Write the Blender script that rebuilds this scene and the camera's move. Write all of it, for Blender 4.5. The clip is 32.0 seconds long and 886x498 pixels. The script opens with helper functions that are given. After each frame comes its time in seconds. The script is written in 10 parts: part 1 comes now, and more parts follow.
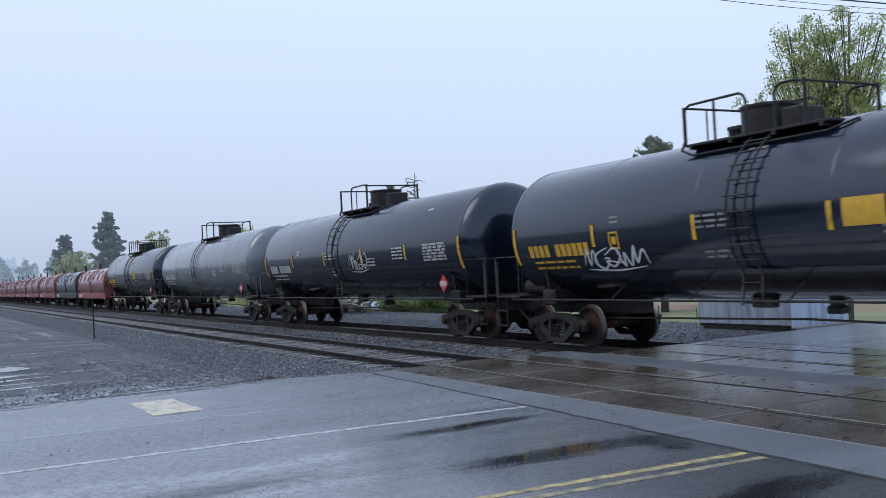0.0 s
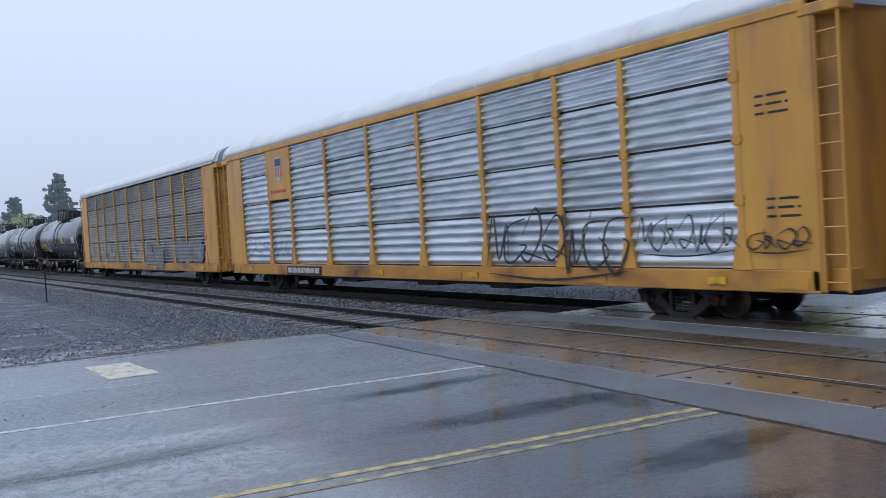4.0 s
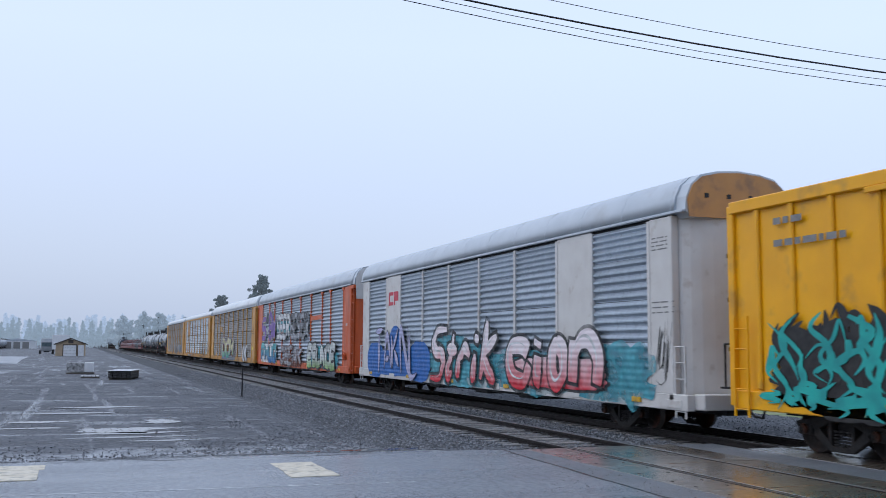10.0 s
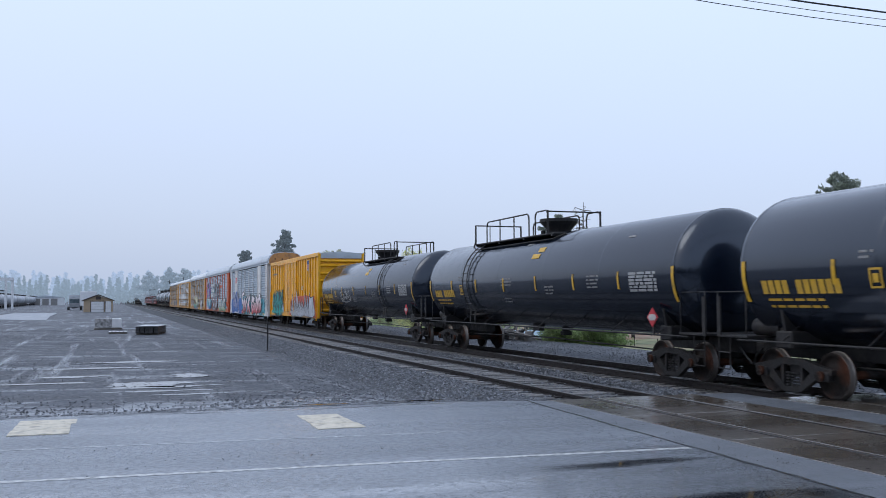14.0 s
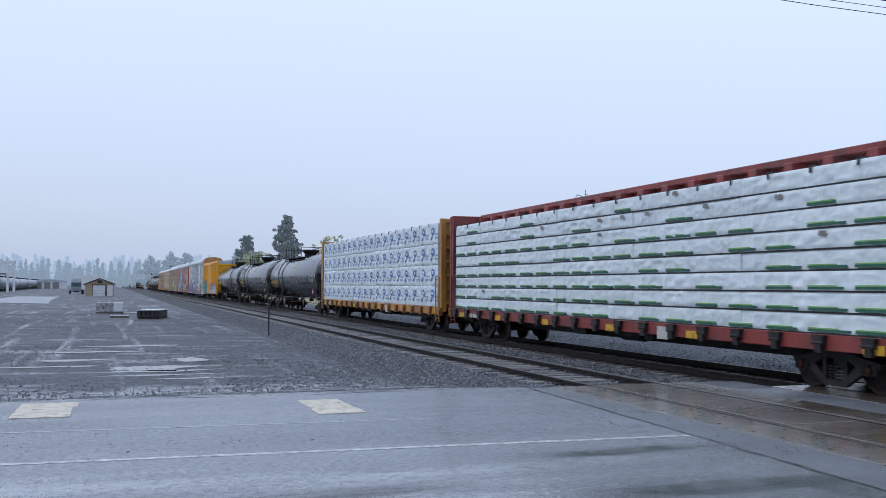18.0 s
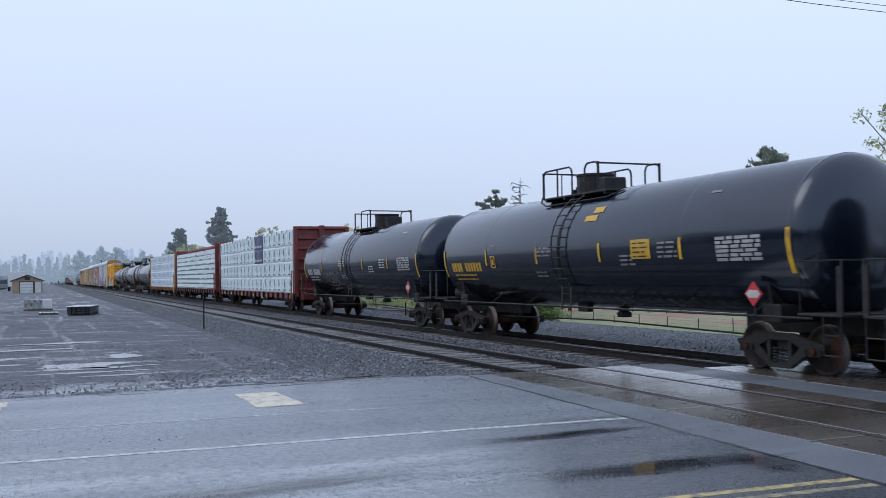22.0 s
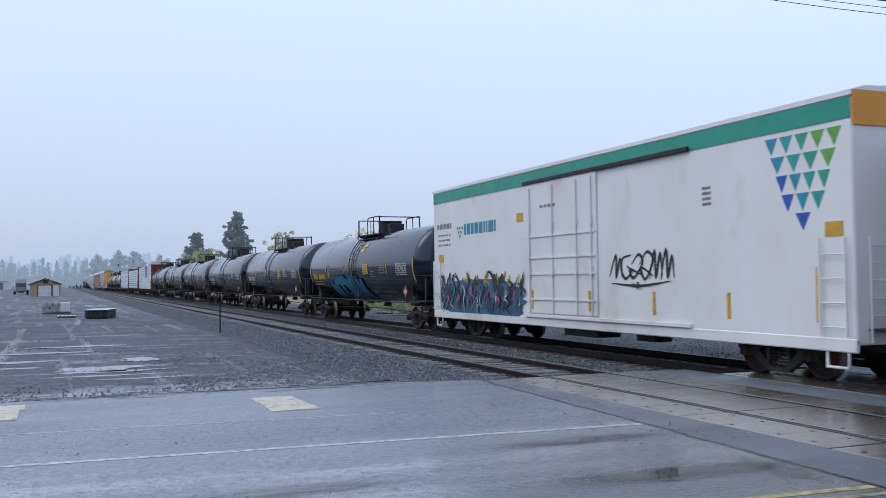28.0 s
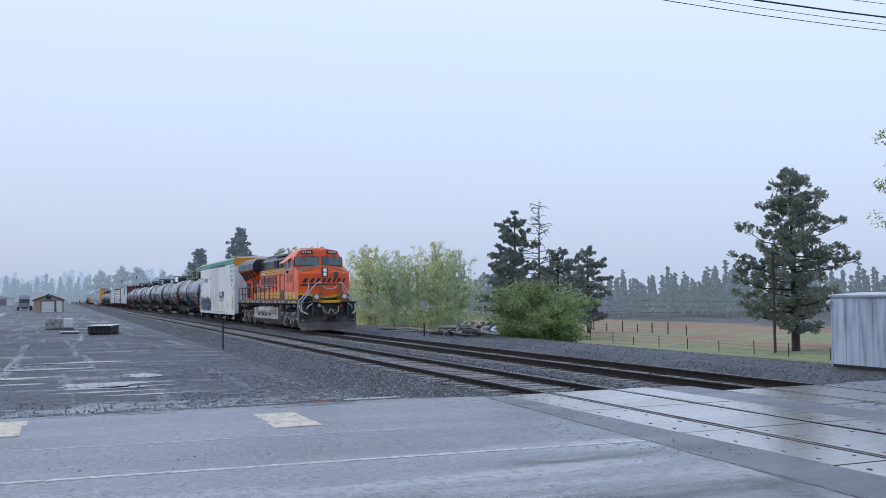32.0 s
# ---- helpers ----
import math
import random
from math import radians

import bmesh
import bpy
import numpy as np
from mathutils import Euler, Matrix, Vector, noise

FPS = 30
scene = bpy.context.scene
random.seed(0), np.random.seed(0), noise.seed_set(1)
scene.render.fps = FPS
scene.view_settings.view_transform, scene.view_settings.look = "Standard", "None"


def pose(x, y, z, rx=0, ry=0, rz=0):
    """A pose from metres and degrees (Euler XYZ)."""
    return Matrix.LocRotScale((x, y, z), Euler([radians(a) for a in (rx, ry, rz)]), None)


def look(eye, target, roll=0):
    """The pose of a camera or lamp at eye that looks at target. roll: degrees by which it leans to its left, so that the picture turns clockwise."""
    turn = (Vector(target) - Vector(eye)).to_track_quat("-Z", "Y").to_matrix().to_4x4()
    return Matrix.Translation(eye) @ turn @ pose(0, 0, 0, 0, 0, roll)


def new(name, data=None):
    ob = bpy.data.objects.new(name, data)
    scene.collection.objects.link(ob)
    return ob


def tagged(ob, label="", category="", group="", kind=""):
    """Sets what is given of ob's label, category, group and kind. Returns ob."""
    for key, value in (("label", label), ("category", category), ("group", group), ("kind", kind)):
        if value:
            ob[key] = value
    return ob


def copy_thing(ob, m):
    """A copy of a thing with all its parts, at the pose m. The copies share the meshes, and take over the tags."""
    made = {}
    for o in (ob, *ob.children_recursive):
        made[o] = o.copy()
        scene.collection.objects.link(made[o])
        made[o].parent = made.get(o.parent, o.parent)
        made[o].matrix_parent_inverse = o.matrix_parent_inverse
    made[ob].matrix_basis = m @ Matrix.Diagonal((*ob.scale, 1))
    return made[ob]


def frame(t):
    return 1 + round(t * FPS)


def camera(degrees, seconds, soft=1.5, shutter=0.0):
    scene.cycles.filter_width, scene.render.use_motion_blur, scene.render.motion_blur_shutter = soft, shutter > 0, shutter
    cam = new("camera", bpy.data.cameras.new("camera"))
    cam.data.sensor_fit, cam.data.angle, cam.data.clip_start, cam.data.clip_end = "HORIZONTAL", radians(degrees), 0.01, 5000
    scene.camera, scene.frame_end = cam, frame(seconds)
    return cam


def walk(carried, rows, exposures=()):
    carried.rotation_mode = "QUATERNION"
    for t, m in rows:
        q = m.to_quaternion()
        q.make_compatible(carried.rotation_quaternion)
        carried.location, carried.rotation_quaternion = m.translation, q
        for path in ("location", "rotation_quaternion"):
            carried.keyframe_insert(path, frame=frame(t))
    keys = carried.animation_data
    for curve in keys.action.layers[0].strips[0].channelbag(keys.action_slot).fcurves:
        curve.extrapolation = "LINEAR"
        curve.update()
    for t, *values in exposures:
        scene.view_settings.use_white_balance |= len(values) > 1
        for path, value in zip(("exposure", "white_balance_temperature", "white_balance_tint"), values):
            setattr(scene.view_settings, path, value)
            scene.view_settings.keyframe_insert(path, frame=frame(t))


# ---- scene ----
# The camera is held by hand at one spot beside the road and turns a little.
cam = camera(49.5, 32.0, soft=0.55, shutter=0.12)
EYE = Vector((0.0, 0.0, 1.957))
# seconds, heading to the left of the +y axis, tilt up, lean (degrees)
TURNS = (
    (0, 61.12, 1.05, -3.08),
    (0.5, 61.11, 1.00, -3.23),
    (1, 61.20, 0.82, -3.65),
    (1.5, 61.22, 0.41, -3.23),
    (2, 60.39, -0.21, -1.98),
    (2.5, 58.20, -0.59, -2.05),
    (3, 57.83, -1.14, -2.21),
    (3.5, 58.64, -1.45, -3.20),
    (4, 58.72, -1.42, -3.36),
    (4.5, 58.82, -1.38, -3.34),
    (6.5, 70.77, 2.19, -0.56),
    (7, 71.39, 3.01, 0.04),
    (7.5, 71.19, 3.91, 0.85),
    (8, 70.55, 4.67, 0.44),
    (8.5, 70.22, 5.17, 0.12),
    (9, 69.71, 5.58, 0.16),
    (9.5, 69.56, 5.75, 0.47),
    (10, 69.62, 5.80, 0.38),
    (10.5, 69.63, 5.86, -0.33),
    (11, 69.65, 5.81, -0.35),
    (11.5, 69.83, 5.32, 0.10),
    (12, 70.09, 3.78, 0.21),
    (12.5, 70.29, 3.23, 0.31),
    (13, 70.74, 3.09, 0.18),
    (13.5, 70.90, 3.02, -0.05),
    (15.5, 70.95, 3.04, -0.40),
    (16, 70.99, 3.01, -0.40),
    (16.5, 71.00, 2.85, -0.27),
    (17, 71.01, 2.66, -0.24),
    (17.5, 71.05, 2.42, 0.15),
    (18, 71.03, 2.18, 0.22),
    (18.5, 71.02, 2.06, 0.69),
    (19, 70.54, 1.74, 0.96),
    (19.5, 68.90, 1.52, 0.85),
    (20, 67.80, 1.36, 0.79),
    (20.5, 67.30, 1.36, 0.75),
    (21, 67.22, 1.35, 0.65),
    (21.5, 67.19, 1.37, 0.09),
    (22, 67.25, 1.52, -0.89),
    (22.5, 67.21, 1.26, -1.38),
    (23, 67.25, 1.28, -0.93),
    (23.5, 67.98, 1.19, -0.59),
    (24, 67.85, 1.19, -0.20),
    (24.5, 67.40, 1.21, 0.01),
    (26.5, 67.17, 1.28, -0.45),
    (27, 67.18, 1.47, -0.74),
    (27.5, 67.38, 1.79, -0.74),
    (28, 68.18, 1.81, -0.72),
    (28.5, 68.50, 2.12, -0.50),
    (29, 68.41, 2.84, -0.28),
    (29.5, 68.15, 3.01, -0.23),
    (30, 68.17, 3.03, -0.74),
    (30.5, 68.17, 3.09, -0.76),
    (31, 68.17, 3.03, -0.76),
    (31.5, 68.26, 2.85, -0.63),
    (32, 68.35, 2.77, -0.70),
)


def aim(heading, tilt, lean):
    h, p = radians(heading), radians(tilt)
    way = Vector((-math.sin(h) * math.cos(p), math.cos(h) * math.cos(p), math.sin(p)))
    return look(EYE, EYE + way * 10, lean)


walk(cam, [(t, aim(a, b, c)) for t, a, b, c in TURNS])

# Overcast, rainy daylight.
world = bpy.data.worlds.new("world")
scene.world = world
world.use_nodes = True
wn, wl = world.node_tree.nodes, world.node_tree.links
wn.clear()
sky = wn.new("ShaderNodeTexSky")
sky.sky_type, sky.sun_disc = "NISHITA", False
sky.sun_elevation, sky.sun_rotation = radians(50), radians(200)
sky.dust_density = 5
clear = wn.new("ShaderNodeBackground")
clear.inputs["Strength"].default_value = 0.035
wl.new(sky.outputs[0], clear.inputs["Color"])
cloud = wn.new("ShaderNodeBackground")
# the cloud is a little darker towards the horizon
place = wn.new("ShaderNodeTexCoord")
split = wn.new("ShaderNodeSeparateXYZ")
wl.new(place.outputs["Generated"], split.inputs[0])
fade = wn.new("ShaderNodeValToRGB")
fade.color_ramp.elements[0].position, fade.color_ramp.elements[0].color = 0.0, (0.48, 0.57, 0.755, 1)
fade.color_ramp.elements[1].position, fade.color_ramp.elements[1].color = 0.30, (0.65, 0.768, 1.015, 1)
wl.new(split.outputs["Z"], fade.inputs[0])
wl.new(fade.outputs[0], cloud.inputs["Color"])
# and a little brighter to the north
tilt = wn.new("ShaderNodeMath")
tilt.operation = "MULTIPLY_ADD"
tilt.inputs[1].default_value, tilt.inputs[2].default_value = 0.11, 0.965
wl.new(split.outputs["Y"], tilt.inputs[0])
wl.new(tilt.outputs[0], cloud.inputs["Strength"])
both = wn.new("ShaderNodeAddShader")
wl.new(clear.outputs[0], both.inputs[0])
wl.new(cloud.outputs[0], both.inputs[1])
wl.new(both.outputs[0], wn.new("ShaderNodeOutputWorld").inputs["Surface"])

sun = new("sun", bpy.data.lights.new("sun", "SUN"))
sun.data.energy, sun.data.angle, sun.data.color = 0.6, radians(40), (0.9, 0.95, 1.0)
sun.matrix_world = look((0, 0, 0), (0.25, 0.55, -0.8))
scene.view_settings.exposure = 0.0


# ---- mesh helpers ----
class Geo:
    """Collects vertices and faces of one mesh."""

    def __init__(self):
        self.v, self.f, self.smooth = [], [], set()

    def add(self, verts, faces, smooth=False):
        n = len(self.v)
        self.v.extend(tuple(p) for p in verts)
        for f in faces:
            if smooth:
                self.smooth.add(len(self.f))
            self.f.append(tuple(n + i for i in f))
        return self

    def box(self, x0, x1, y0, y1, z0, z1, c=0.0):
        x0, x1, y0, y1, z0, z1 = min(x0, x1), max(x0, x1), min(y0, y1), max(y0, y1), min(z0, z1), max(z0, z1)
        c = min(c, (x1 - x0) * 0.45, (y1 - y0) * 0.45, (z1 - z0) * 0.45)
        if c <= 0:
            v = [(x, y, z) for x in (x0, x1) for y in (y0, y1) for z in (z0, z1)]
            return self.add(v, [(0, 1, 3, 2), (4, 6, 7, 5), (0, 4, 5, 1), (2, 3, 7, 6), (0, 2, 6, 4), (1, 5, 7, 3)])
        bm = bmesh.new()
        bmesh.ops.create_cube(bm, size=1)
        for w in bm.verts:
            w.co = Vector(((x0 + x1) / 2 + w.co.x * (x1 - x0), (y0 + y1) / 2 + w.co.y * (y1 - y0), (z0 + z1) / 2 + w.co.z * (z1 - z0)))
        bmesh.ops.bevel(bm, geom=bm.edges[:], offset=c, segments=1, affect="EDGES")
        bm.verts.index_update()
        self.add([w.co for w in bm.verts], [[w.index for w in f.verts] for f in bm.faces])
        bm.free()
        return self

    def cyl(self, a, b, r, n=10, r2=None, caps=True):
        a, b = Vector(a), Vector(b)
        r2 = r if r2 is None else r2
        d = (b - a).normalized()
        u = d.orthogonal().normalized()
        w = d.cross(u)
        ring = [(math.cos(2 * math.pi * i / n), math.sin(2 * math.pi * i / n)) for i in range(n)]
        v = [a + (u * s + w * t) * r for s, t in ring] + [b + (u * s + w * t) * r2 for s, t in ring]
        self.add(v, [(i, (i + 1) % n, n + (i + 1) % n, n + i) for i in range(n)], n > 5)
        if caps:
            self.add(v, [tuple(range(n - 1, -1, -1)), tuple(range(n, 2 * n))])
        return self

    def tube(self, pts, r, n=6):
        """A round bar along a line of points, in one piece."""
        p = [Vector(q) for q in pts]
        d = [(b - a).normalized() for a, b in zip(p, p[1:])]
        u = d[0].orthogonal().normalized()
        v = []
        for i, q in enumerate(p):
            way = (d[max(0, i - 1)] + d[min(len(d) - 1, i)])
            way = way.normalized() if way.length > 1e-6 else d[min(len(d) - 1, i)]
            u = u - way * u.dot(way)
            u = u.normalized() if u.length > 1e-6 else way.orthogonal().normalized()
            w = way.cross(u)
            wide = r / max(0.5, way.dot(d[min(len(d) - 1, i)]))
            v += [q + (u * math.cos(2 * math.pi * k / n) + w * math.sin(2 * math.pi * k / n)) * wide for k in range(n)]
        m = len(p)
        self.add(v, [(i * n + k, i * n + (k + 1) % n, (i + 1) * n + (k + 1) % n, (i + 1) * n + k) for i in range(m - 1) for k in range(n)], n > 4)
        self.add(v[:n] + v[-n:], [tuple(range(n - 1, -1, -1)), tuple(range(n, 2 * n))])
        return self

    def spin(self, prof, axis="x", n=32, cx=0.0, cy=0.0, cz=0.0, smooth=True):
        """Turns (along, radius) pairs round an axis."""
        v, f = [], []
        for s, r in prof:
            for i in range(n):
                a = 2 * math.pi * i / n
                p, q = r * math.cos(a), r * math.sin(a)
                v.append({"x": (cx + s, cy + p, cz + q), "y": (cx + q, cy + s, cz + p), "z": (cx + p, cy + q, cz + s)}[axis])
        for k in range(len(prof) - 1):
            for i in range(n):
                j = (i + 1) % n
                f.append((k * n + i, k * n + j, (k + 1) * n + j, (k + 1) * n + i))
        return self.add(v, f, smooth)

    def prism(self, prof, a, b, axis="x", smooth=False, caps=True):
        """A closed outline pushed from a to b along an axis. The outline is (y, z) for x, (x, z) for y, (x, y) for z."""
        put = {"x": lambda p, s: (s, p[0], p[1]), "y": lambda p, s: (p[0], s, p[1]), "z": lambda p, s: (p[0], p[1], s)}[axis]
        n = len(prof)
        v = [put(p, a) for p in prof] + [put(p, b) for p in prof]
        self.add(v, [(i, (i + 1) % n, n + (i + 1) % n, n + i) for i in range(n)], smooth)
        if caps:
            self.add(v, [tuple(range(n - 1, -1, -1)), tuple(range(n, 2 * n))])
        return self

    def flat(self, pts, depth, axis="y"):
        """A thin plate: outline in x, z at the plane y = depth, facing -y."""
        self.add([(p[0], depth, p[1]) for p in pts], [tuple(range(len(pts)))])
        return self

    def mesh(self, name):
        me = bpy.data.meshes.new(name)
        me.from_pydata(self.v, [], self.f)
        if self.smooth:
            flags = np.zeros(len(me.polygons), dtype=bool)
            flags[list(self.smooth)] = True
            me.polygons.foreach_set("use_smooth", flags)
        bm = bmesh.new()
        bm.from_mesh(me)
        bmesh.ops.recalc_face_normals(bm, faces=bm.faces[:])
        bm.to_mesh(me)
        bm.free()
        me.update()
        return me


SPLIT = {"marking_bar", "stencil_bar", "panel_bar", "name_bar", "label_bar", "plate_line", "emblem_stripe", "lock_rod", "pale_panel", "screen_rim", "hatch_plate", "reservoir_strap", "stanchion_x", "emblem_cut", "corner_plate", "end_post", "corner_post", "side_sill", "top_rail", "top_chord", "door_slot", "louvre", "door_bar", "weld_seam", "stripe", "wing_bracket", "side_frame_half",
         "window_frame", "step_tread", "front_gate", "door_frame", "road_stripe", "triangle", "roof_seam", "number_bar", "reservoir_bracket", "emblem_bar", "beam_bracket", "door_track"}


def pieces(geo):
    """The separate shells of a mesh."""
    root = list(range(len(geo.v)))

    def find(i):
        while root[i] != i:
            root[i] = root[root[i]]
            i = root[i]
        return i

    seen = {}
    for i, p in enumerate(geo.v):
        k = tuple(round(c, 5) for c in p)
        if k in seen:
            root[find(i)] = find(seen[k])
        else:
            seen[k] = i
    for f in geo.f:
        for i in f[1:]:
            root[find(i)] = find(f[0])
    groups = {}
    for k, f in enumerate(geo.f):
        groups.setdefault(find(f[0]), []).append(k)
    for faces in groups.values():
        g, ids = Geo(), {}
        for k in faces:
            for i in geo.f[k]:
                if i not in ids:
                    ids[i] = len(g.v)
                    g.v.append(geo.v[i])
            if k in geo.smooth:
                g.smooth.add(len(g.f))
            g.f.append(tuple(ids[i] for i in geo.f[k]))
        yield g


def part(name, geo, material, parent=None, label="", at=None):
    """Links a mesh as one object under a thing or part; what has loose pieces becomes one object a piece."""
    if name in SPLIT and isinstance(geo, Geo):
        several = list(pieces(geo))
        if len(several) > 1:
            return [part(name, g.mesh(name), material, parent, label, at) for g in several][0]
    me = geo if isinstance(geo, bpy.types.Mesh) else geo.mesh(name)
    if material and not me.materials:
        me.materials.append(material)
    ob = new(name, me)
    if parent:
        ob.parent = parent
    if at is not None:
        ob.matrix_basis = at
    if label:
        ob["label"] = label
    return ob


def thing(name, label, category, group="", at=None, kind=""):
    ob = new(name)
    ob.empty_display_size = 0.3
    if at is not None:
        ob.matrix_basis = at
    return tagged(ob, label, category, group, kind)


# ---- materials ----
def surface(name, c1, c2=None, scale=2.0, rough=(0.5, 0.7), metal=0.0, bump=0.0, bump_scale=60.0, stretch=(1, 1, 1), dirt=None, dirt_scale=0.6, dirt_amount=0.3, island=0.0, vary=0.0, spec=0.5):
    """A painted or plain surface: two tones by noise, fine grain as relief, and stains of a third tone."""
    m = bpy.data.materials.new(name)
    m.use_nodes = True
    n, l = m.node_tree.nodes, m.node_tree.links
    b = n["Principled BSDF"]
    b.inputs["Metallic"].default_value = metal
    b.inputs["Specular IOR Level"].default_value = spec
    co = n.new("ShaderNodeTexCoord")
    mp = n.new("ShaderNodeMapping")
    mp.inputs["Scale"].default_value = stretch
    l.new(co.outputs["Object"], mp.inputs["Vector"])

    def noise_node(s, detail=6):
        t = n.new("ShaderNodeTexNoise")
        t.inputs["Scale"].default_value, t.inputs["Detail"].default_value = s, detail
        l.new(mp.outputs[0], t.inputs["Vector"])
        return t

    def mix(a, bb, fac):
        x = n.new("ShaderNodeMix")
        x.data_type = "RGBA"
        for sock, val in ((x.inputs[6], a), (x.inputs[7], bb)):
            if isinstance(val, tuple):
                sock.default_value = (*val, 1)
            else:
                l.new(val, sock)
        if isinstance(fac, float):
            x.inputs[0].default_value = fac
        else:
            l.new(fac, x.inputs[0])
        return x.outputs[2]

    def ramp(src, a, bb, lo=0.0, hi=1.0):
        r = n.new("ShaderNodeMapRange")
        r.inputs["From Min"].default_value, r.inputs["From Max"].default_value = a, bb
        r.inputs["To Min"].default_value, r.inputs["To Max"].default_value = lo, hi
        l.new(src, r.inputs["Value"])
        return r.outputs[0]

    c2 = c2 or tuple(x * 0.75 for x in c1)
    big = noise_node(scale)
    col = mix(c1, c2, ramp(big.outputs[0], 0.35, 0.68))
    if dirt:
        st = noise_node(dirt_scale, 9)
        col = mix(col, dirt, ramp(st.outputs[0], 0.62 - dirt_amount * 0.35, 0.78 - dirt_amount * 0.2, 0.0, 0.85))
    if island or vary:
        src = n.new("ShaderNodeNewGeometry").outputs["Random Per Island"] if island else n.new("ShaderNodeObjectInfo").outputs["Random"]
        hs = n.new("ShaderNodeHueSaturation")
        l.new(ramp(src, 0, 1, 1 - (island or vary), 1 + (island or vary)), hs.inputs["Value"])
        l.new(col, hs.inputs["Color"])
        col = hs.outputs[0]
    l.new(col, b.inputs["Base Color"])
    fine = noise_node(bump_scale, 3)
    l.new(ramp(noise_node(scale * 2.3).outputs[0], 0.35, 0.65, *rough), b.inputs["Roughness"])
    if bump:
        bp = n.new("ShaderNodeBump")
        bp.inputs["Strength"].default_value, bp.inputs["Distance"].default_value = bump, 0.02
        l.new(fine.outputs[0], bp.inputs["Height"])
        l.new(bp.outputs[0], b.inputs["Normal"])
    return m


# ---- materials of the place ----
def asphalt_material(name, tone, wet, bump=0.25, film=(0.0, 0.6), gloss=0.8, coat=1.9, grain=0.15, film_rough=0.06, worn=None, speckle=0.1, pit=0.35):
    m = bpy.data.materials.new(name)
    m.use_nodes = True
    n, l = m.node_tree.nodes, m.node_tree.links
    b = n["Principled BSDF"]
    co = n.new("ShaderNodeTexCoord")

    def tex(scale, detail=5, stretch=(1, 1, 1)):
        mp = n.new("ShaderNodeMapping")
        mp.inputs["Scale"].default_value = stretch
        l.new(co.outputs["Object"], mp.inputs["Vector"])
        t = n.new("ShaderNodeTexNoise")
        t.inputs["Scale"].default_value, t.inputs["Detail"].default_value = scale, detail
        l.new(mp.outputs[0], t.inputs["Vector"])
        return t.outputs[0]

    def rng(src, a, c, lo, hi):
        r = n.new("ShaderNodeMapRange")
        for k, val in zip(("From Min", "From Max", "To Min", "To Max"), (a, c, lo, hi)):
            r.inputs[k].default_value = val
        l.new(src, r.inputs["Value"])
        return r.outputs[0]

    def mad(a, k, c):
        x = n.new("ShaderNodeMath")
        x.operation = "MULTIPLY_ADD"
        l.new(a, x.inputs[0])
        x.inputs[1].default_value = k
        if isinstance(c, float):
            x.inputs[2].default_value = c
        else:
            l.new(c, x.inputs[2])
        return x.outputs[0]

    # tone: broad streaks, coarse and fine chips of stone
    ramp = n.new("ShaderNodeValToRGB")
    ramp.color_ramp.elements[0].color = (*[x * 0.12 for x in tone], 1)
    ramp.color_ramp.elements[1].color = (*[x * 2.5 for x in tone], 1)
    chips = tex(38, 2)
    fine = tex(95, 2)
    broad = rng(tex(0.35, 8, (1.6, 0.5, 1)), 0.3, 0.7, 0, 0.22)
    speck = rng(tex(13, 3), 0.36, 0.6, 0, 1)
    l.new(mad(speck, speckle, mad(rng(chips, 0.3, 0.7, 0, 1), 0.42 - 0.4 * speckle, mad(rng(fine, 0.3, 0.7, 0, 1), 0.38 - 0.4 * speckle, broad))), ramp.inputs[0])
    tone_out = ramp.outputs[0]
    if worn:
        # lane colour darkens towards +x in place of weaker sheen; gritty shoulder stays pale
        along = n.new("ShaderNodeSeparateXYZ")
        l.new(co.outputs["Object"], along.inputs[0])
        tint = n.new("ShaderNodeMix")
        tint.data_type, tint.blend_type = "RGBA", "MULTIPLY"
        tint.inputs[0].default_value = 1.0
        grey = n.new("ShaderNodeCombineColor")
        dark = rng(mad(tex(0.4, 6, (1.4, 0.4, 1)), 2.0, along.outputs[0]), -10.2, -5.5, 1.0, 0.32)
        for k in range(3):
            l.new(dark, grey.inputs[k])
        l.new(tone_out, tint.inputs[6])
        l.new(grey.outputs[0], tint.inputs[7])
        tone_out = tint.outputs[2]
    l.new(tone_out, b.inputs["Base Color"])
    damp = tex(0.45, 8, (1.8, 0.35, 1))
    l.new(rng(mad(rng(chips, 0.3, 0.7, -0.5, 0.5), grain, damp), 0.36, 0.62, *wet), b.inputs["Roughness"])
    pits = rng(tex(8, 5), 0.5, 0.64, 1.0, pit)
    # a film of water in long patches, ragged where the chips stand out of it
    patch = mad(rng(chips, 0.3, 0.7, -0.5, 0.5), 0.2, tex(0.4, 9, (2.4, 0.3, 1)))
    cover = n.new("ShaderNodeMath")
    cover.operation = "MULTIPLY"
    l.new(rng(patch, 0.5, 0.6, *film), cover.inputs[0])
    l.new(pits, cover.inputs[1])
    cover = cover.outputs[0]
    if worn:
        # the open coarse shoulder drains: little film left on it
        sep = n.new("ShaderNodeSeparateXYZ")
        l.new(co.outputs["Object"], sep.inputs[0])
        less = n.new("ShaderNodeMath")
        less.operation = "MULTIPLY"
        l.new(cover, less.inputs[0])
        l.new(rng(mad(tex(0.8, 6), 1.6, sep.outputs[0]), worn + 0.5, worn + 1.1, 0.3, 1.0), less.inputs[1])
        # the polished lanes stay under a thin sheet of rain
        lane = n.new("ShaderNodeMath")
        lane.operation = "MAXIMUM"
        l.new(less.outputs[0], lane.inputs[0])
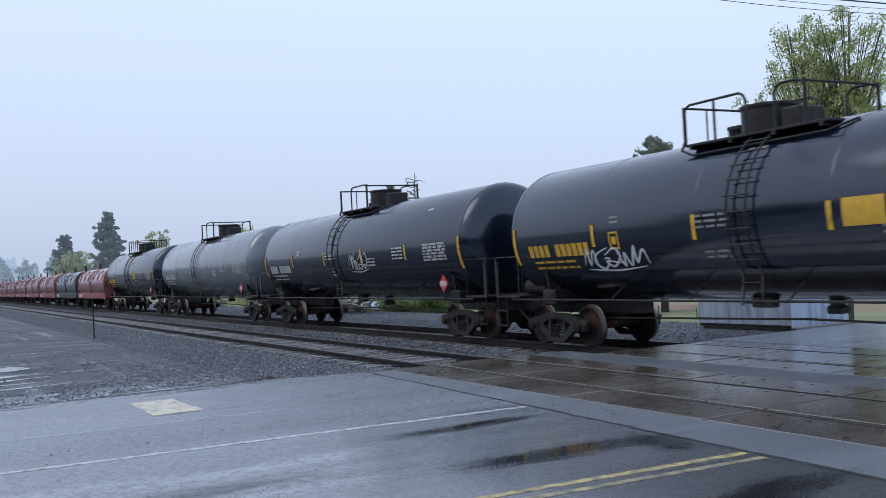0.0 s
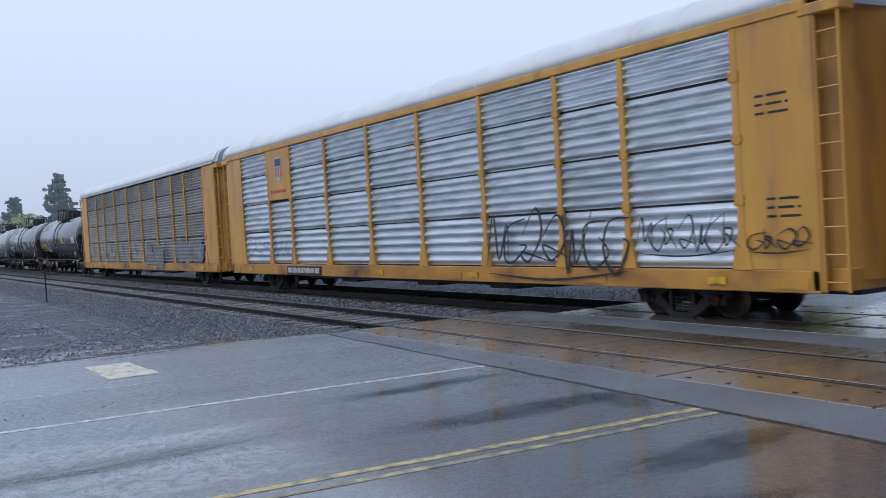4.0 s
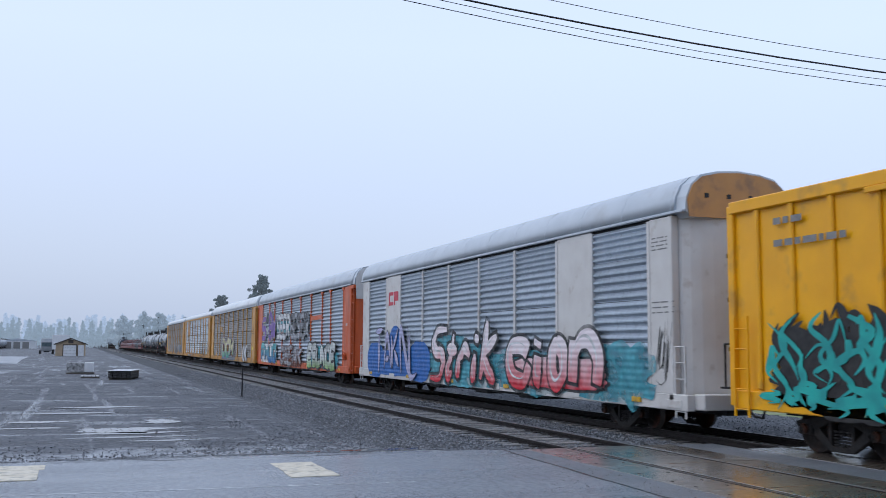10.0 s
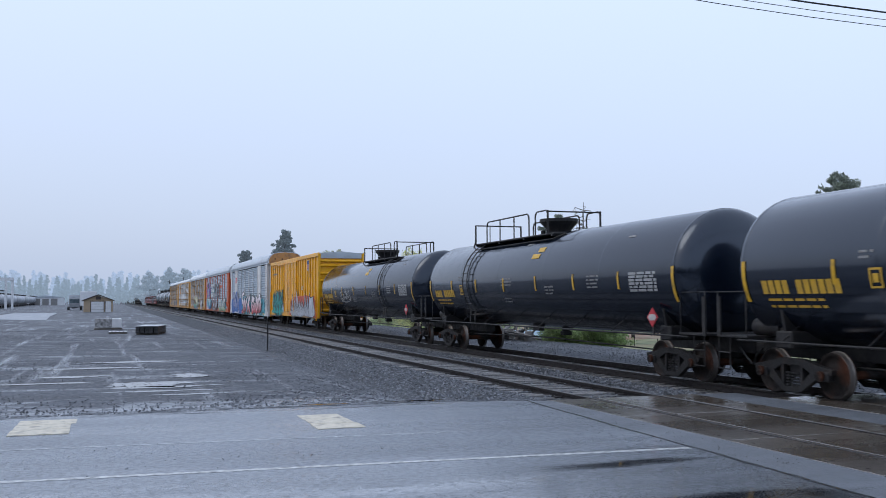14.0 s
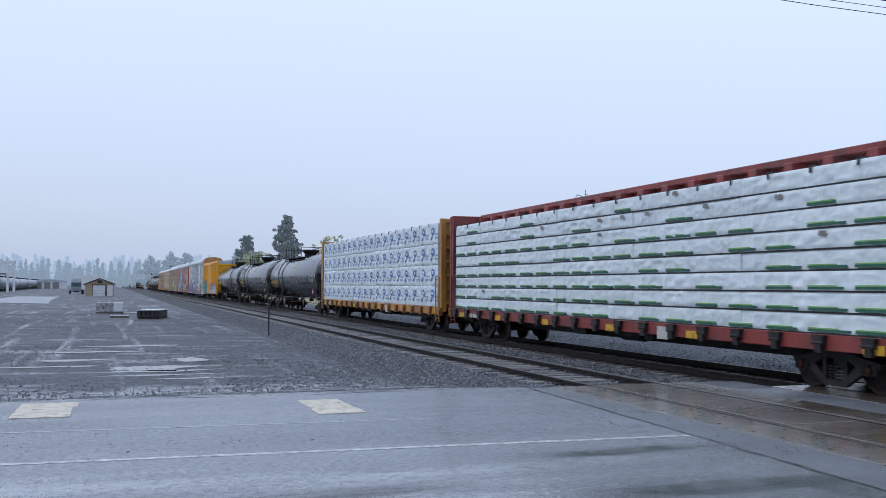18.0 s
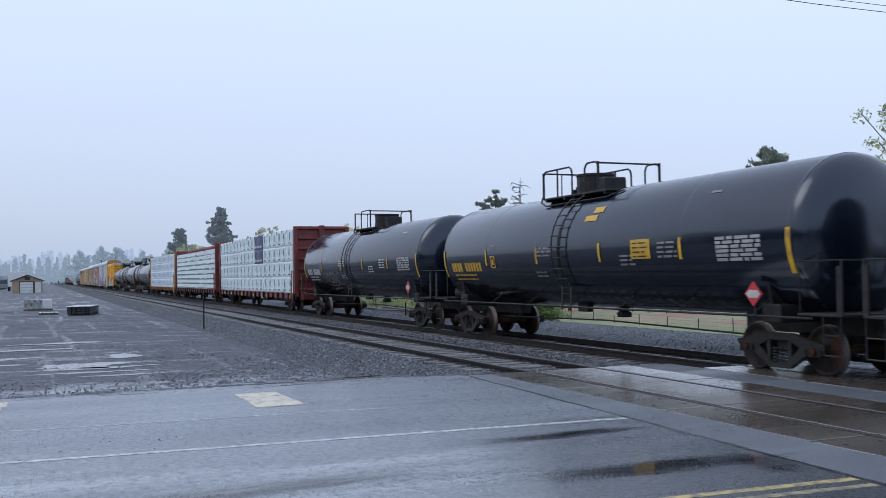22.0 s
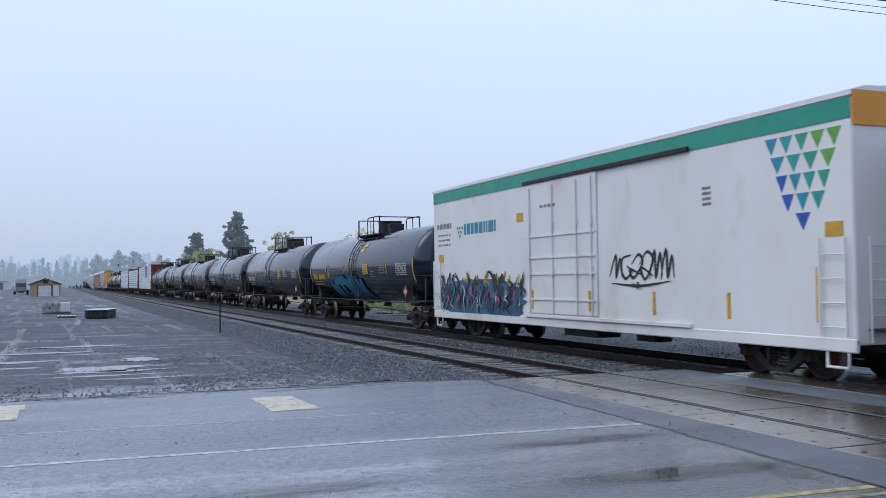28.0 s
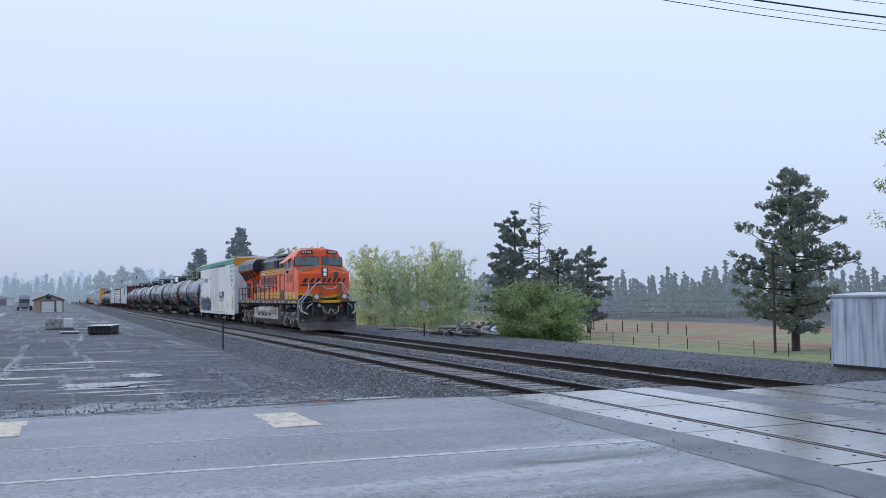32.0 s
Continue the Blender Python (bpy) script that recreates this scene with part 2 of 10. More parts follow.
        l.new(rng(mad(tex(0.5, 7, (1.5, 0.4, 1)), 3.0, sep.outputs[0]), -7.6, -4.6, 0.0, 0.88), lane.inputs[1])
        cover = lane.outputs[0]
    l.new(cover, b.inputs["Coat Weight"])
    b.inputs["Coat Roughness"].default_value = film_rough
    b.inputs["Coat IOR"].default_value = coat
    b.inputs["Specular IOR Level"].default_value = gloss
    bp = n.new("ShaderNodeBump")
    bp.inputs["Strength"].default_value, bp.inputs["Distance"].default_value = bump, 0.02
    l.new(mad(speck, speckle * 1.6, mad(fine, 0.5, chips)), bp.inputs["Height"])
    l.new(bp.outputs[0], b.inputs["Normal"])
    return m


ASPHALT = asphalt_material("wet_asphalt", (0.09, 0.103, 0.122), (0.26, 0.46), 0.6, (0.3, 0.95), 0.8, grain=0.4, film_rough=0.13, coat=1.75, worn=-11.4, speckle=0.45)
APRON = asphalt_material("patched_asphalt", (0.075, 0.085, 0.1), (0.4, 0.6), 0.6, (0.0, 0.25))
PANEL = asphalt_material("wet_concrete", (0.082, 0.068, 0.054), (0.2, 0.4), 0.12, (0.9, 1.0), 1.0, coat=2.8, grain=0.12, film_rough=0.16, pit=0.85, speckle=0.2)
LINE_WHITE = surface("worn_white_paint", (0.62, 0.63, 0.63), (0.4, 0.41, 0.42), 6, (0.3, 0.5), bump=0.3, dirt=(0.07, 0.07, 0.075), dirt_scale=11, dirt_amount=0.5)
LINE_YELLOW = surface("worn_yellow_paint", (0.58, 0.46, 0.17), (0.42, 0.34, 0.15), 6, (0.3, 0.5), bump=0.3, dirt=(0.07, 0.07, 0.075), dirt_scale=7, dirt_amount=0.6)
PATCH = surface("pale_concrete", (0.62, 0.57, 0.46), (0.5, 0.46, 0.37), 5, (0.4, 0.6), bump=0.5, dirt=(0.16, 0.15, 0.13), dirt_scale=6)
BALLAST = surface("wet_ballast", (0.085, 0.093, 0.106), (0.022, 0.025, 0.03), 14, (0.65, 0.85), bump=1.0, bump_scale=22, spec=0.2)
STONE = surface("ballast_stone", (0.15, 0.163, 0.185), (0.068, 0.075, 0.088), 10, (0.3, 0.55), bump=0.4, island=0.6)
RAIL_SIDE = surface("rusty_rail", (0.026, 0.022, 0.022), (0.014, 0.012, 0.012), 9, (0.5, 0.7), bump=0.3, spec=0.2)
RAIL_TOP = surface("polished_rail", (0.17, 0.165, 0.165), (0.09, 0.085, 0.085), 1.5, (0.3, 0.5), metal=0.7, stretch=(0.15, 1, 1))
TIE = surface("weathered_tie", (0.21, 0.205, 0.2), (0.085, 0.082, 0.08), 5, (0.35, 0.6), bump=0.6, bump_scale=40, stretch=(8, 1, 1), vary=0.35)
WATER = surface("puddle_water", (0.03, 0.03, 0.032), (0.025, 0.025, 0.027), 1, (0.02, 0.06), spec=1.0)


def ground_material():
    m = bpy.data.materials.new("ground")
    m.use_nodes = True
    n, l = m.node_tree.nodes, m.node_tree.links
    b = n["Principled BSDF"]
    co = n.new("ShaderNodeTexCoord").outputs["Object"]

    def tex(scale, detail=6, stretch=(1, 1, 1)):
        mp = n.new("ShaderNodeMapping")
        mp.inputs["Scale"].default_value = stretch
        l.new(co, mp.inputs["Vector"])
        t = n.new("ShaderNodeTexNoise")
        t.inputs["Scale"].default_value, t.inputs["Detail"].default_value = scale, detail
        l.new(mp.outputs[0], t.inputs["Vector"])
        return t.outputs[0]

    def rng(src, a, c, lo=0.0, hi=1.0):
        r = n.new("ShaderNodeMapRange")
        for k, val in zip(("From Min", "From Max", "To Min", "To Max"), (a, c, lo, hi)):
            r.inputs[k].default_value = val
        l.new(src, r.inputs["Value"])
        return r.outputs[0]

    def mix(a, c, fac):
        x = n.new("ShaderNodeMix")
        x.data_type = "RGBA"
        for sock, val in ((x.inputs[6], a), (x.inputs[7], c)):
            if isinstance(val, tuple):
                sock.default_value = (*val, 1)
            else:
                l.new(val, sock)
        l.new(fac, x.inputs[0])
        return x.outputs[2]

    def math_node(op, a, c):
        x = n.new("ShaderNodeMath")
        x.operation = op
        for sock, val in zip(x.inputs, (a, c)):
            if isinstance(val, float):
                sock.default_value = val
            else:
                l.new(val, sock)
        return x.outputs[0]

    sep = n.new("ShaderNodeSeparateXYZ")
    l.new(co, sep.inputs[0])
    lot = mix((0.068, 0.08, 0.1), (0.033, 0.039, 0.051), rng(tex(0.25, 9, (2.4, 0.5, 1)), 0.35, 0.65))
    grit = tex(14, 4)
    lot = mix(lot, (0.16, 0.165, 0.175), rng(grit, 0.5, 0.7, 0, 0.75))
    lot = mix(lot, (0.014, 0.016, 0.02), rng(tex(9, 4), 0.5, 0.66, 0, 0.8))
    lot = mix(lot, (0.14, 0.155, 0.18), rng(tex(4, 6, (1.6, 0.8, 1)), 0.52, 0.67, 0, 0.65))
    # washed pale grit lies wet along the edge of the road
    near = math_node("MULTIPLY", rng(math_node("ADD", sep.outputs["X"], rng(tex(0.7, 6), 0.3, 0.7, -0.8, 0.8)), -22.9, -21.6), rng(sep.outputs["Y"], 7.0, 6.0))
    washed = math_node("MULTIPLY", near, rng(math_node("ADD", tex(1.1, 8, (2.2, 0.5, 1)), math_node("MULTIPLY", math_node("SUBTRACT", tex(7, 4), 0.5), 0.3)), 0.42, 0.52))
    lot = mix(lot, (0.22, 0.24, 0.27), math_node("MULTIPLY", washed, 0.7))
    grass = mix((0.13, 0.185, 0.075), (0.25, 0.25, 0.13), rng(tex(0.5, 8), 0.35, 0.65))
    dry = mix((0.24, 0.11, 0.075), (0.26, 0.2, 0.12), rng(tex(0.3, 8), 0.35, 0.65))
    # across the line: gravel, then a strip of grass, then a field of dry weeds, then grass again
    yy = math_node("ADD", sep.outputs["Y"], rng(tex(0.12, 6), 0.3, 0.7, -4.0, 4.0))
    field = mix(grass, dry, math_node("MULTIPLY", math_node("MULTIPLY", rng(yy, 42, 52), rng(yy, 86, 80)), rng(tex(0.09, 8), 0.4, 0.5, 0, 0.9)))
    field = mix(field, mix((0.1, 0.105, 0.1), (0.055, 0.06, 0.062), rng(tex(0.2, 6), 0.35, 0.65)), rng(yy, 78, 84))
    edge = rng(math_node("ADD", sep.outputs["Y"], rng(tex(0.6, 6), 0.3, 0.7, -0.7, 0.7)), 20.6, 21.4)
    l.new(mix(lot, field, edge), b.inputs["Base Color"])
    # thin streaks of wet between the grit
    streak = math_node("ADD", tex(0.5, 10, (2.2, 0.5, 1)), math_node("MULTIPLY", math_node("SUBTRACT", tex(5, 5), 0.5), 0.22))
    tracks = math_node("ADD", tex(0.5, 10, (0.16, 3.0, 1)), math_node("MULTIPLY", math_node("SUBTRACT", tex(6, 5), 0.5), 0.3))
    streak = math_node("MAXIMUM", streak, math_node("SUBTRACT", tracks, 0.03))
    wet = rng(streak, 0.54, 0.66, 0.72, 0.17)
    wet = math_node("MULTIPLY", wet, math_node("SUBTRACT", 1.0, math_node("MULTIPLY", washed, 0.7)))
    dull = mix(wet, (0.75, 0.75, 0.75), rng(sep.outputs["Y"], 7.5, 8.5))
    l.new(dull, b.inputs["Roughness"])
    bp = n.new("ShaderNodeBump")
    bp.inputs["Strength"].default_value, bp.inputs["Distance"].default_value = 0.7, 0.03
    l.new(grit, bp.inputs["Height"])
    l.new(bp.outputs[0], b.inputs["Normal"])
    return m


LOT_Z, FIELD_Z = -0.33, -2.3
ROAD_X0, ROAD_X1 = -17.2, 9.0
Y1, Y2, HALF_GAUGE = 9.741, 13.962, 0.755


def ease(a, b, x):
    u = min(1, max(0, (x - a) / (b - a)))
    return u * u * (3 - 2 * u)


def ground_height(x, y):
    z = LOT_Z
    if y < 20:
        z = -0.02 + (LOT_Z + 0.02) * ease(-17.3, -21.0, x)
        z -= 0.06 * ease(4.5, 7.0, y) * ease(-17.3, -21.0, x)
    if y > 6.9:
        z = -0.45
    if y > 16.5:
        z = -0.45 + 0.33 * ease(16.5, 17.5, y)
    return z + (FIELD_Z + 0.2) * ease(20.2, 26.0, y) + (1.6 * ease(120, 260, y) if y > 120 else 0)


def build_ground():
    def steps(stops):
        out = []
        for a, b, d in stops:
            k = max(1, round((b - a) / d))
            out += [a + (b - a) * i / k for i in range(k)]
        return out + [stops[-1][1]]

    xs = steps(((-2500, -400, 150), (-400, -120, 20), (-120, -30, 3), (-30, -16, 0.5), (-16, 20, 3), (20, 400, 40), (400, 2500, 300)))
    ys = steps(((-2500, -300, 200), (-300, -40, 20), (-40, 4, 1.2), (4, 6.9, 0.29), (6.9, 6.95, 0.05), (6.95, 16.5, 1.6), (16.5, 26, 0.4), (26, 140, 6), (140, 400, 20), (400, 2500, 200)))
    g = Geo()
    bump = lambda x, y: 0.025 * noise.noise((x * 0.35, y * 0.35, 0.3)) if (x < -19 and y < 6.5) else (0.12 * noise.noise((x * 0.12, y * 0.12, 5)) if y > 24 else 0)
    v = [(x, y, ground_height(x, y) + bump(x, y)) for x in xs for y in ys]
    m = len(ys)
    g.add(v, [(i * m + j, (i + 1) * m + j, (i + 1) * m + j + 1, i * m + j + 1) for i in range(len(xs) - 1) for j in range(m - 1)], True)
    tagged(part("ground", g, ground_material()), "dark wet gravel yard and pale spring field", "ground", kind="structure")


def seam_y(x):
    """The road meets the crossing in a seam that runs a little aslant."""
    return 7.58 - 0.053 * (x + 17.1)


def build_road():
    z0 = -0.3
    rnd = random.Random(4)
    left = [(ROAD_X0 + 0.28 * noise.noise((y * 0.5, 0.7, 2)) + 0.12 * noise.noise((y * 1.9, 0.2, 5)), y) for y in [-40 + 0.5 * i for i in range(95)]]
    outline = [(ROAD_X0, -90)] + left + [(-17.08, seam_y(-17.08)), (ROAD_X1, seam_y(ROAD_X1)), (ROAD_X1, -90)]
    road = part("road", Geo().prism(outline, z0, 0.0, "z"), ASPHALT)
    tagged(road, "wet grey asphalt road with sheen of rain", "road", kind="structure")
    edge = [(-17.1, seam_y(-17.1) + 0.002), (ROAD_X1, seam_y(ROAD_X1) + 0.002), (ROAD_X1, 8.06), (-16.95, 8.06)]
    strip = part("road_strip", Geo().prism(edge, z0, -0.004, "z"), APRON)
    tagged(strip, "dark patched asphalt strip beside the rails", "road", kind="structure")
    strip = part("road_strip", Geo().box(-17.0, ROAD_X1, 11.32, 12.28, z0, -0.004), APRON)
    tagged(strip, "dark wet asphalt strip between two tracks", "road", kind="structure")
    far = part("road_far", Geo().box(-16.0, ROAD_X1, 15.55, 200, z0, 0.0), ASPHALT)
    tagged(far, "wet asphalt road beyond the tracks", "road", kind="structure")
    # wet black joint along the edge of the strip, uneven and broken
    lo, hi = [], []
    x = -17.1
    while x < 2:
        w = 0.022 + 0.03 * abs(noise.noise((x * 1.3, 1, 1))) + 0.02 * abs(noise.noise((x * 6, 3, 1)))
        c = seam_y(x) + 0.035 * noise.noise((x * 0.8, 7, 1)) + 0.02 * noise.noise((x * 3.7, 2, 1))
        lo.append((x, c - w, 0.0045))
        hi.append((x, c + w, 0.0045))
        x += 0.16
    n = len(lo)
    seam = Geo().add(lo + hi, [(i, i + 1, n + i + 1, n + i) for i in range(n - 1)])
    tagged(part("filled_seam", seam, surface("wet_black_filler", (0.012, 0.013, 0.015), (0.02, 0.021, 0.024), 8, (0.1, 0.25), bump=0.3, spec=1.0)), "wet black sealed joint in the asphalt", "seam", kind="structure")

    def line(name, x, w, y0, y1, mat, label):
        # x where the line meets the seam; the road runs aslant
        g = Geo()
        at = lambda y: x + SKEW * (y - 7.2)
        g.add([(at(y) + d, y, z) for y in (y0, y1) for d in (-w / 2, w / 2) for z in (-0.01, 0.004)], [(0, 1, 3, 2), (4, 6, 7, 5), (0, 4, 5, 1), (2, 3, 7, 6), (0, 2, 6, 4), (1, 5, 7, 3)])
        tagged(part(name, g, mat), label, "road marking", kind="structure")

    SKEW = 0.06
    line("edge_line", -10.97, 0.11, -60, 7.2, LINE_WHITE, "white painted road edge line")
    line("centre_line", -6.8, 0.11, -60, 6.98, LINE_YELLOW, "worn yellow centre line on the road")
    line("centre_line", -6.54, 0.10, -60, 6.95, surface("faded_yellow_paint", (0.5, 0.42, 0.2), (0.3, 0.27, 0.18), 7, (0.3, 0.5), bump=0.3, dirt=(0.07, 0.07, 0.075), dirt_scale=6, dirt_amount=0.75), "faded yellow centre line on the road")
    line("shoulder_seam", -13.35, 0.05, -60, 4.8, surface("pale_seam", (0.4, 0.42, 0.45), (0.36, 0.38, 0.4), 5, (0.12, 0.3), dirt=(0.12, 0.13, 0.14), dirt_scale=2, dirt_amount=0.3, spec=1.0), "pale seam in the asphalt shoulder")
    for x0, y0 in ((-16.28, 3.02), (-17.1, -1.4)):
        p = thing("concrete_patch", "worn pale yellow concrete patch in the road shoulder", "patch", "concrete patches in the shoulder", kind="structure")
        for i in range(3):
            g = Geo().box(x0 + 0.63 * i, x0 + 0.63 * i + 0.575, y0 + rnd.uniform(-0.04, 0.04), y0 + 0.72 + rnd.uniform(-0.06, 0.06) + (0.15 if x0 < -17 else 0), -0.02, 0.006 + 0.003 * i, 0.004)
            part("slab", g, PATCH, p)


def build_puddles():
    rnd = random.Random(11)
    for cx, cy, rx, ry, z in ((-27.4, 0.9, 0.85, 1.0, 0), (-26.5, 1.3, 0.3, 1.4, 0), (-30.3, 2.3, 0.8, 0.5, 0), (-28.6, -1.7, 0.22, 1.6, 0), (-30.8, -1.2, 0.3, 1.1, 0), (-25.3, 1.2, 0.16, 1.3, 0), (-24.2, 1.9, 0.12, 1.0, 0), (-18.7, 5.6, 0.12, 0.9, 1), (-18.9, 4.2, 0.1, 0.9, 1), (-18.4, 6.4, 0.1, 0.6, 1),
                              (-34.5, -0.4, 0.3, 1.1, 0), (-37.5, 0.6, 0.4, 1.6, 0)):
        k, pts = 72, []
        ph = rnd.uniform(0, 50)
        for i in range(k):
            a = 2 * math.pi * i / k
            r = 1 + 0.7 * noise.noise((math.cos(a) * 1.3 + ph, math.sin(a) * 1.3, ph)) + 0.22 * noise.noise((math.cos(a) * 4 + ph, math.sin(a) * 4, ph)) + 0.1 * noise.noise((math.cos(a) * 11 + ph, math.sin(a) * 11, ph))
            x, y = cx + rx * r * math.cos(a), cy + ry * r * math.sin(a)
            pts.append((x, y))
        zz = sum(ground_height(x, y) for x, y in pts) / k + (0.012 if z == 0 else 0.03)
        g = Geo().add([(x, y, zz) for x, y in pts], [tuple(range(k))])
        tagged(part("puddle", g, WATER), "shallow rain puddle on dark gravel", "puddle", kind="structure")


def ragged_film():
    """Standing water on asphalt: a clear mirror that breaks up into specks at its edge."""
    m = bpy.data.materials.new("ragged_water_film")
    m.use_nodes = True
    n, l = m.node_tree.nodes, m.node_tree.links
    b = n["Principled BSDF"]
    b.inputs["Base Color"].default_value = (0.022, 0.024, 0.027, 1)
    b.inputs["Roughness"].default_value = 0.07
    b.inputs["IOR"].default_value = 1.5
    uv = n.new("ShaderNodeTexCoord").outputs["Object"]

    def tex(scale, detail, stretch):
        mp = n.new("ShaderNodeMapping")
        mp.inputs["Scale"].default_value = stretch
        l.new(uv, mp.inputs["Vector"])
        t = n.new("ShaderNodeTexNoise")
        t.inputs["Scale"].default_value, t.inputs["Detail"].default_value = scale, detail
        l.new(mp.outputs[0], t.inputs["Vector"])
        return t.outputs[0]

    # deeper towards the middle of each patch, which is one unit in radius
    sep = n.new("ShaderNodeVectorMath")
    sep.operation = "LENGTH"
    l.new(uv, sep.inputs[0])

    def calc(op, a, c):
        x = n.new("ShaderNodeMath")
        x.operation = op
        for sock, val in zip(x.inputs, (a, c)):
            if isinstance(val, float):
                sock.default_value = val
            else:
                l.new(val, sock)
        return x.outputs[0]

    depth = calc("SUBTRACT", 0.5, sep.outputs["Value"])
    rough = calc("ADD", calc("MULTIPLY", calc("SUBTRACT", tex(2.6, 6, (1, 1, 1)), 0.5), 1.1), calc("MULTIPLY", calc("SUBTRACT", tex(26, 3, (1, 4, 1)), 0.5), 2.4))
    mr = n.new("ShaderNodeMapRange")
    mr.inputs["From Min"].default_value, mr.inputs["From Max"].default_value = -0.05, 0.3
    l.new(calc("ADD", depth, rough), mr.inputs["Value"])
    l.new(mr.outputs[0], b.inputs["Alpha"])
    return m


def build_films():
    film = ragged_film()
    disc = [(math.cos(2 * math.pi * i / 40), math.sin(2 * math.pi * i / 40), 0) for i in range(40)]
    me = Geo().add(disc, [tuple(range(40))]).mesh("water_film")
    me.materials.append(film)
    for x, y, rx, ry, turn in ((-10.2, 5.8, 0.34, 2.0, 1), (-8.1, 5.7, 0.5, 2.4, -3), (-7.9, 6.75, 0.9, 0.55, 0), (-5.6, 5.9, 0.5, 1.8, 4), (-4.4, 4.0, 0.5, 2.4, 0), (-8.9, 1.8, 0.35, 2.2, 1)):
        ob = part("water_film", me, None, at=pose(x, y, 0.0055, 0, 0, turn) @ Matrix.Diagonal((rx, ry, 1, 1)))
        tagged(ob, "ragged film of rain water on the asphalt", "puddle", "water films on the road", kind="structure")


def rail_profile(y):
    pts = ((-0.07, -0.17), (0.07, -0.17), (0.07, -0.158), (0.012, -0.14), (0.01, -0.05), (0.036, -0.038), (0.036, -0.006), (0.03, 0.0), (-0.03, 0.0), (-0.036, -0.006), (-0.036, -0.038), (-0.01, -0.05), (-0.012, -0.14), (-0.07, -0.158))
    return [(y + a, b) for a, b in pts]


def build_tracks():
    bed = Geo()
    prof = ((6.2, -0.6), (6.2, -0.42), (7.1, -0.34), (7.9, -0.2), (8.3, -0.135), (11.1, -0.135), (11.9, -0.26), (12.6, -0.2), (15.6, -0.21), (16.6, -0.36), (17.6, -0.5), (17.6, -0.6))
    bed.prism(prof, -900, -17.15)
    bed.prism(((6.2, -0.6), (6.2, -0.31), (17.6, -0.31), (17.6, -0.6)), -17.15, 250)
    tagged(part("ballast_bed", bed, BALLAST), "dark wet crushed stone ballast under the tracks", "ballast", kind="structure")
    tie_mesh = Geo().box(-0.115, 0.115, -1.3, 1.3, -0.36, -0.175, 0.012).mesh("tie")
    tie_mesh.materials.append(TIE)
    plate_mesh = Geo().box(-0.1, 0.1, -0.17, 0.17, -0.176, -0.16, 0.004).mesh("tie_plate")
    plate_mesh.materials.append(RAIL_SIDE)
    rnd = random.Random(2)
    for name, yc, cnt in (("track_1", Y1, 150), ("track_2", Y2, 120)):
        tr = thing(name, "steel railway track on wooden ties, wet", "railway track", "railway tracks", kind="structure")
        for s in (-1, 1):
            y = yc + s * HALF_GAUGE
            rail = part("rail", Geo().prism(rail_profile(y), -900, 250), RAIL_SIDE, tr)
            part("rail_head", Geo().box(-900, 250, y - 0.027, y + 0.027, -0.003, 0.0025), RAIL_TOP, rail, "shiny worn rail head")
        rest, k, x = Geo(), 0, -17.45
        lift = 0.07 if yc == Y1 else 0.015
        while x > -420:
            dx, rz, dy = rnd.uniform(-0.02, 0.02), rnd.uniform(-1.2, 1.2), rnd.uniform(-0.04, 0.04)
            if k < cnt:
                part("tie", tie_mesh, None, tr, at=pose(x + dx, yc + dy, lift + rnd.uniform(-0.012, 0.01), 0, 0, rz))
                if k < 60:
                    for s in (-1, 1):
                        part("tie_plate", plate_mesh, None, tr, at=pose(x + dx, yc + s * HALF_GAUGE, lift))
            else:
                rest.box(x + dx - 0.115, x + dx + 0.115, yc + dy - 1.3, yc + dy + 1.3, -0.36, -0.175 + lift)
            x -= 0.5
            k += 1
        tagged(part("ties_far", rest, TIE, tr), kind="stuff")
    # concrete crossing panels: a field panel outside and one between the rails
    for yc, x_first, label in ((Y1, -17.1, "wet brownish concrete crossing panels"), (Y2, -15.9, "wet grey concrete crossing panels")):
        cr = thing("level_crossing", label + " set flush with the rails", "level crossing", "level crossings", kind="structure")
        rows = ((yc - 1.66, yc - HALF_GAUGE - 0.06), (yc - HALF_GAUGE + 0.11, yc + HALF_GAUGE - 0.11), (yc + HALF_GAUGE + 0.06, yc + 1.56))
        meshes = []
        for y0, y1 in rows:
            g = Geo().box(0.022, 2.838, y0, y1, -0.25, 0.0, 0.004)
            me = g.mesh("panel")
            me.materials.append(PANEL)
            meshes.append(me)
        bolt = Geo()
        for y0, y1 in rows:
            for x in (0.35, 0.95, 1.85, 2.45):
                for y in (y0 + 0.16, y1 - 0.16):
                    bolt.box(x - 0.03, x + 0.03, y - 0.012, y + 0.012, -0.02, 0.002)
        bolt_mesh = bolt.mesh("lag_bolts")
        bolt_mesh.materials.append(RAIL_SIDE)
        for i in range(9):
            for me in meshes:
                part("panel", me, None, cr, at=pose(x_first + 2.86 * i, 0, rnd.uniform(-0.004, 0.003), 0, 0, 0))
            part("lag_bolts", bolt_mesh, None, cr, at=pose(x_first + 2.86 * i, 0, 0.001))
        part("flangeway", Geo().box(x_first, 9, yc - HALF_GAUGE - 0.06, yc - HALF_GAUGE + 0.11, -0.25, -0.07).box(x_first, 9, yc + HALF_GAUGE - 0.11, yc + HALF_GAUGE + 0.06, -0.25, -0.07), surface("flangeway_rubber", (0.014, 0.014, 0.015), None, 6, (0.5, 0.7)), cr, "black rubber flangeway filler")


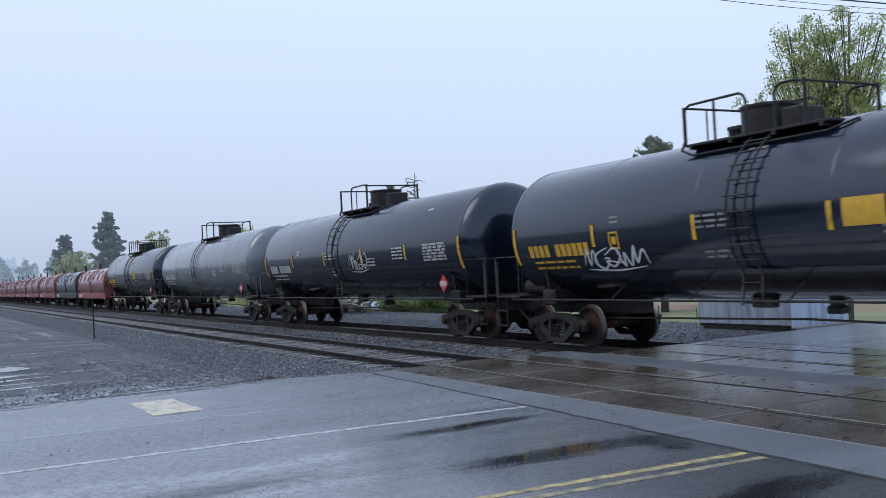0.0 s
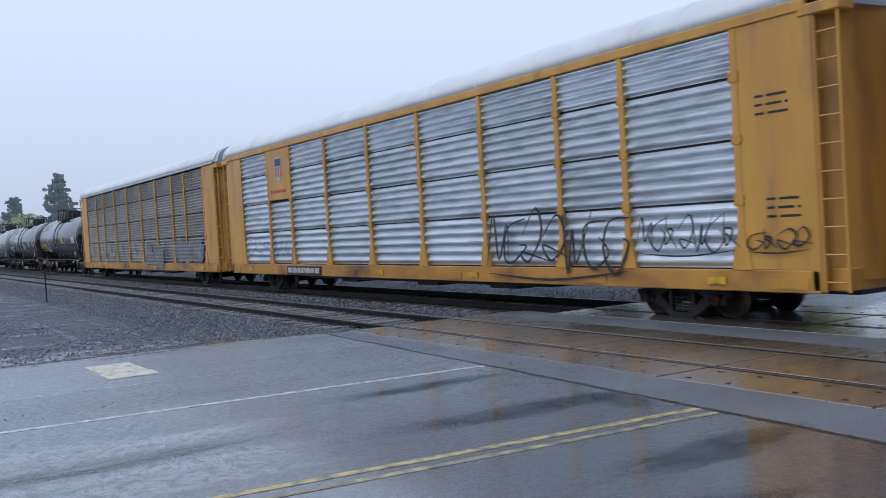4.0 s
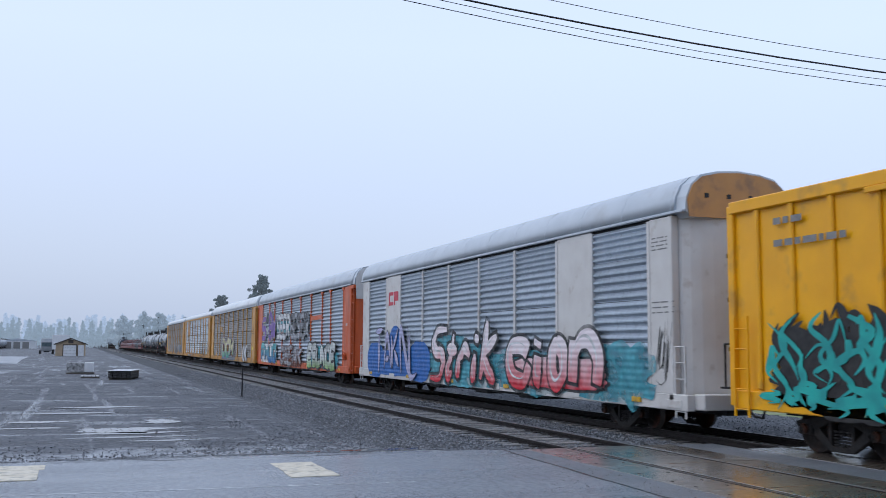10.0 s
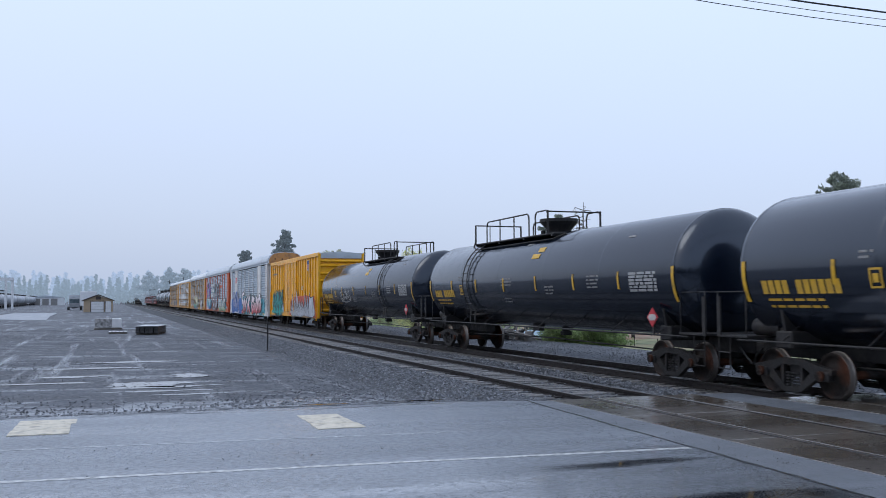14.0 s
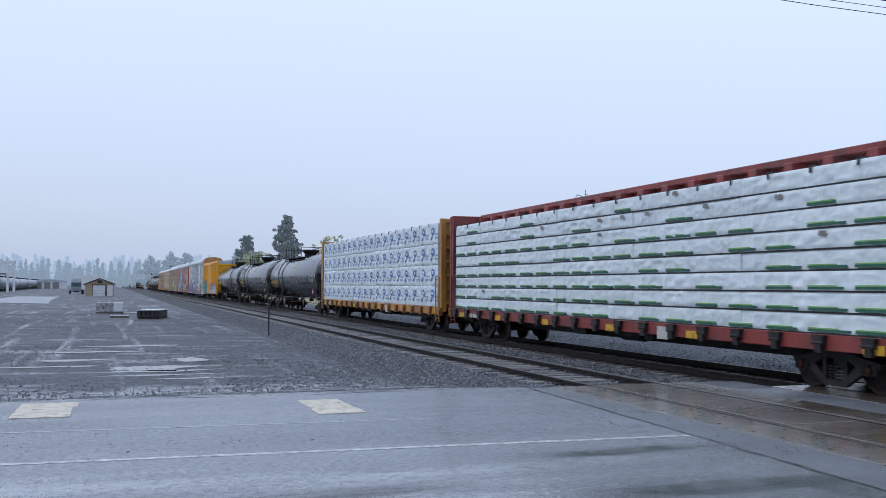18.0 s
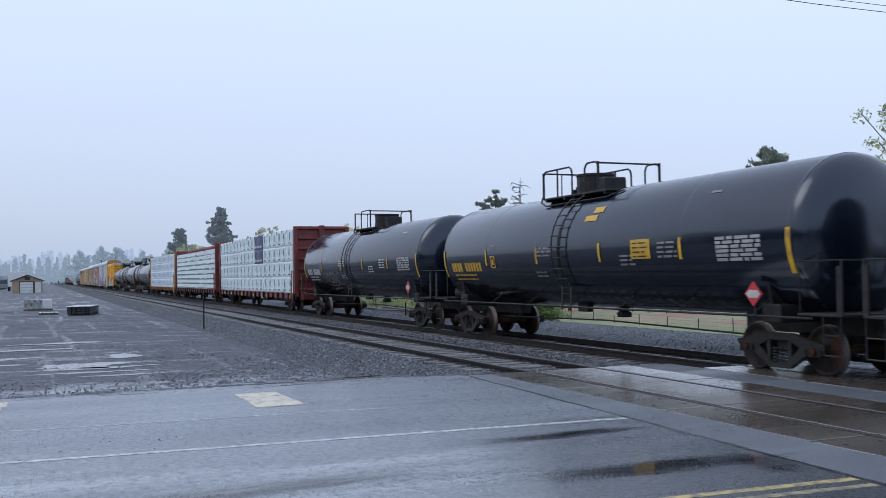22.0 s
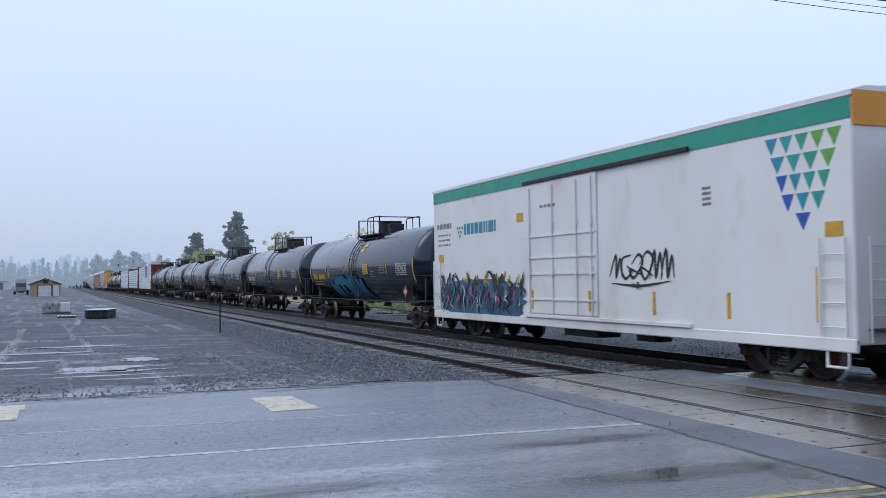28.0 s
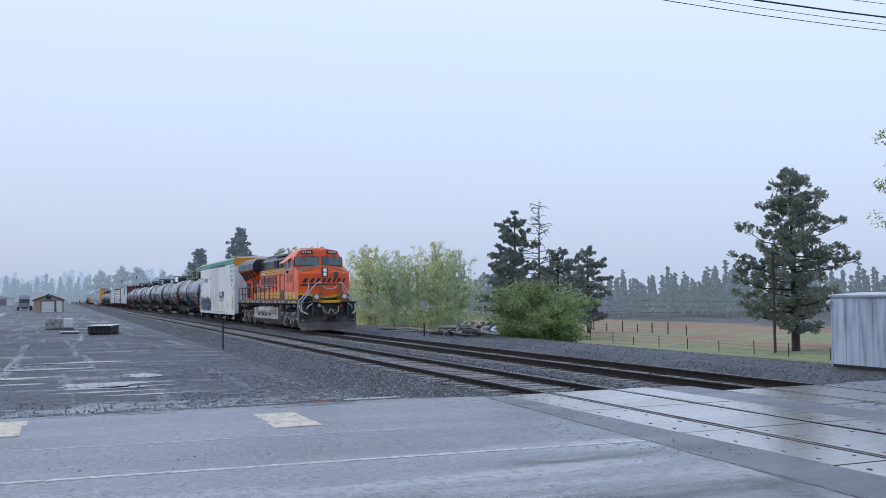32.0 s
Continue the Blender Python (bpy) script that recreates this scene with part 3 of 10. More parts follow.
def stones(name, count, spots, size, mat, label, seed):
    """Many small broken stones as one mesh. spots(rnd) gives x, y, z."""
    rng = random.Random(seed)
    base = [Vector(p) for p in ((1, 0, 0), (-1, 0, 0), (0, 1, 0), (0, -1, 0), (0, 0, 1), (0, 0, -1))]
    faces = ((0, 2, 4), (2, 1, 4), (1, 3, 4), (3, 0, 4), (2, 0, 5), (1, 2, 5), (3, 1, 5), (0, 3, 5))
    v, f = [], []
    for _ in range(count):
        x, y, z = spots(rng)
        s = rng.uniform(*size)
        e = Euler((rng.uniform(0, 6), rng.uniform(0, 6), rng.uniform(0, 6))).to_matrix()
        k = [rng.uniform(0.6, 1.25) for _ in range(6)]
        n = len(v)
        for p, q in zip(base, k):
            w = e @ (p * s * q)
            v.append((x + w.x, y + w.y, z + w.z * 0.8))
        f.extend((n + a, n + b, n + c) for a, b, c in faces)
    me = bpy.data.meshes.new(name)
    me.from_pydata(v, [], f)
    me.materials.append(mat)
    ob = new(name, me)
    tagged(ob, label, "gravel", kind="stuff")


def build_stones():
    def bed(rng):
        u = rng.random() ** 1.7
        x = -17.3 - 62 * u
        y = rng.choice((rng.uniform(6.5, 8.5), rng.uniform(6.6, 16.8), rng.uniform(10.9, 12.9)))
        z = -0.21 if 7.9 < y < 15.6 else -0.23 - 0.13 * (abs(y - 11.8) - 3.85) / 0.95
        if abs(y - Y1) < 1.4:
            z = -0.135
        elif 7.5 < y < 8.35:
            z = -0.135 - 0.17 * (8.35 - y)
        elif 11.1 < y < 11.9:
            z = -0.135 - 0.15 * (y - 11.1)
        return x, y, z + rng.uniform(-0.01, 0.025)

    stones("ballast_stones", 42000, bed, (0.022, 0.05), STONE, "wet grey crushed ballast stones", 3)

    def lot(rng):
        x = -18.0 - 45 * rng.random() ** 2
        y = 7.0 - 4.5 * rng.random() ** 1.6
        return x, y, ground_height(x, y) + 0.004

    stones("loose_gravel", 9000, lot, (0.01, 0.032), STONE, "loose dark gravel at the yard edge", 5)

    def yard(rng):
        x = -18.5 - 62 * rng.random() ** 1.3
        y = 6.5 - 19 * rng.random()
        return x, y, ground_height(x, y) + 0.006

    stones("yard_gravel", 26000, yard, (0.008, 0.034), STONE, "loose wet gravel over the yard", 6)

    def bank(rng):
        x = -16.5 - 60 * rng.random() ** 1.3
        y = 16.6 + 4.6 * rng.random()
        return x, y, ground_height(x, y) + 0.004

    stones("bank_gravel", 15000, bank, (0.012, 0.04), STONE, "dark wet gravel on the bank beyond the tracks", 7)

    def debris(rng):
        x = rng.uniform(-16.9, -11.6)
        y = rng.uniform(-6, 7.2)
        if rng.random() < 0.55:
            y, x = rng.uniform(6.2, 7.9), rng.uniform(-16.5, -9.5)
        elif rng.random() < 0.6:
            x = -12.4 + rng.gauss(0, 0.35)
        return x, y, 0.004

    stones("road_debris", 800, debris, (0.003, 0.012), surface("dark_stone", (0.05, 0.05, 0.05), (0.03, 0.03, 0.03), 9, (0.4, 0.6), island=0.4), "small dark stones strewn on the road shoulder", 8)


build_ground()
build_road()
build_puddles()
build_films()


# ---- materials of the train ----
BLACK = surface("wet_black_tank_paint", (0.005, 0.008, 0.016), (0.007, 0.011, 0.02), 1.2, (0.1, 0.17), bump=0.015, bump_scale=25, dirt=(0.014, 0.02, 0.026), dirt_scale=0.9, dirt_amount=0.1, stretch=(1, 1, 0.4), spec=0.8)
BLACK.node_tree.nodes["Principled BSDF"].inputs["Specular Tint"].default_value = (0.78, 0.87, 1.0, 1)
GREY_TANK = surface("wet_grey_tank_paint", (0.15, 0.175, 0.2), (0.115, 0.135, 0.16), 1.0, (0.1, 0.18), bump=0.03, bump_scale=25, dirt=(0.07, 0.075, 0.08), dirt_scale=1.1, dirt_amount=0.12, stretch=(2, 1, 0.2), spec=1.0)
STEEL = surface("dark_steel", (0.016, 0.016, 0.018), (0.03, 0.028, 0.027), 4, (0.4, 0.65), bump=0.2, dirt=(0.04, 0.032, 0.028), dirt_scale=2.5, dirt_amount=0.2, spec=0.3)
TRUCK = surface("grimy_truck_steel", (0.024, 0.023, 0.024), (0.014, 0.014, 0.015), 5, (0.6, 0.8), bump=0.4, dirt=(0.05, 0.036, 0.028), dirt_scale=3, dirt_amount=0.25, vary=0.3, spec=0.3)
WHEEL = surface("wheel_steel", (0.024, 0.018, 0.016), (0.014, 0.013, 0.013), 5, (0.6, 0.8), bump=0.2, dirt=(0.11, 0.035, 0.014), dirt_scale=1.6, dirt_amount=0.45, spec=0.2)
TREAD = surface("worn_tread", (0.22, 0.2, 0.19), (0.12, 0.11, 0.1), 3, (0.4, 0.55), metal=0.8)
REFLECT = surface("yellow_reflective_strip", (0.62, 0.36, 0.02), (0.5, 0.3, 0.03), 6, (0.35, 0.5), dirt=(0.2, 0.13, 0.04), dirt_scale=6)
DECAL_WHITE = surface("white_stencil", (0.5, 0.5, 0.49), (0.36, 0.36, 0.36), 7, (0.4, 0.6))
DECAL_GREY = surface("grey_stencil", (0.22, 0.22, 0.22), (0.15, 0.15, 0.15), 7, (0.4, 0.6))
DECAL_PANEL = surface("worn_white_stencil", (0.36, 0.37, 0.38), (0.24, 0.25, 0.26), 7, (0.4, 0.6))
DECAL_YELLOW = surface("yellow_stencil", (0.6, 0.36, 0.03), (0.48, 0.29, 0.04), 7, (0.4, 0.6))
DECAL_RED = surface("red_placard", (0.5, 0.03, 0.04), (0.4, 0.03, 0.04), 7, (0.4, 0.6))
DECAL_BLACK = surface("black_stencil", (0.012, 0.012, 0.014), (0.02, 0.02, 0.02), 7, (0.4, 0.6))
SAFETY_RED = surface("red_hose_cap", (0.55, 0.04, 0.06), None, 4, (0.4, 0.5))
YELLOW_CAR = surface("weathered_yellow_paint", (0.58, 0.31, 0.06), (0.46, 0.23, 0.05), 1.3, (0.35, 0.55), bump=0.1, dirt=(0.28, 0.15, 0.06), dirt_scale=1.8, dirt_amount=0.2, stretch=(1, 1, 0.25))
ORANGE_CAR = surface("weathered_orange_paint", (0.60, 0.105, 0.02), (0.48, 0.09, 0.025), 1.3, (0.35, 0.55), bump=0.1, dirt=(0.26, 0.08, 0.04), dirt_scale=1.6, dirt_amount=0.12, stretch=(1, 1, 0.25))
CREAM_CAR = surface("off_white_car_paint", (0.62, 0.62, 0.61), (0.55, 0.54, 0.53), 1.3, (0.35, 0.55), bump=0.1, dirt=(0.42, 0.38, 0.35), dirt_scale=3.0, dirt_amount=0.08)
RED_CAR = surface("oxide_red_paint", (0.23, 0.04, 0.035), (0.16, 0.032, 0.03), 1.5, (0.4, 0.6), bump=0.1, dirt=(0.08, 0.04, 0.035), dirt_scale=2)
ZINC_DULL = surface("dull_galvanised_sheet", (0.37, 0.36, 0.345), (0.26, 0.25, 0.24), 1.1, (0.34, 0.5), metal=0.6, bump=0.15, dirt=(0.1, 0.08, 0.065), dirt_scale=1.3, dirt_amount=0.22, vary=0.12)
ZINC_BRIGHT = surface("bright_galvanised_sheet", (0.62, 0.69, 0.76), (0.48, 0.54, 0.6), 2.6, (0.28, 0.45), metal=0.75, bump=0.15, dirt=(0.26, 0.28, 0.3), dirt_scale=2.2, dirt_amount=0.2, vary=0.1, stretch=(0.4, 1, 2))
ZINC_GREY = surface("grey_galvanised_sheet", (0.43, 0.5, 0.57), (0.37, 0.43, 0.5), 4, (0.3, 0.45), metal=0.6, bump=0.15, dirt=(0.27, 0.3, 0.335), dirt_scale=9, dirt_amount=0.12, vary=0.06, stretch=(1.5, 1, 0.5))
ROOF = surface("pale_roof_sheet", (0.47, 0.52, 0.57), (0.41, 0.46, 0.51), 0.8, (0.3, 0.42), metal=0.25, bump=0.06, dirt=(0.36, 0.38, 0.4), dirt_scale=0.9, dirt_amount=0.12)
ROOF_PALE = surface("white_roof_sheet", (0.66, 0.7, 0.73), (0.58, 0.62, 0.65), 0.8, (0.3, 0.42), metal=0.1, bump=0.06, dirt=(0.44, 0.46, 0.48), dirt_scale=0.9, dirt_amount=0.12)
# near-black: stands for shade in slots and in the carrier core
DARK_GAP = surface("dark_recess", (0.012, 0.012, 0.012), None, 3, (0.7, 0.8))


def blot(x0, x1, z0, z1, y, seed, n=60, rough=0.35, power=3.0):
    """An uneven painted patch, as one flat outline."""
    cx, cz, rx, rz = (x0 + x1) / 2, (z0 + z1) / 2, (x1 - x0) / 2, (z1 - z0) / 2
    pts = []
    for i in range(n):
        a = 2 * math.pi * i / n
        c, s = math.cos(a), math.sin(a)
        q = (abs(c) ** power + abs(s) ** power) ** (-1 / power)
        r = q * (1 + rough * noise.noise((c * 2.2, s * 2.2, seed)) + rough * 0.6 * noise.noise((c * 7, s * 7, seed + 5)))
        pts.append((cx + rx * r * c, cz + rz * r * s))
    return Geo().flat(pts, y)


def bars(geo, x, z, y, w, rows, h=0.05, gap=0.1, seed=0, curve=None):
    """Rows of small bars that stand for stencilled writing."""
    rnd = random.Random(seed)
    for r in range(rows):
        xx = x
        while xx < x + w - 0.05:
            k = min(rnd.uniform(0.12, 0.4), x + w - xx)
            zz = z - r * gap
            yy = curve(zz) if curve else y
            y2 = curve(zz + h) if curve else y
            geo.add([(xx, yy, zz), (xx + k, yy, zz), (xx + k, y2, zz + h), (xx, y2, zz + h)], [(0, 1, 2, 3)])
            xx += k + 0.06
    return geo


def ladder(geo, x, y, z0, z1, w=0.4, step=0.38, r=0.014, stand=0.07):
    for s in (-w / 2, w / 2):
        geo.box(x + s - 0.02, x + s + 0.02, y - stand - 0.02, y - stand + 0.02, z0, z1)
    z = z0 + 0.15
    while z < z1:
        geo.cyl((x - w / 2, y - stand, z), (x + w / 2, y - stand, z), r, 5)
        z += step
    return geo


WHEELSETS = []
MADE = {}


def truck_meshes(r):
    """Meshes of a two-axle truck with wheels of radius r."""
    if r in MADE:
        return MADE[r]
    bolster = Geo().box(-0.22, 0.22, -0.95, 0.95, r - 0.08, r + 0.22, 0.03).cyl((0, 0, r + 0.2), (0, 0, r + 0.34), 0.2, 14)
    bolster.box(-0.75, -0.6, -0.8, 0.8, r - 0.1, r + 0.02, 0.02).box(0.6, 0.75, -0.8, 0.8, r - 0.1, r + 0.02, 0.02)
    side = Geo()
    for s in (-1, 1):
        out = [(s * x, z) for x, z in ((1.16, r + 0.13), (0.75, r + 0.2), (0.3, r + 0.3), (0, r + 0.3), (0, r + 0.17), (0.26, r + 0.17), (0.55, r + 0.04), (0.66, r - 0.05), (0.68, r + 0.03), (1.12, r + 0.03))]
        side.prism(out, -0.06, 0.06, "y")
        side.prism([(s * x, z) for x, z in ((0.66, r - 0.02), (0.56, r + 0.06), (0.2, r - 0.26), (0, r - 0.26), (0, r - 0.36), (0.26, r - 0.36), (0.7, r - 0.08))], -0.06, 0.06, "y")
        side.box(s * 0.24, s * 0.32, -0.05, 0.05, r - 0.3, r + 0.2)
        side.box(s * 0.72, s * 1.08, -0.09, 0.09, r - 0.1, r + 0.09, 0.02)
    side_me = side.mesh("side_frame")
    spring = Geo()
    for x in (-0.15, 0, 0.15):
        for k in range(5):
            spring.cyl((x, 0, r - 0.25 + k * 0.06), (x, 0, r - 0.215 + k * 0.06), 0.065, 8)
    spring_me = spring.mesh("spring_nest")
    ws = Geo().cyl((0, -1.04, 0), (0, 1.04, 0), 0.085, 12)
    tread = Geo()
    for s in (-1, 1):
        y = s * 0.755
        ws.spin([(y - s * 0.075, 0.001), (y - s * 0.075, r + 0.025), (y - s * 0.045, r + 0.026)], "y", 28)
        ws.spin([(y + s * 0.062, r - 0.012), (y + s * 0.062, r - 0.075), (y + s * 0.02, r - 0.09), (y + s * 0.03, r * 0.45), (y + s * 0.085, r * 0.34), (y + s * 0.085, 0.001)], "y", 28)
        tread.spin([(y - s * 0.045, r + 0.026), (y - s * 0.03, r), (y + s * 0.055, r - 0.004), (y + s * 0.062, r - 0.012)], "y", 28)
        ws.cyl((0, s * 1.1, 0), (0, s * 1.17, 0), 0.1, 10)
        for k in range(3):
            a = 2 * math.pi * k / 3
            ws.cyl((0.055 * math.cos(a), s * 1.165, 0.055 * math.sin(a)), (0.055 * math.cos(a), s * 1.19, 0.055 * math.sin(a)), 0.018, 6)
    ws.v += tread.v
    n0 = len(ws.v) - len(tread.v)
    k0 = len(ws.f)
    ws.f += [tuple(i + n0 for i in f) for f in tread.f]
    ws.smooth |= set(range(k0, len(ws.f)))
    ws_me = ws.mesh("wheelset")
    ws_me.materials.append(WHEEL)
    ws_me.materials.append(TREAD)
    idx = [0] * k0 + [1] * (len(ws.f) - k0)
    ws_me.polygons.foreach_set("material_index", idx)
    brake = Geo()
    for s in (-1, 1):
        brake.box(s * 0.36, s * 0.43, -0.85, 0.85, r - 0.1, r + 0.0)
        for t in (-1, 1):
            brake.box(s * 0.4, s * 0.46, t * 0.66, t * 0.84, r - 0.17, r + 0.12)
    MADE[r] = (bolster.mesh("truck"), side_me, spring_me, ws_me, brake.mesh("brake_rigging"))
    return MADE[r]


def truck(car, x, r=0.457):
    b, side, spring, ws, brake = truck_meshes(r)
    t = part("truck", b, TRUCK, car, "grimy two-axle freight truck", at=pose(x, 0, 0))
    for s in (-1, 1):
        part("side_frame", side, TRUCK, t, at=pose(0, s * 1.02, 0))
        part("spring_nest", spring, STEEL, t, at=pose(0, s * 1.0, 0))
        w = part("wheelset", ws, None, t, at=pose(s * 0.89, 0, r))
        WHEELSETS.append((w, s * 0.89, r))
    part("brake_rigging", brake, STEEL, t)
    return t


def coupler(car, x, s):
    """A knuckle coupler and air hose at an end; s is the side along x."""
    g = Geo().box(x - s * 0.55, x, -0.09, 0.09, 0.76, 0.94, 0.02)
    g.box(x - s * 0.12, x + s * 0.1, -0.16, 0.04, 0.71, 0.99, 0.04).box(x - s * 0.02, x + s * 0.17, 0.02, 0.13, 0.74, 0.96, 0.03)
    part("coupler", g, TRUCK, car)
    h = Geo().tube([(x - s * 0.35, -0.4, 0.85), (x - s * 0.15, -0.42, 0.7), (x + s * 0.02, -0.36, 0.5), (x + s * 0.2, -0.25, 0.48)], 0.025, 6)
    part("air_hose", h, DECAL_BLACK, car)


# ---- tank cars ----
TANK_R, TANK_Z = 1.55, 2.57


def tank_side(z):
    """The y of the near side of the tank shell at height z, just proud of it."""
    return -math.sqrt(max(0.02, (TANK_R + 0.006) ** 2 - (z - TANK_Z) ** 2))


def shell_patch(x0, x1, z0, z1, k=6, out=0.006):
    """A plate that follows the round of the shell."""
    g, v, f = Geo(), [], []
    for i in range(k + 1):
        z = z0 + (z1 - z0) * i / k
        y = tank_side(z) - out
        v += [(x0, y, z), (x1, y, z)]
    for i in range(k):
        f.append((2 * i, 2 * i + 1, 2 * i + 3, 2 * i + 2))
    return g.add(v, f)


def shell_diamond(x, z, s):
    v = [(x + a * s, tank_side(z + b * s) - 0.012, z + b * s) for a, b in ((-1, 0), (0, -1), (1, 0), (0, 1))]
    return Geo().add(v, [(0, 1, 2, 3)])


# platform ends, stretches of near railing, ladder, manway
SHORT_DECK = (-1.2, 0.95, ((-0.32, 0.95),), -0.78, 0.45)
LEFT_DECK = (-2.2, 0.65, ((-2.2, -0.65), (0.0, 0.65)), -0.35, -0.95)
WIDE_DECK = (-1.04, 2.07, ((0.32, 2.07),), -0.1, 0.75)
LONG_DECK = (-1.2, 5.05, ((0.4, 3.95), (4.55, 5.05)), 4.25, 0.05)
LONG_DECK_TURNED = (-5.4, 0.95, ((-4.25, -0.5), (0.0, 0.95)), -4.7, -0.15)


def tank_car(name, L, label, shell=BLACK, mark=DECAL_YELLOW, tag_at=None, seed=0, plate=0, deck=SHORT_DECK, pads=6, simple=False, pale_panel=False):
    rnd = random.Random(seed)
    car = thing(name, label, "tank car", "tank cars of the train")
    half = L / 2 - 0.72
    straight = half - 0.6
    g = Geo()
    prof = [(-half, 0.001)] + [(-straight - 0.62 * math.sin(a), TANK_R * math.cos(a) ** 0.75) for a in [math.pi / 2 * (1 - i / 9) for i in range(1, 10)]]
    prof += [(x, r) for x, r in [(-p, q) for p, q in reversed(prof)]]
    g.spin(prof, "x", 40, cz=TANK_Z)
    tank = part("tank", g, shell, car)
    seams = Geo()
    k = 5
    for i in range(k + 1):
        x = -straight + 2 * straight * i / k
        seams.spin([(x - 0.03, TANK_R), (x - 0.02, TANK_R + 0.003), (x + 0.02, TANK_R + 0.003), (x + 0.03, TANK_R)], "x", 40, cz=TANK_Z)
    part("weld_seam", seams, shell, tank)
    strip = DECAL_PANEL if shell is GREY_TANK else REFLECT
    # reflective strips along the side, curved strips at the two ends
    for i in range(pads):
        x = -straight + 0.02 + (2 * straight - 0.04) * i / (pads - 1)
        if i in (0, pads - 1):
            part("reflector", shell_patch(x - 0.06, x + 0.06, 1.88, 2.72, 8), strip, tank)
        else:
            part("reflector", shell_patch(x - 0.05, x + 0.05, 2.2, 2.66, 4), strip, tank)
    # stencilled marks as bars
    x0 = -straight + 0.55
    m = Geo()
    xx = x0
    for w in (0.16, 0.16, 0.16, 0.16, 0, 0.16, 0.16, 0.16, 0.16, 0.16, 0.16):
        if w:
            m.add([(xx, tank_side(2.04), 2.04), (xx + w, tank_side(2.04), 2.04), (xx + w, tank_side(2.31), 2.31), (xx, tank_side(2.31), 2.31)], [(0, 1, 2, 3)])
        xx += 0.205
    bars(m, x0 + 0.1, 1.9, 0, 1.6, 2, 0.05, 0.13, seed, tank_side)
    part("marking_bar", m, mark, tank)
    if mark is DECAL_YELLOW:
        if not pale_panel:
            part("top_mark", shell_patch(1.0, 1.45, 3.42, 3.56, 3).add(*(lambda g: (g.v, g.f))(shell_patch(0.75, 1.3, 3.22, 3.36, 3))), mark, tank, "yellow stencil high on the tank")
        sq = Geo()
        for q0, q1, h0, h1 in ((0, 0.3, 2.12, 2.16), (0, 0.3, 2.44, 2.48), (0, 0.04, 2.16, 2.44), (0.26, 0.3, 2.16, 2.44), (0.08, 0.22, 2.22, 2.38)):
            q = shell_patch(x0 + 2.95 + q0, x0 + 2.95 + q1, h0, h1, 2)
            sq.add(q.v, q.f)
        part("square_mark", sq, mark, tank)
    if not simple:
        st = Geo()
        for x, z, w, r in ((-1.7, 2.6, 0.9, 3), (-1.6, 1.95, 0.6, 2), (straight - 4.3, 2.55, 0.7, 4), (2.2, 2.3, 0.6, 3), (x0 + 2.9, 2.75, 0.35, 2), (-0.6, 3.7, 0.45, 1), (straight - 2.4, 3.55, 0.4, 1)):
            bars(st, x + rnd.uniform(-0.3, 0.3), z, 0, w, r, 0.045, 0.1, seed + int(x * 7), tank_side)
        part("stencil_bar", st, DECAL_GREY if mark is not DECAL_WHITE else DECAL_WHITE, tank)
        panel = Geo()
        if pale_panel:
            part("pale_panel", shell_patch(straight - 1.9, straight - 0.75, 2.2, 2.66, 6), DECAL_WHITE, tank, "blank pale panel")
        for rr in range(0 if pale_panel else 6):
            bars(panel, straight - 2.05, 2.56 - rr * 0.085, 0, 1.3, 1, 0.062, 0.1, seed + rr, tank_side)
        if panel.v:
            part("panel_bar", panel, DECAL_PANEL, tank)
        if plate:
            p = part("warning_plate", shell_patch(plate, plate + 0.75, 2.24, 2.68, 6), DECAL_YELLOW, tank, "yellow warning plate")
            if not pale_panel:
                part("plate_line", bars(Geo(), plate + 0.08, 2.58, 0, 0.6, 4, 0.03, 0.1, 3, lambda z: tank_side(z) - 0.012), DECAL_BLACK, p)
        x = straight - 1.05
        d = part("placard", Geo().box(-0.17, 0.17, -0.012, 0.012, -0.17, 0.17), DECAL_RED, tank, "red and white hazard placard", at=pose(x, -1.47, 1.5, 0, 45, 0))
        part("placard_band", Geo().prism([(-0.19, 0.0), (-0.115, -0.075), (0.115, -0.075), (0.19, 0.0), (0.115, 0.075), (-0.115, 0.075)], -0.018, -0.0125, "y"), DECAL_WHITE, d, at=pose(0, 0, 0, 0, -45, 0))
        part("placard_bracket", Geo().box(x - 0.03, x + 0.03, -1.45, -1.42, 1.08, 1.52), STEEL, tank)
    if tag_at and tag_at[5] is SPRAY_OCEAN:
        tag(tank, tag_at[0], tag_at[1], tag_at[1] + tag_at[3], tag_at[2], tag_at[2] + tag_at[4], SPRAY_OCEAN, SPRAY_DEEP, seed=3, w=0.44, edge=0.04, slant=0.12, wild=0.1, taper=0.8, wrap=tank_side)
    elif tag_at:
        scribble(tank, tag_at[1], tag_at[1] + tag_at[3], tag_at[2], tag_at[2] + tag_at[4], tag_at[5], len(tag_at[0]), seed, r=0.028, wrap=tank_side)
    # top platform with railing, manway and ladders
    top = TANK_Z + TANK_R
    w0, w1, rails, lx, mx = deck
    walk_end = max(w1, w1 + 0.45 if w1 < 1.5 else w1)
    board = Geo()
    for y in (-0.95, 0.45):
        board.box(w0, walk_end, y, y + 0.5, top - 0.14, top - 0.09, 0.01)
    for i in range(4):
        x = w0 + 0.15 + (walk_end - w0 - 0.3) * i / 3
        board.box(x - 0.04, x + 0.04, -0.95, 0.95, top - 0.2, top - 0.13)
    pf = part("top_platform", board, STEEL, car)
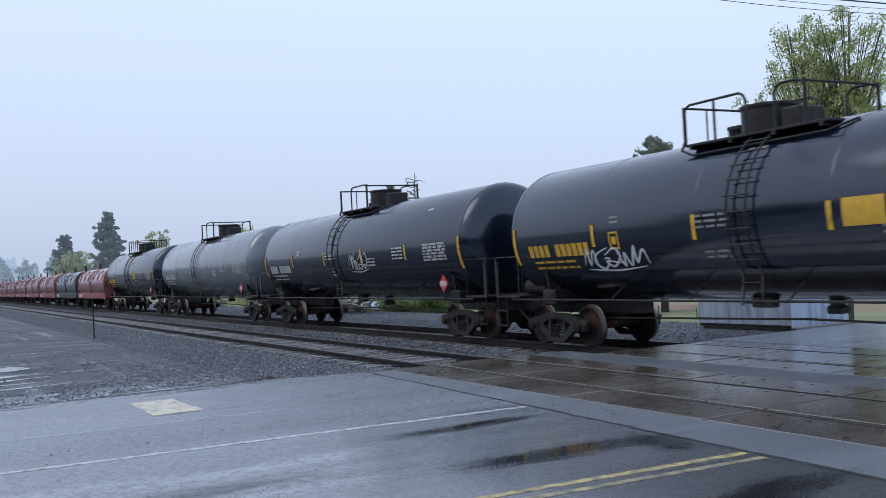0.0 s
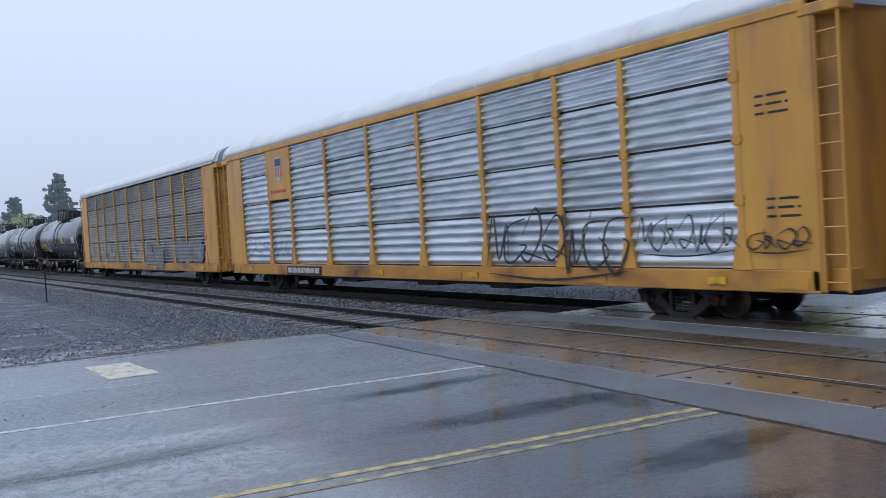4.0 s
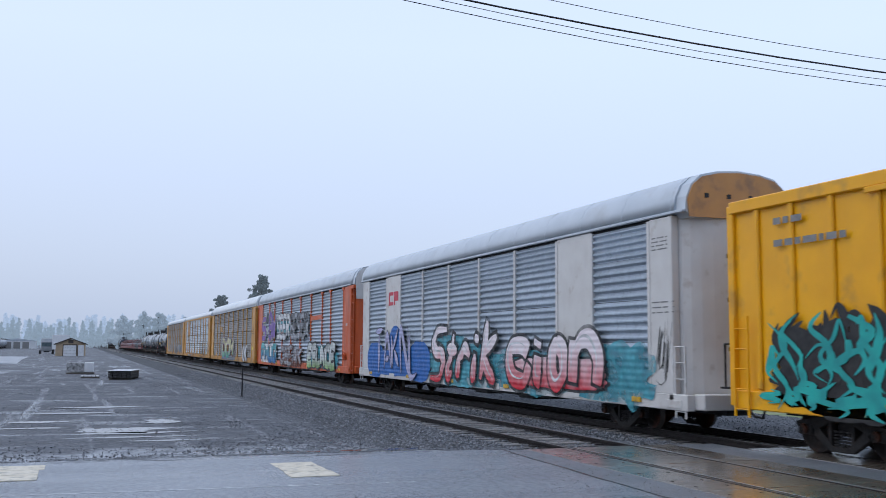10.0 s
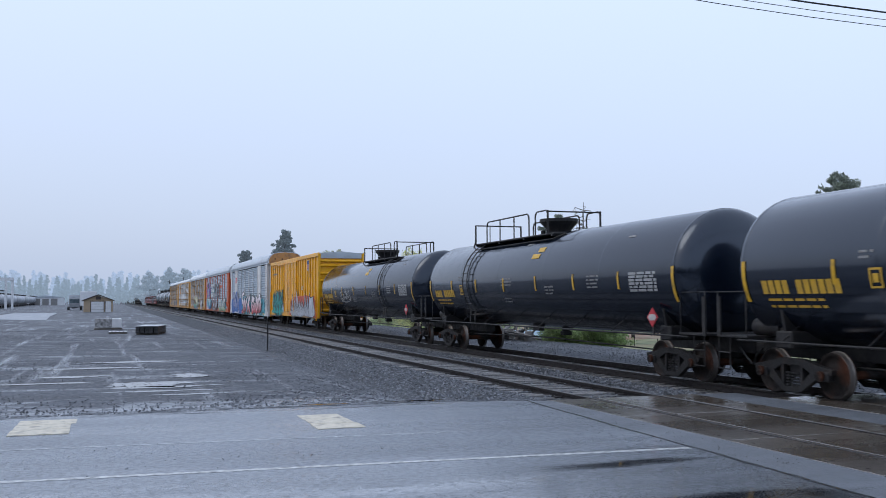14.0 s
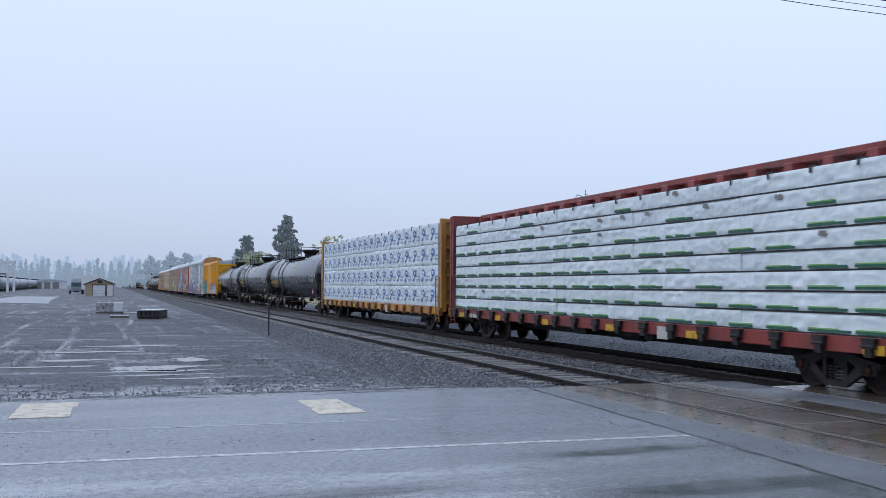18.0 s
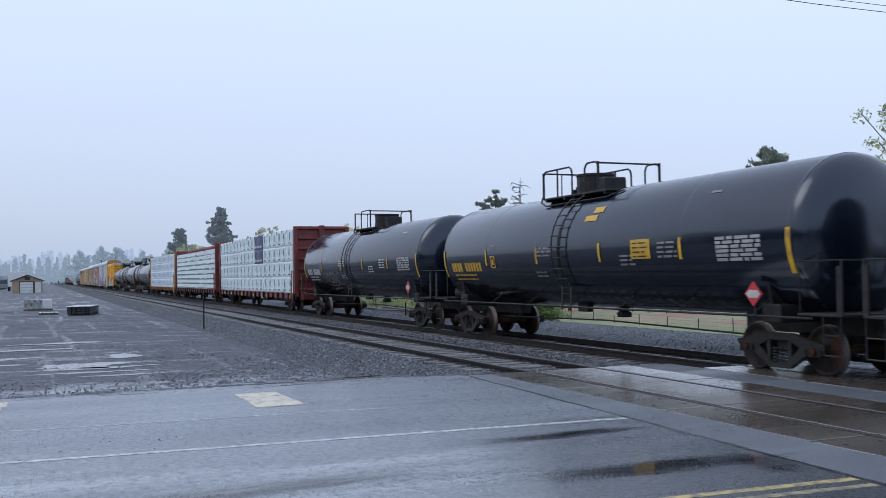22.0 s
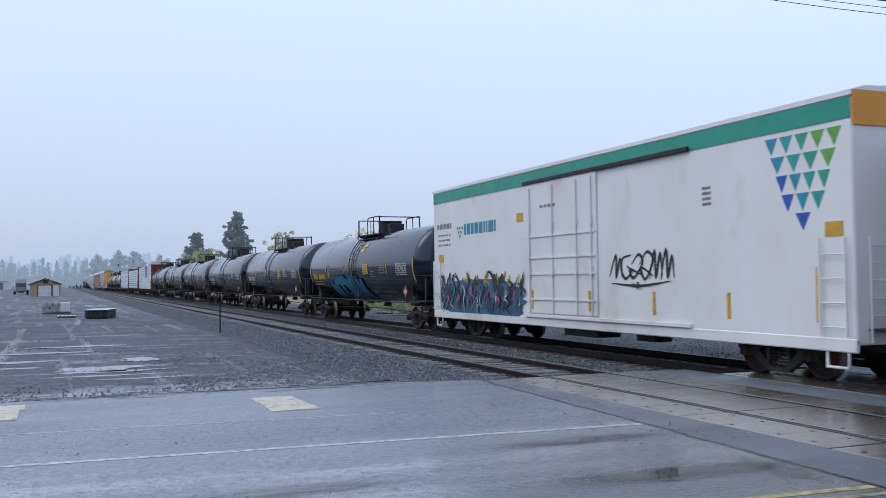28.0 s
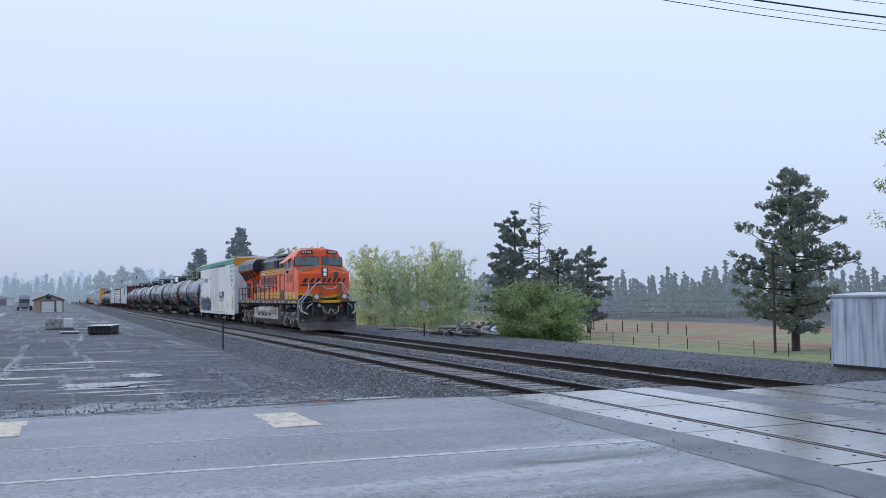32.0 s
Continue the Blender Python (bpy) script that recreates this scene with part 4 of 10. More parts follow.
    part("platform_edge", Geo().tube([(w0, -0.96, top - 0.05), (w0 - 0.05, -0.98, top - 0.2), (w0 + 0.25, -1.0, top - 0.32), (walk_end, -1.0, top - 0.3), (walk_end + 0.4, -0.7, top - 0.14)], 0.022, 6), STEEL, pf)
    for y in (-0.93, 0.93):
        for a, b in rails:
            r = Geo().tube([(a, y, top - 0.1), (a, y, top + 0.5), (a + 0.05, y, top + 0.6), (a + 0.15, y, top + 0.65), (b - 0.15, y, top + 0.65), (b - 0.05, y, top + 0.6), (b, y, top + 0.5), (b, y, top - 0.1)], 0.025, 6)
            n = int((b - a) / 1.4)
            for i in range(n):
                x = a + (b - a) * (i + 1) / (n + 1)
                r.cyl((x, y, top - 0.1), (x, y, top + 0.65), 0.024, 6)
            part("railing", r, STEEL, pf)
        part("end_post", Geo().cyl((w0, y, top - 0.12), (w0, y, top + 0.62), 0.035, 6), STEEL, pf)
        part("end_post", Geo().cyl((w1, y, top - 0.12), (w1, y, top + 0.65), 0.035, 6), STEEL, pf)
    for x in (w0, w1):
        part("railing", Geo().tube([(x, -0.93, top + 0.61), (x, 0.93, top + 0.61)], 0.025, 6), STEEL, pf)
    part("railing", Geo().cyl((w0, -0.35, top - 0.1), (w0, -0.35, top + 0.6), 0.018, 5), STEEL, pf)
    flare = 0.64 if pads > 6 else 0.54
    man = Geo().spin([(top - 0.12, 0.36), (top + 0.05, 0.38), (top + 0.12, 0.42), (top + 0.36, flare), (top + 0.46, flare), (top + 0.48, 0.001)] if pads > 6 else [(top - 0.12, 0.52), (top + 0.4, 0.52), (top + 0.44, flare), (top + 0.49, flare), (top + 0.5, 0.001)], "z", 20, cx=mx, smooth=False)
    part("manway_housing", man, STEEL, pf)
    if pads <= 6:
        part("valve_housing", Geo().box(mx + 0.5, mx + 0.95, -0.3, 0.35, top - 0.1, top + 0.34, 0.03), STEEL, pf)
    valve = Geo().cyl((mx - 0.95, 0.1, top - 0.1), (mx - 0.95, 0.1, top + 0.2), 0.11, 10).box(mx - 1.1, mx - 0.75, 0.0, 0.2, top + 0.16, top + 0.25, 0.02).cyl((mx - 0.7, -0.25, top - 0.1), (mx - 0.7, -0.25, top + 0.13), 0.08, 10)
    part("valve", valve, STEEL, pf)
    for s in (-1, 1):
        lad = Geo()
        for e in (-0.22, 0.22):
            pts = []
            for i in range(13):
                q = radians(-38 + 100 * i / 12)
                pts.append((lx + e, s * (TANK_R + 0.1) * math.cos(q), TANK_Z + (TANK_R + 0.1) * math.sin(q)))
            lad.tube([(lx + e, s * 1.35, 1.0), pts[0]] + pts, 0.02, 5)
        for i in range(11):
            q = radians(-38 + 100 * i / 10)
            y, z = s * (TANK_R + 0.1) * math.cos(q), TANK_Z + (TANK_R + 0.1) * math.sin(q)
            lad.cyl((lx - 0.3, y, z), (lx + 0.3, y, z), 0.016, 5)
        for z in (1.05, 1.4):
            lad.cyl((lx - 0.22, s * 1.35, z), (lx + 0.22, s * 1.35, z), 0.014, 5)
        part("ladder", lad, STEEL, car)
    # side running rail, sills, end platforms
    for s in (-1, 1):
        side = Geo().tube([(-half + 0.2, s * 1.42, 1.08), (half - 0.2, s * 1.42, 1.08)], 0.025, 6)
        x = -half + 1.6
        while x < half - 1.4:
            side.cyl((x, s * 1.42, 1.08), (x, s * 0.85, 1.5), 0.018, 5)
            x += 2.3
        part("side_rail", side, STEEL, car)
    for s in (-1, 1):
        e = s * half
        sill = Geo().box(e - s * 3.4, e + s * 0.55, -0.18, 0.18, 0.7, 1.12, 0.02).box(e - s * 1.7, e - s * 1.2, -1.25, 1.25, 0.95, 1.3, 0.03)
        for t in (-1, 1):
            sill.prism([(t * 0.15, 1.1), (t * 1.2, 1.2), (t * 1.3, 1.75), (t * 0.9, 1.6), (t * 0.15, 1.3)], e - s * 1.5, e - s * 1.42)
        part("stub_sill", sill, STEEL, car)
        pl = Geo().box(e - s * 0.55, e + s * 0.5, -1.45, 1.45, 1.12, 1.17, 0.01)
        ep = part("end_platform", pl, STEEL, car)
        for t in (-1, 1):
            er = Geo()
            er.tube([(e + s * 0.48, t * 1.42, 1.15), (e + s * 0.48, t * 1.42, 2.1), (e + s * 0.48, t * 0.35, 2.1), (e + s * 0.48, t * 0.35, 1.15)], 0.013, 5)
            er.tube([(e + s * 0.48, t * 1.42, 2.1), (e - s * 0.5, t * 1.42, 2.1), (e - s * 0.5, t * 1.42, 1.15)], 0.013, 5)
            er.box(e + s * 0.38, e + s * 0.5, t * 1.4, t * 1.44, 1.15, 2.0)
            for z in (0.45, 0.8):
                er.cyl((e + s * 0.45, t * 1.43, z), (e + s * 0.05, t * 1.43, z), 0.016, 5)
            for q in (0.45, 0.05):
                er.cyl((e + s * q, t * 1.43, 0.45), (e + s * q, t * 1.43, 1.15), 0.016, 5)
            part("end_railing", er, STEEL, ep)
        coupler(car, s * (L / 2 - 0.06), s)
        truck(car, s * (half - 1.45))
    brk = Geo().cyl((-half + 0.1, -0.8, 1.35), (-half + 0.95, -0.8, 1.35), 0.19, 14).box(-half + 0.95, -half + 1.25, -0.95, -0.65, 1.2, 1.5, 0.03)
    part("brake_reservoir", brk, STEEL, car)
    out = Geo().cyl((0.3, 0, 1.25), (0.3, 0, 0.85), 0.14, 12).box(0.15, 0.45, -0.15, 0.15, 0.78, 0.92, 0.03)
    part("bottom_outlet", out, STEEL, car)
    part("brake_valve", Geo().box(-1.2, -0.7, -0.5, -0.3, 0.9, 1.1, 0.02), STEEL, car)
    part("brake_rod", Geo().tube([(-half + 2.2, -0.5, 0.62), (0, -0.35, 0.7), (half - 2.4, -0.5, 0.62)], 0.022, 6), STEEL, car)
    return car


# ---- covered car carriers ----
RUSTY_SILL = surface("rusty_yellow_sill", (0.52, 0.26, 0.04), (0.36, 0.16, 0.04), 1.6, (0.4, 0.6), bump=0.15, dirt=(0.12, 0.055, 0.03), dirt_scale=1.1, dirt_amount=0.3, stretch=(0.5, 1, 1))


def two_tone(name, low, high, z0, z1, rough=(0.4, 0.6)):
    """Spray paint that fades from one colour at z0 to another at z1."""
    m = bpy.data.materials.new(name)
    m.use_nodes = True
    n, l = m.node_tree.nodes, m.node_tree.links
    co = n.new("ShaderNodeTexCoord")
    sep = n.new("ShaderNodeSeparateXYZ")
    l.new(co.outputs["Object"], sep.inputs[0])
    ns = n.new("ShaderNodeTexNoise")
    ns.inputs["Scale"].default_value, ns.inputs["Detail"].default_value = 2.5, 5
    l.new(co.outputs["Object"], ns.inputs["Vector"])
    ad = n.new("ShaderNodeMath")
    ad.operation = "MULTIPLY_ADD"
    ad.inputs[1].default_value = (z1 - z0) * 0.9
    l.new(ns.outputs[0], ad.inputs[0])
    l.new(sep.outputs["Z"], ad.inputs[2])
    mr = n.new("ShaderNodeMapRange")
    mr.inputs["From Min"].default_value, mr.inputs["From Max"].default_value = z0 + (z1 - z0) * 0.45, z1 + (z1 - z0) * 0.45
    l.new(ad.outputs[0], mr.inputs["Value"])
    mx = n.new("ShaderNodeMix")
    mx.data_type = "RGBA"
    mx.inputs[6].default_value, mx.inputs[7].default_value = (*low, 1), (*high, 1)
    l.new(mr.outputs[0], mx.inputs[0])
    b = n["Principled BSDF"]
    l.new(mx.outputs[2], b.inputs["Base Color"])
    b.inputs["Roughness"].default_value = 0.5
    return m


def corrugated(x0, x1, z0, z1, y, waves, depth=0.05):
    """A sheet with ridges along x, at the plane y, bulging to -y."""
    prof = []
    n = waves
    h = (z1 - z0) / n
    for i in range(n):
        z = z0 + i * h
        prof += [(y, z), (y, z + h * 0.12), (y - depth, z + h * 0.42), (y - depth, z + h * 0.58), (y, z + h * 0.94)]
    prof.append((y, z1))
    v = [(x0, p, q) for p, q in prof] + [(x1, p, q) for p, q in prof]
    k = len(prof)
    return Geo().add(v, [(i, i + 1, k + i + 1, k + i) for i in range(k - 1)])


POSTS = (-11.95, -9.2, -7.2, -4.35, -1.45, 1.45, 4.35, 7.2, 9.2, 11.95)
ROWS = ((0.96, 2.06), (2.1, 3.07), (3.11, 4.09), (4.13, 4.93))


def car_carrier(name, label, frame, sheet, wide=(), board=None, end_mat=None, posts=True, top_rail=None, waves=5, caps=False, rise=1.0, flush_ends=False, roof_mat=None):
    car = thing(name, label, "autorack", "car carriers of the train")
    end_mat = end_mat or frame
    far_end = 12.7 if flush_ends else 13.3
    # solid black fill added for the shade seen between the side sheets
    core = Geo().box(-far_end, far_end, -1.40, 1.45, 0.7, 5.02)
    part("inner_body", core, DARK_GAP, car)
    sill = Geo().box(-13.45, 13.45, -1.5, -1.3, 0.57, 0.93, 0.015).box(-13.45, 13.45, 1.3, 1.5, 0.57, 0.93, 0.015)
    for x in (-12.9, -8.2, -2.9, 2.9, 8.2, 12.9):
        sill.box(x - 0.35, x + 0.35, -1.52, -1.45, 0.63, 0.8)
    part("side_sill", sill, RUSTY_SILL if frame is YELLOW_CAR else frame, car)
    under = Geo().box(-13.3, 13.3, -0.35, 0.35, 0.45, 0.8).box(-6.5, 6.5, -1.25, 1.25, 0.48, 0.8)
    for x in (-4.2, 0.5, 4.0):
        under.box(x, x + 1.1, -1.2, -0.5, 0.4, 0.6, 0.03)
    part("underframe", under, STEEL, car)
    rnd = random.Random(len(label))
    bays = [(a, b) for a, b in zip(POSTS, POSTS[1:])]
    made = {}
    for k, (a, b) in enumerate(bays):
        if k in wide:
            part("side_plate", Geo().box(a + 0.04, b - 0.04, -1.475, -1.41, 0.95, 4.99, 0.01), frame, car)
            continue
        for r, (z0, z1) in enumerate(ROWS):
            if board and k == board and r >= 2:
                continue
            if not posts and r < 3:
                z1 += 0.034
            key = (round(b - a, 2), r)
            if key not in made:
                me = corrugated(0.07, b - a - 0.07, z0, z1, -1.415, waves, 0.062).mesh("side_panel")
                me.materials.append(sheet)
                made[key] = me
            part("side_panel", made[key], None, car, at=pose(a, rnd.uniform(-0.006, 0.006), rnd.uniform(-0.008, 0.008)))
    far_side = corrugated(-11.95, 11.95, 0.95, 4.95, -1.42, 20, 0.045)
    far_side.v = [(x, -y, z) for x, y, z in far_side.v]
    part("far_side", far_side, sheet, car)
    for x in POSTS:
        h = 0.075 if posts else 0.065
        g = Geo().box(x - h, x + h, -1.5, -1.4, 0.93, 4.95, 0.012)
        if posts:
            # flared foot, splice plates with bolts
            g.prism([(x - 0.21, 0.93), (x + 0.21, 0.93), (x + 0.2, 1.02), (x + h + 0.004, 1.5), (x - h - 0.004, 1.5), (x - 0.2, 1.02)], -1.512, -1.42, "y")
            for z in (2.08, 3.09, 4.11):
                g.box(x - h - 0.03, x + h + 0.03, -1.512, -1.49, z - 0.09, z + 0.09, 0.004)
                for q in (-1, 1):
                    g.cyl((x + q * (h + 0.005), -1.53, z - 0.05), (x + q * (h + 0.005), -1.51, z - 0.05), 0.02, 6).cyl((x + q * (h + 0.005), -1.53, z + 0.05), (x + q * (h + 0.005), -1.51, z + 0.05), 0.02, 6)
        part("side_post", g, frame, car)
        if caps:
            part("post_head", Geo().prism([(x - 0.09, 4.8), (x + 0.09, 4.8), (x + 0.2, 4.88), (x + 0.2, 4.97), (x - 0.2, 4.97), (x - 0.2, 4.88)], -1.525, -1.42, "y"), frame, car)
    rail_low = 4.9 if top_rail is None else 5.0
    part("top_rail", Geo().box(-13.4, 13.4, -1.52, -1.42, rail_low, 5.07, 0.015).box(-13.4, 13.4, 1.42, 1.52, rail_low, 5.07, 0.015), top_rail or frame, car)
    arch = [(-1.5, 5.05), (-1.46, 5.36), (-1.32, 5.66), (-1.05, 5.88), (-0.6, 5.98), (0, 6.02), (0.6, 5.98), (1.05, 5.88), (1.32, 5.66), (1.46, 5.36), (1.5, 5.05)]
    arch = [(a, 5.05 + (b - 5.05) * rise) for a, b in arch]
    end = 13.05 if flush_ends else 13.6
    roof = part("roof", Geo().prism(arch, -end, end, smooth=True), roof_mat or ROOF, car)
    seams = Geo()
    x = -12.9
    while x < end - 0.1:
        seams.prism([(a * 1.002, b + 0.004) for a, b in arch], x - 0.01, x + 0.01)
        x += 2.15
    part("roof_seam", seams, roof_mat or ROOF, roof)
    for s in (-1, 1):
        # solid corner plates, end posts with ladders, folding end doors
        part("corner_plate", Geo().box(s * 12.02, s * (end - 0.28), -1.49, -1.38, 0.93, 4.97, 0.01).box(s * 12.02, s * (end - 0.28), 1.38, 1.49, 0.93, 4.97, 0.01), end_mat, car)
        pe = end - 0.12 if flush_ends else 13.48
        post = Geo().box(s * (pe - 0.18), s * pe, -1.5, -1.3, 0.6, 4.98, 0.02).box(s * (pe - 0.18), s * pe, 1.3, 1.5, 0.6, 4.98, 0.02)
        if not flush_ends:
            post.box(s * 13.25, s * 14.0, -1.52, -1.15, 4.8, 4.98, 0.02)
        part("end_post", post, end_mat, car)
        door = Geo()
        pts = [(s * (end - 0.18 + 0.55 * math.cos(a)), 1.3 * math.sin(a)) for a in [radians(-90 + 15 * i) for i in range(13)]]
        door.prism(pts, 0.75, 4.98, "z")
        dr = part("end_door", door, end_mat, car)
        slots = Geo()
        for z in (1.9, 3.0, 4.0):
            slots.box(s * (end + 0.33), s * (end + 0.385), -0.35, 0.35, z, z + 0.1)
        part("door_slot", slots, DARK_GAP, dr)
        cap = [(a * 0.97, b) for a, b in arch] + [(1.3, 4.9), (-1.3, 4.9)]
        part("roof_end", Geo().prism(cap, s * (end - 0.05), s * (end + 0.38)), ROOF, car)
        lad = Geo()
        if flush_ends:
            ladder(lad, s * 13.15, -1.40, 0.4, 2.0, 0.38, 0.36, 0.014, 0.06)
        else:
            ladder(lad, s * 13.72, -1.40, 0.6, 4.9, 0.42, 0.42, 0.014, 0.06)
        part("ladder", lad, end_mat, car)
        part("buffer_beam", Geo().box(s * 13.4, s * 13.8, -1.3, 1.3, 0.6, 0.95, 0.02), end_mat if s > 0 else frame, car)
        coupler(car, s * 14.25, s)
        truck(car, s * 10.1, 0.36)
        refl = Geo().box(s * 11.2, s * 11.6, -1.534, -1.5, 0.68, 0.8)
        part("reflector", refl, REFLECT, car)
    for x in (-6.2, -1.2, 3.6):
        part("reflector", Geo().box(x, x + 0.4, -1.534, -1.5, 0.68, 0.8), REFLECT, car)
    return car


def shield_logo(car, x, z, w, h, y):
    """A small red, white and blue shield as plain shapes."""
    s = [(x - w / 2, z), (x - w / 2, z + h * 0.95), (x - w * 0.2, z + h), (x, z + h * 0.96), (x + w * 0.2, z + h), (x + w / 2, z + h * 0.95), (x + w / 2, z), (x + w * 0.3, z - h * 0.22), (x, z - h * 0.32), (x - w * 0.3, z - h * 0.22)]
    e = part("emblem", Geo().flat(s, y), DECAL_WHITE, car, "red, white and blue shield emblem")
    part("emblem_top", Geo().flat([(x - w * 0.44, z + h * 0.5), (x + w * 0.44, z + h * 0.5), (x + w * 0.44, z + h * 0.9), (x - w * 0.44, z + h * 0.9)], y - 0.004), PAINT_NAVY, e)
    st = Geo()
    for i in range(4):
        a = x - w * 0.4 + i * w * 0.23
        st.flat([(a, z - h * 0.1), (a + w * 0.11, z - h * 0.1), (a + w * 0.11, z + h * 0.45), (a, z + h * 0.45)], y - 0.004)
    part("emblem_stripe", st, DECAL_RED, e)


TAN_END = surface("tan_end_paint", (0.5, 0.24, 0.07), (0.42, 0.2, 0.07), 2, (0.4, 0.6), dirt=(0.2, 0.12, 0.07), dirt_scale=2)
PAINT_NAVY = surface("navy_paint", (0.03, 0.05, 0.2), None, 5, (0.4, 0.6))
SPRAY_BLACK = surface("black_spray", (0.01, 0.01, 0.012), (0.03, 0.03, 0.03), 4, (0.45, 0.6))
SPRAY_WHITE = surface("white_spray", (0.62, 0.64, 0.66), (0.42, 0.45, 0.5), 3, (0.45, 0.6))
SPRAY_BLUE = surface("blue_spray", (0.02, 0.09, 0.36), (0.015, 0.05, 0.22), 3, (0.4, 0.6))
SPRAY_TEAL = surface("teal_spray", (0.015, 0.4, 0.36), (0.01, 0.24, 0.24), 2.2, (0.4, 0.6))
SPRAY_SILVER = surface("silver_spray", (0.52, 0.55, 0.61), (0.36, 0.38, 0.43), 2.5, (0.35, 0.5), metal=0.2)
SPRAY_RED = surface("red_spray", (0.58, 0.06, 0.02), (0.5, 0.09, 0.015), 3, (0.4, 0.6))
SPRAY_OCEAN = surface("ocean_blue_spray", (0.01, 0.2, 0.33), (0.008, 0.14, 0.26), 3, (0.4, 0.6))
SPRAY_DEEP = surface("deep_blue_spray", (0.01, 0.07, 0.14), None, 3, (0.4, 0.6))
SPRAY_AZURE = surface("azure_spray", (0.045, 0.16, 0.27), (0.03, 0.09, 0.16), 3, (0.4, 0.6))


GLYPHS = {"S": "46 16 05 04 13 33 42 41 30 00", "T": "06 46|26 20", "R": "00 06|06 36 45 44 33 03|23 40", "I": "20 26", "K": "00 06|46 03|13 40", "C": "45 36 16 05 01 10 30 41", "O": "16 05 01 10 30 41 45 36 16",
          "N": "00 06 40 46", "Y": "06 23 46|23 20", "A": "00 26 40|12 32", "H": "00 06|40 46|03 43", "L": "06 00 40", "E": "46 06 00 40|03 33", "B": "00 06 36 45 33 03|33 42 41 30 00", "P": "00 06 36 45 44 33 03",
          "W": "06 10 24 30 46", "F": "00 06 46|03 33", "U": "06 01 10 30 41 46", "V": "06 20 46", "D": "00 06 26 44 42 20 00", "M": "00 06 23 46 40", "G": "45 36 16 05 01 10 30 42 22", "Z": "06 46 00 40",
          "t": "26 23 11 20 31|04 44", "r": "04 01 00|03 14 25 44", "i": "24 21 30|26 27", "k": "17 14 10|45 13|13 31 50", "c": "44 35 15 04 02 10 30 42", "o": "25 14 11 20 31 34 25", "n": "05 00|03 15 35 43 40"}


def smooth_path(pts, k=5):
    out = []
    for i in range(len(pts) - 1):
        p0, p1, p2, p3 = (pts[max(0, i - 1)], pts[i], pts[i + 1], pts[min(len(pts) - 1, i + 2)])
        for j in range(k):
            t = j / k
            out.append(tuple(0.5 * (2 * p1[c] + (p2[c] - p0[c]) * t + (2 * p0[c] - 5 * p1[c] + 4 * p2[c] - p3[c]) * t * t + (3 * p1[c] - p0[c] - 3 * p2[c] + p3[c]) * t ** 3) for c in (0, 1)))
    return out + [pts[-1]]


def ribbon(g, path, w, y, grow=0.0, taper=0.3, pen=0.8, wrap=None):
    """A sprayed stroke: broad in the middle, narrower at its ends, broader across the pen's slant."""
    n = len(path)
    lo, hi, v = [], [], []
    for i, (x, z) in enumerate(path):
        a, b = path[max(0, i - 1)], path[min(n - 1, i + 1)]
        dx, dz = b[0] - a[0], b[1] - a[1]
        q = math.hypot(dx, dz) or 1
        end = min(1.0, taper + 2.6 * min(i, n - 1 - i) / n)
        h = (w * (0.62 + 0.38 * abs(math.sin(math.atan2(dz, dx) - pen))) * end) / 2 + grow
        if i in (0, n - 1) and grow:
            s = -1 if i == 0 else 1
            x, z = x + s * dx / q * grow, z + s * dz / q * grow
        nx, nz = -dz / q * h, dx / q * h
        for s in (-1, 1):
            v.append((x + s * nx, wrap(z + s * nz) - 0.012 + y if wrap else y - 0.00004 * i, z + s * nz))
    g.add(v, [(2 * i, 2 * i + 2, 2 * i + 3, 2 * i + 1) for i in range(n - 1)])


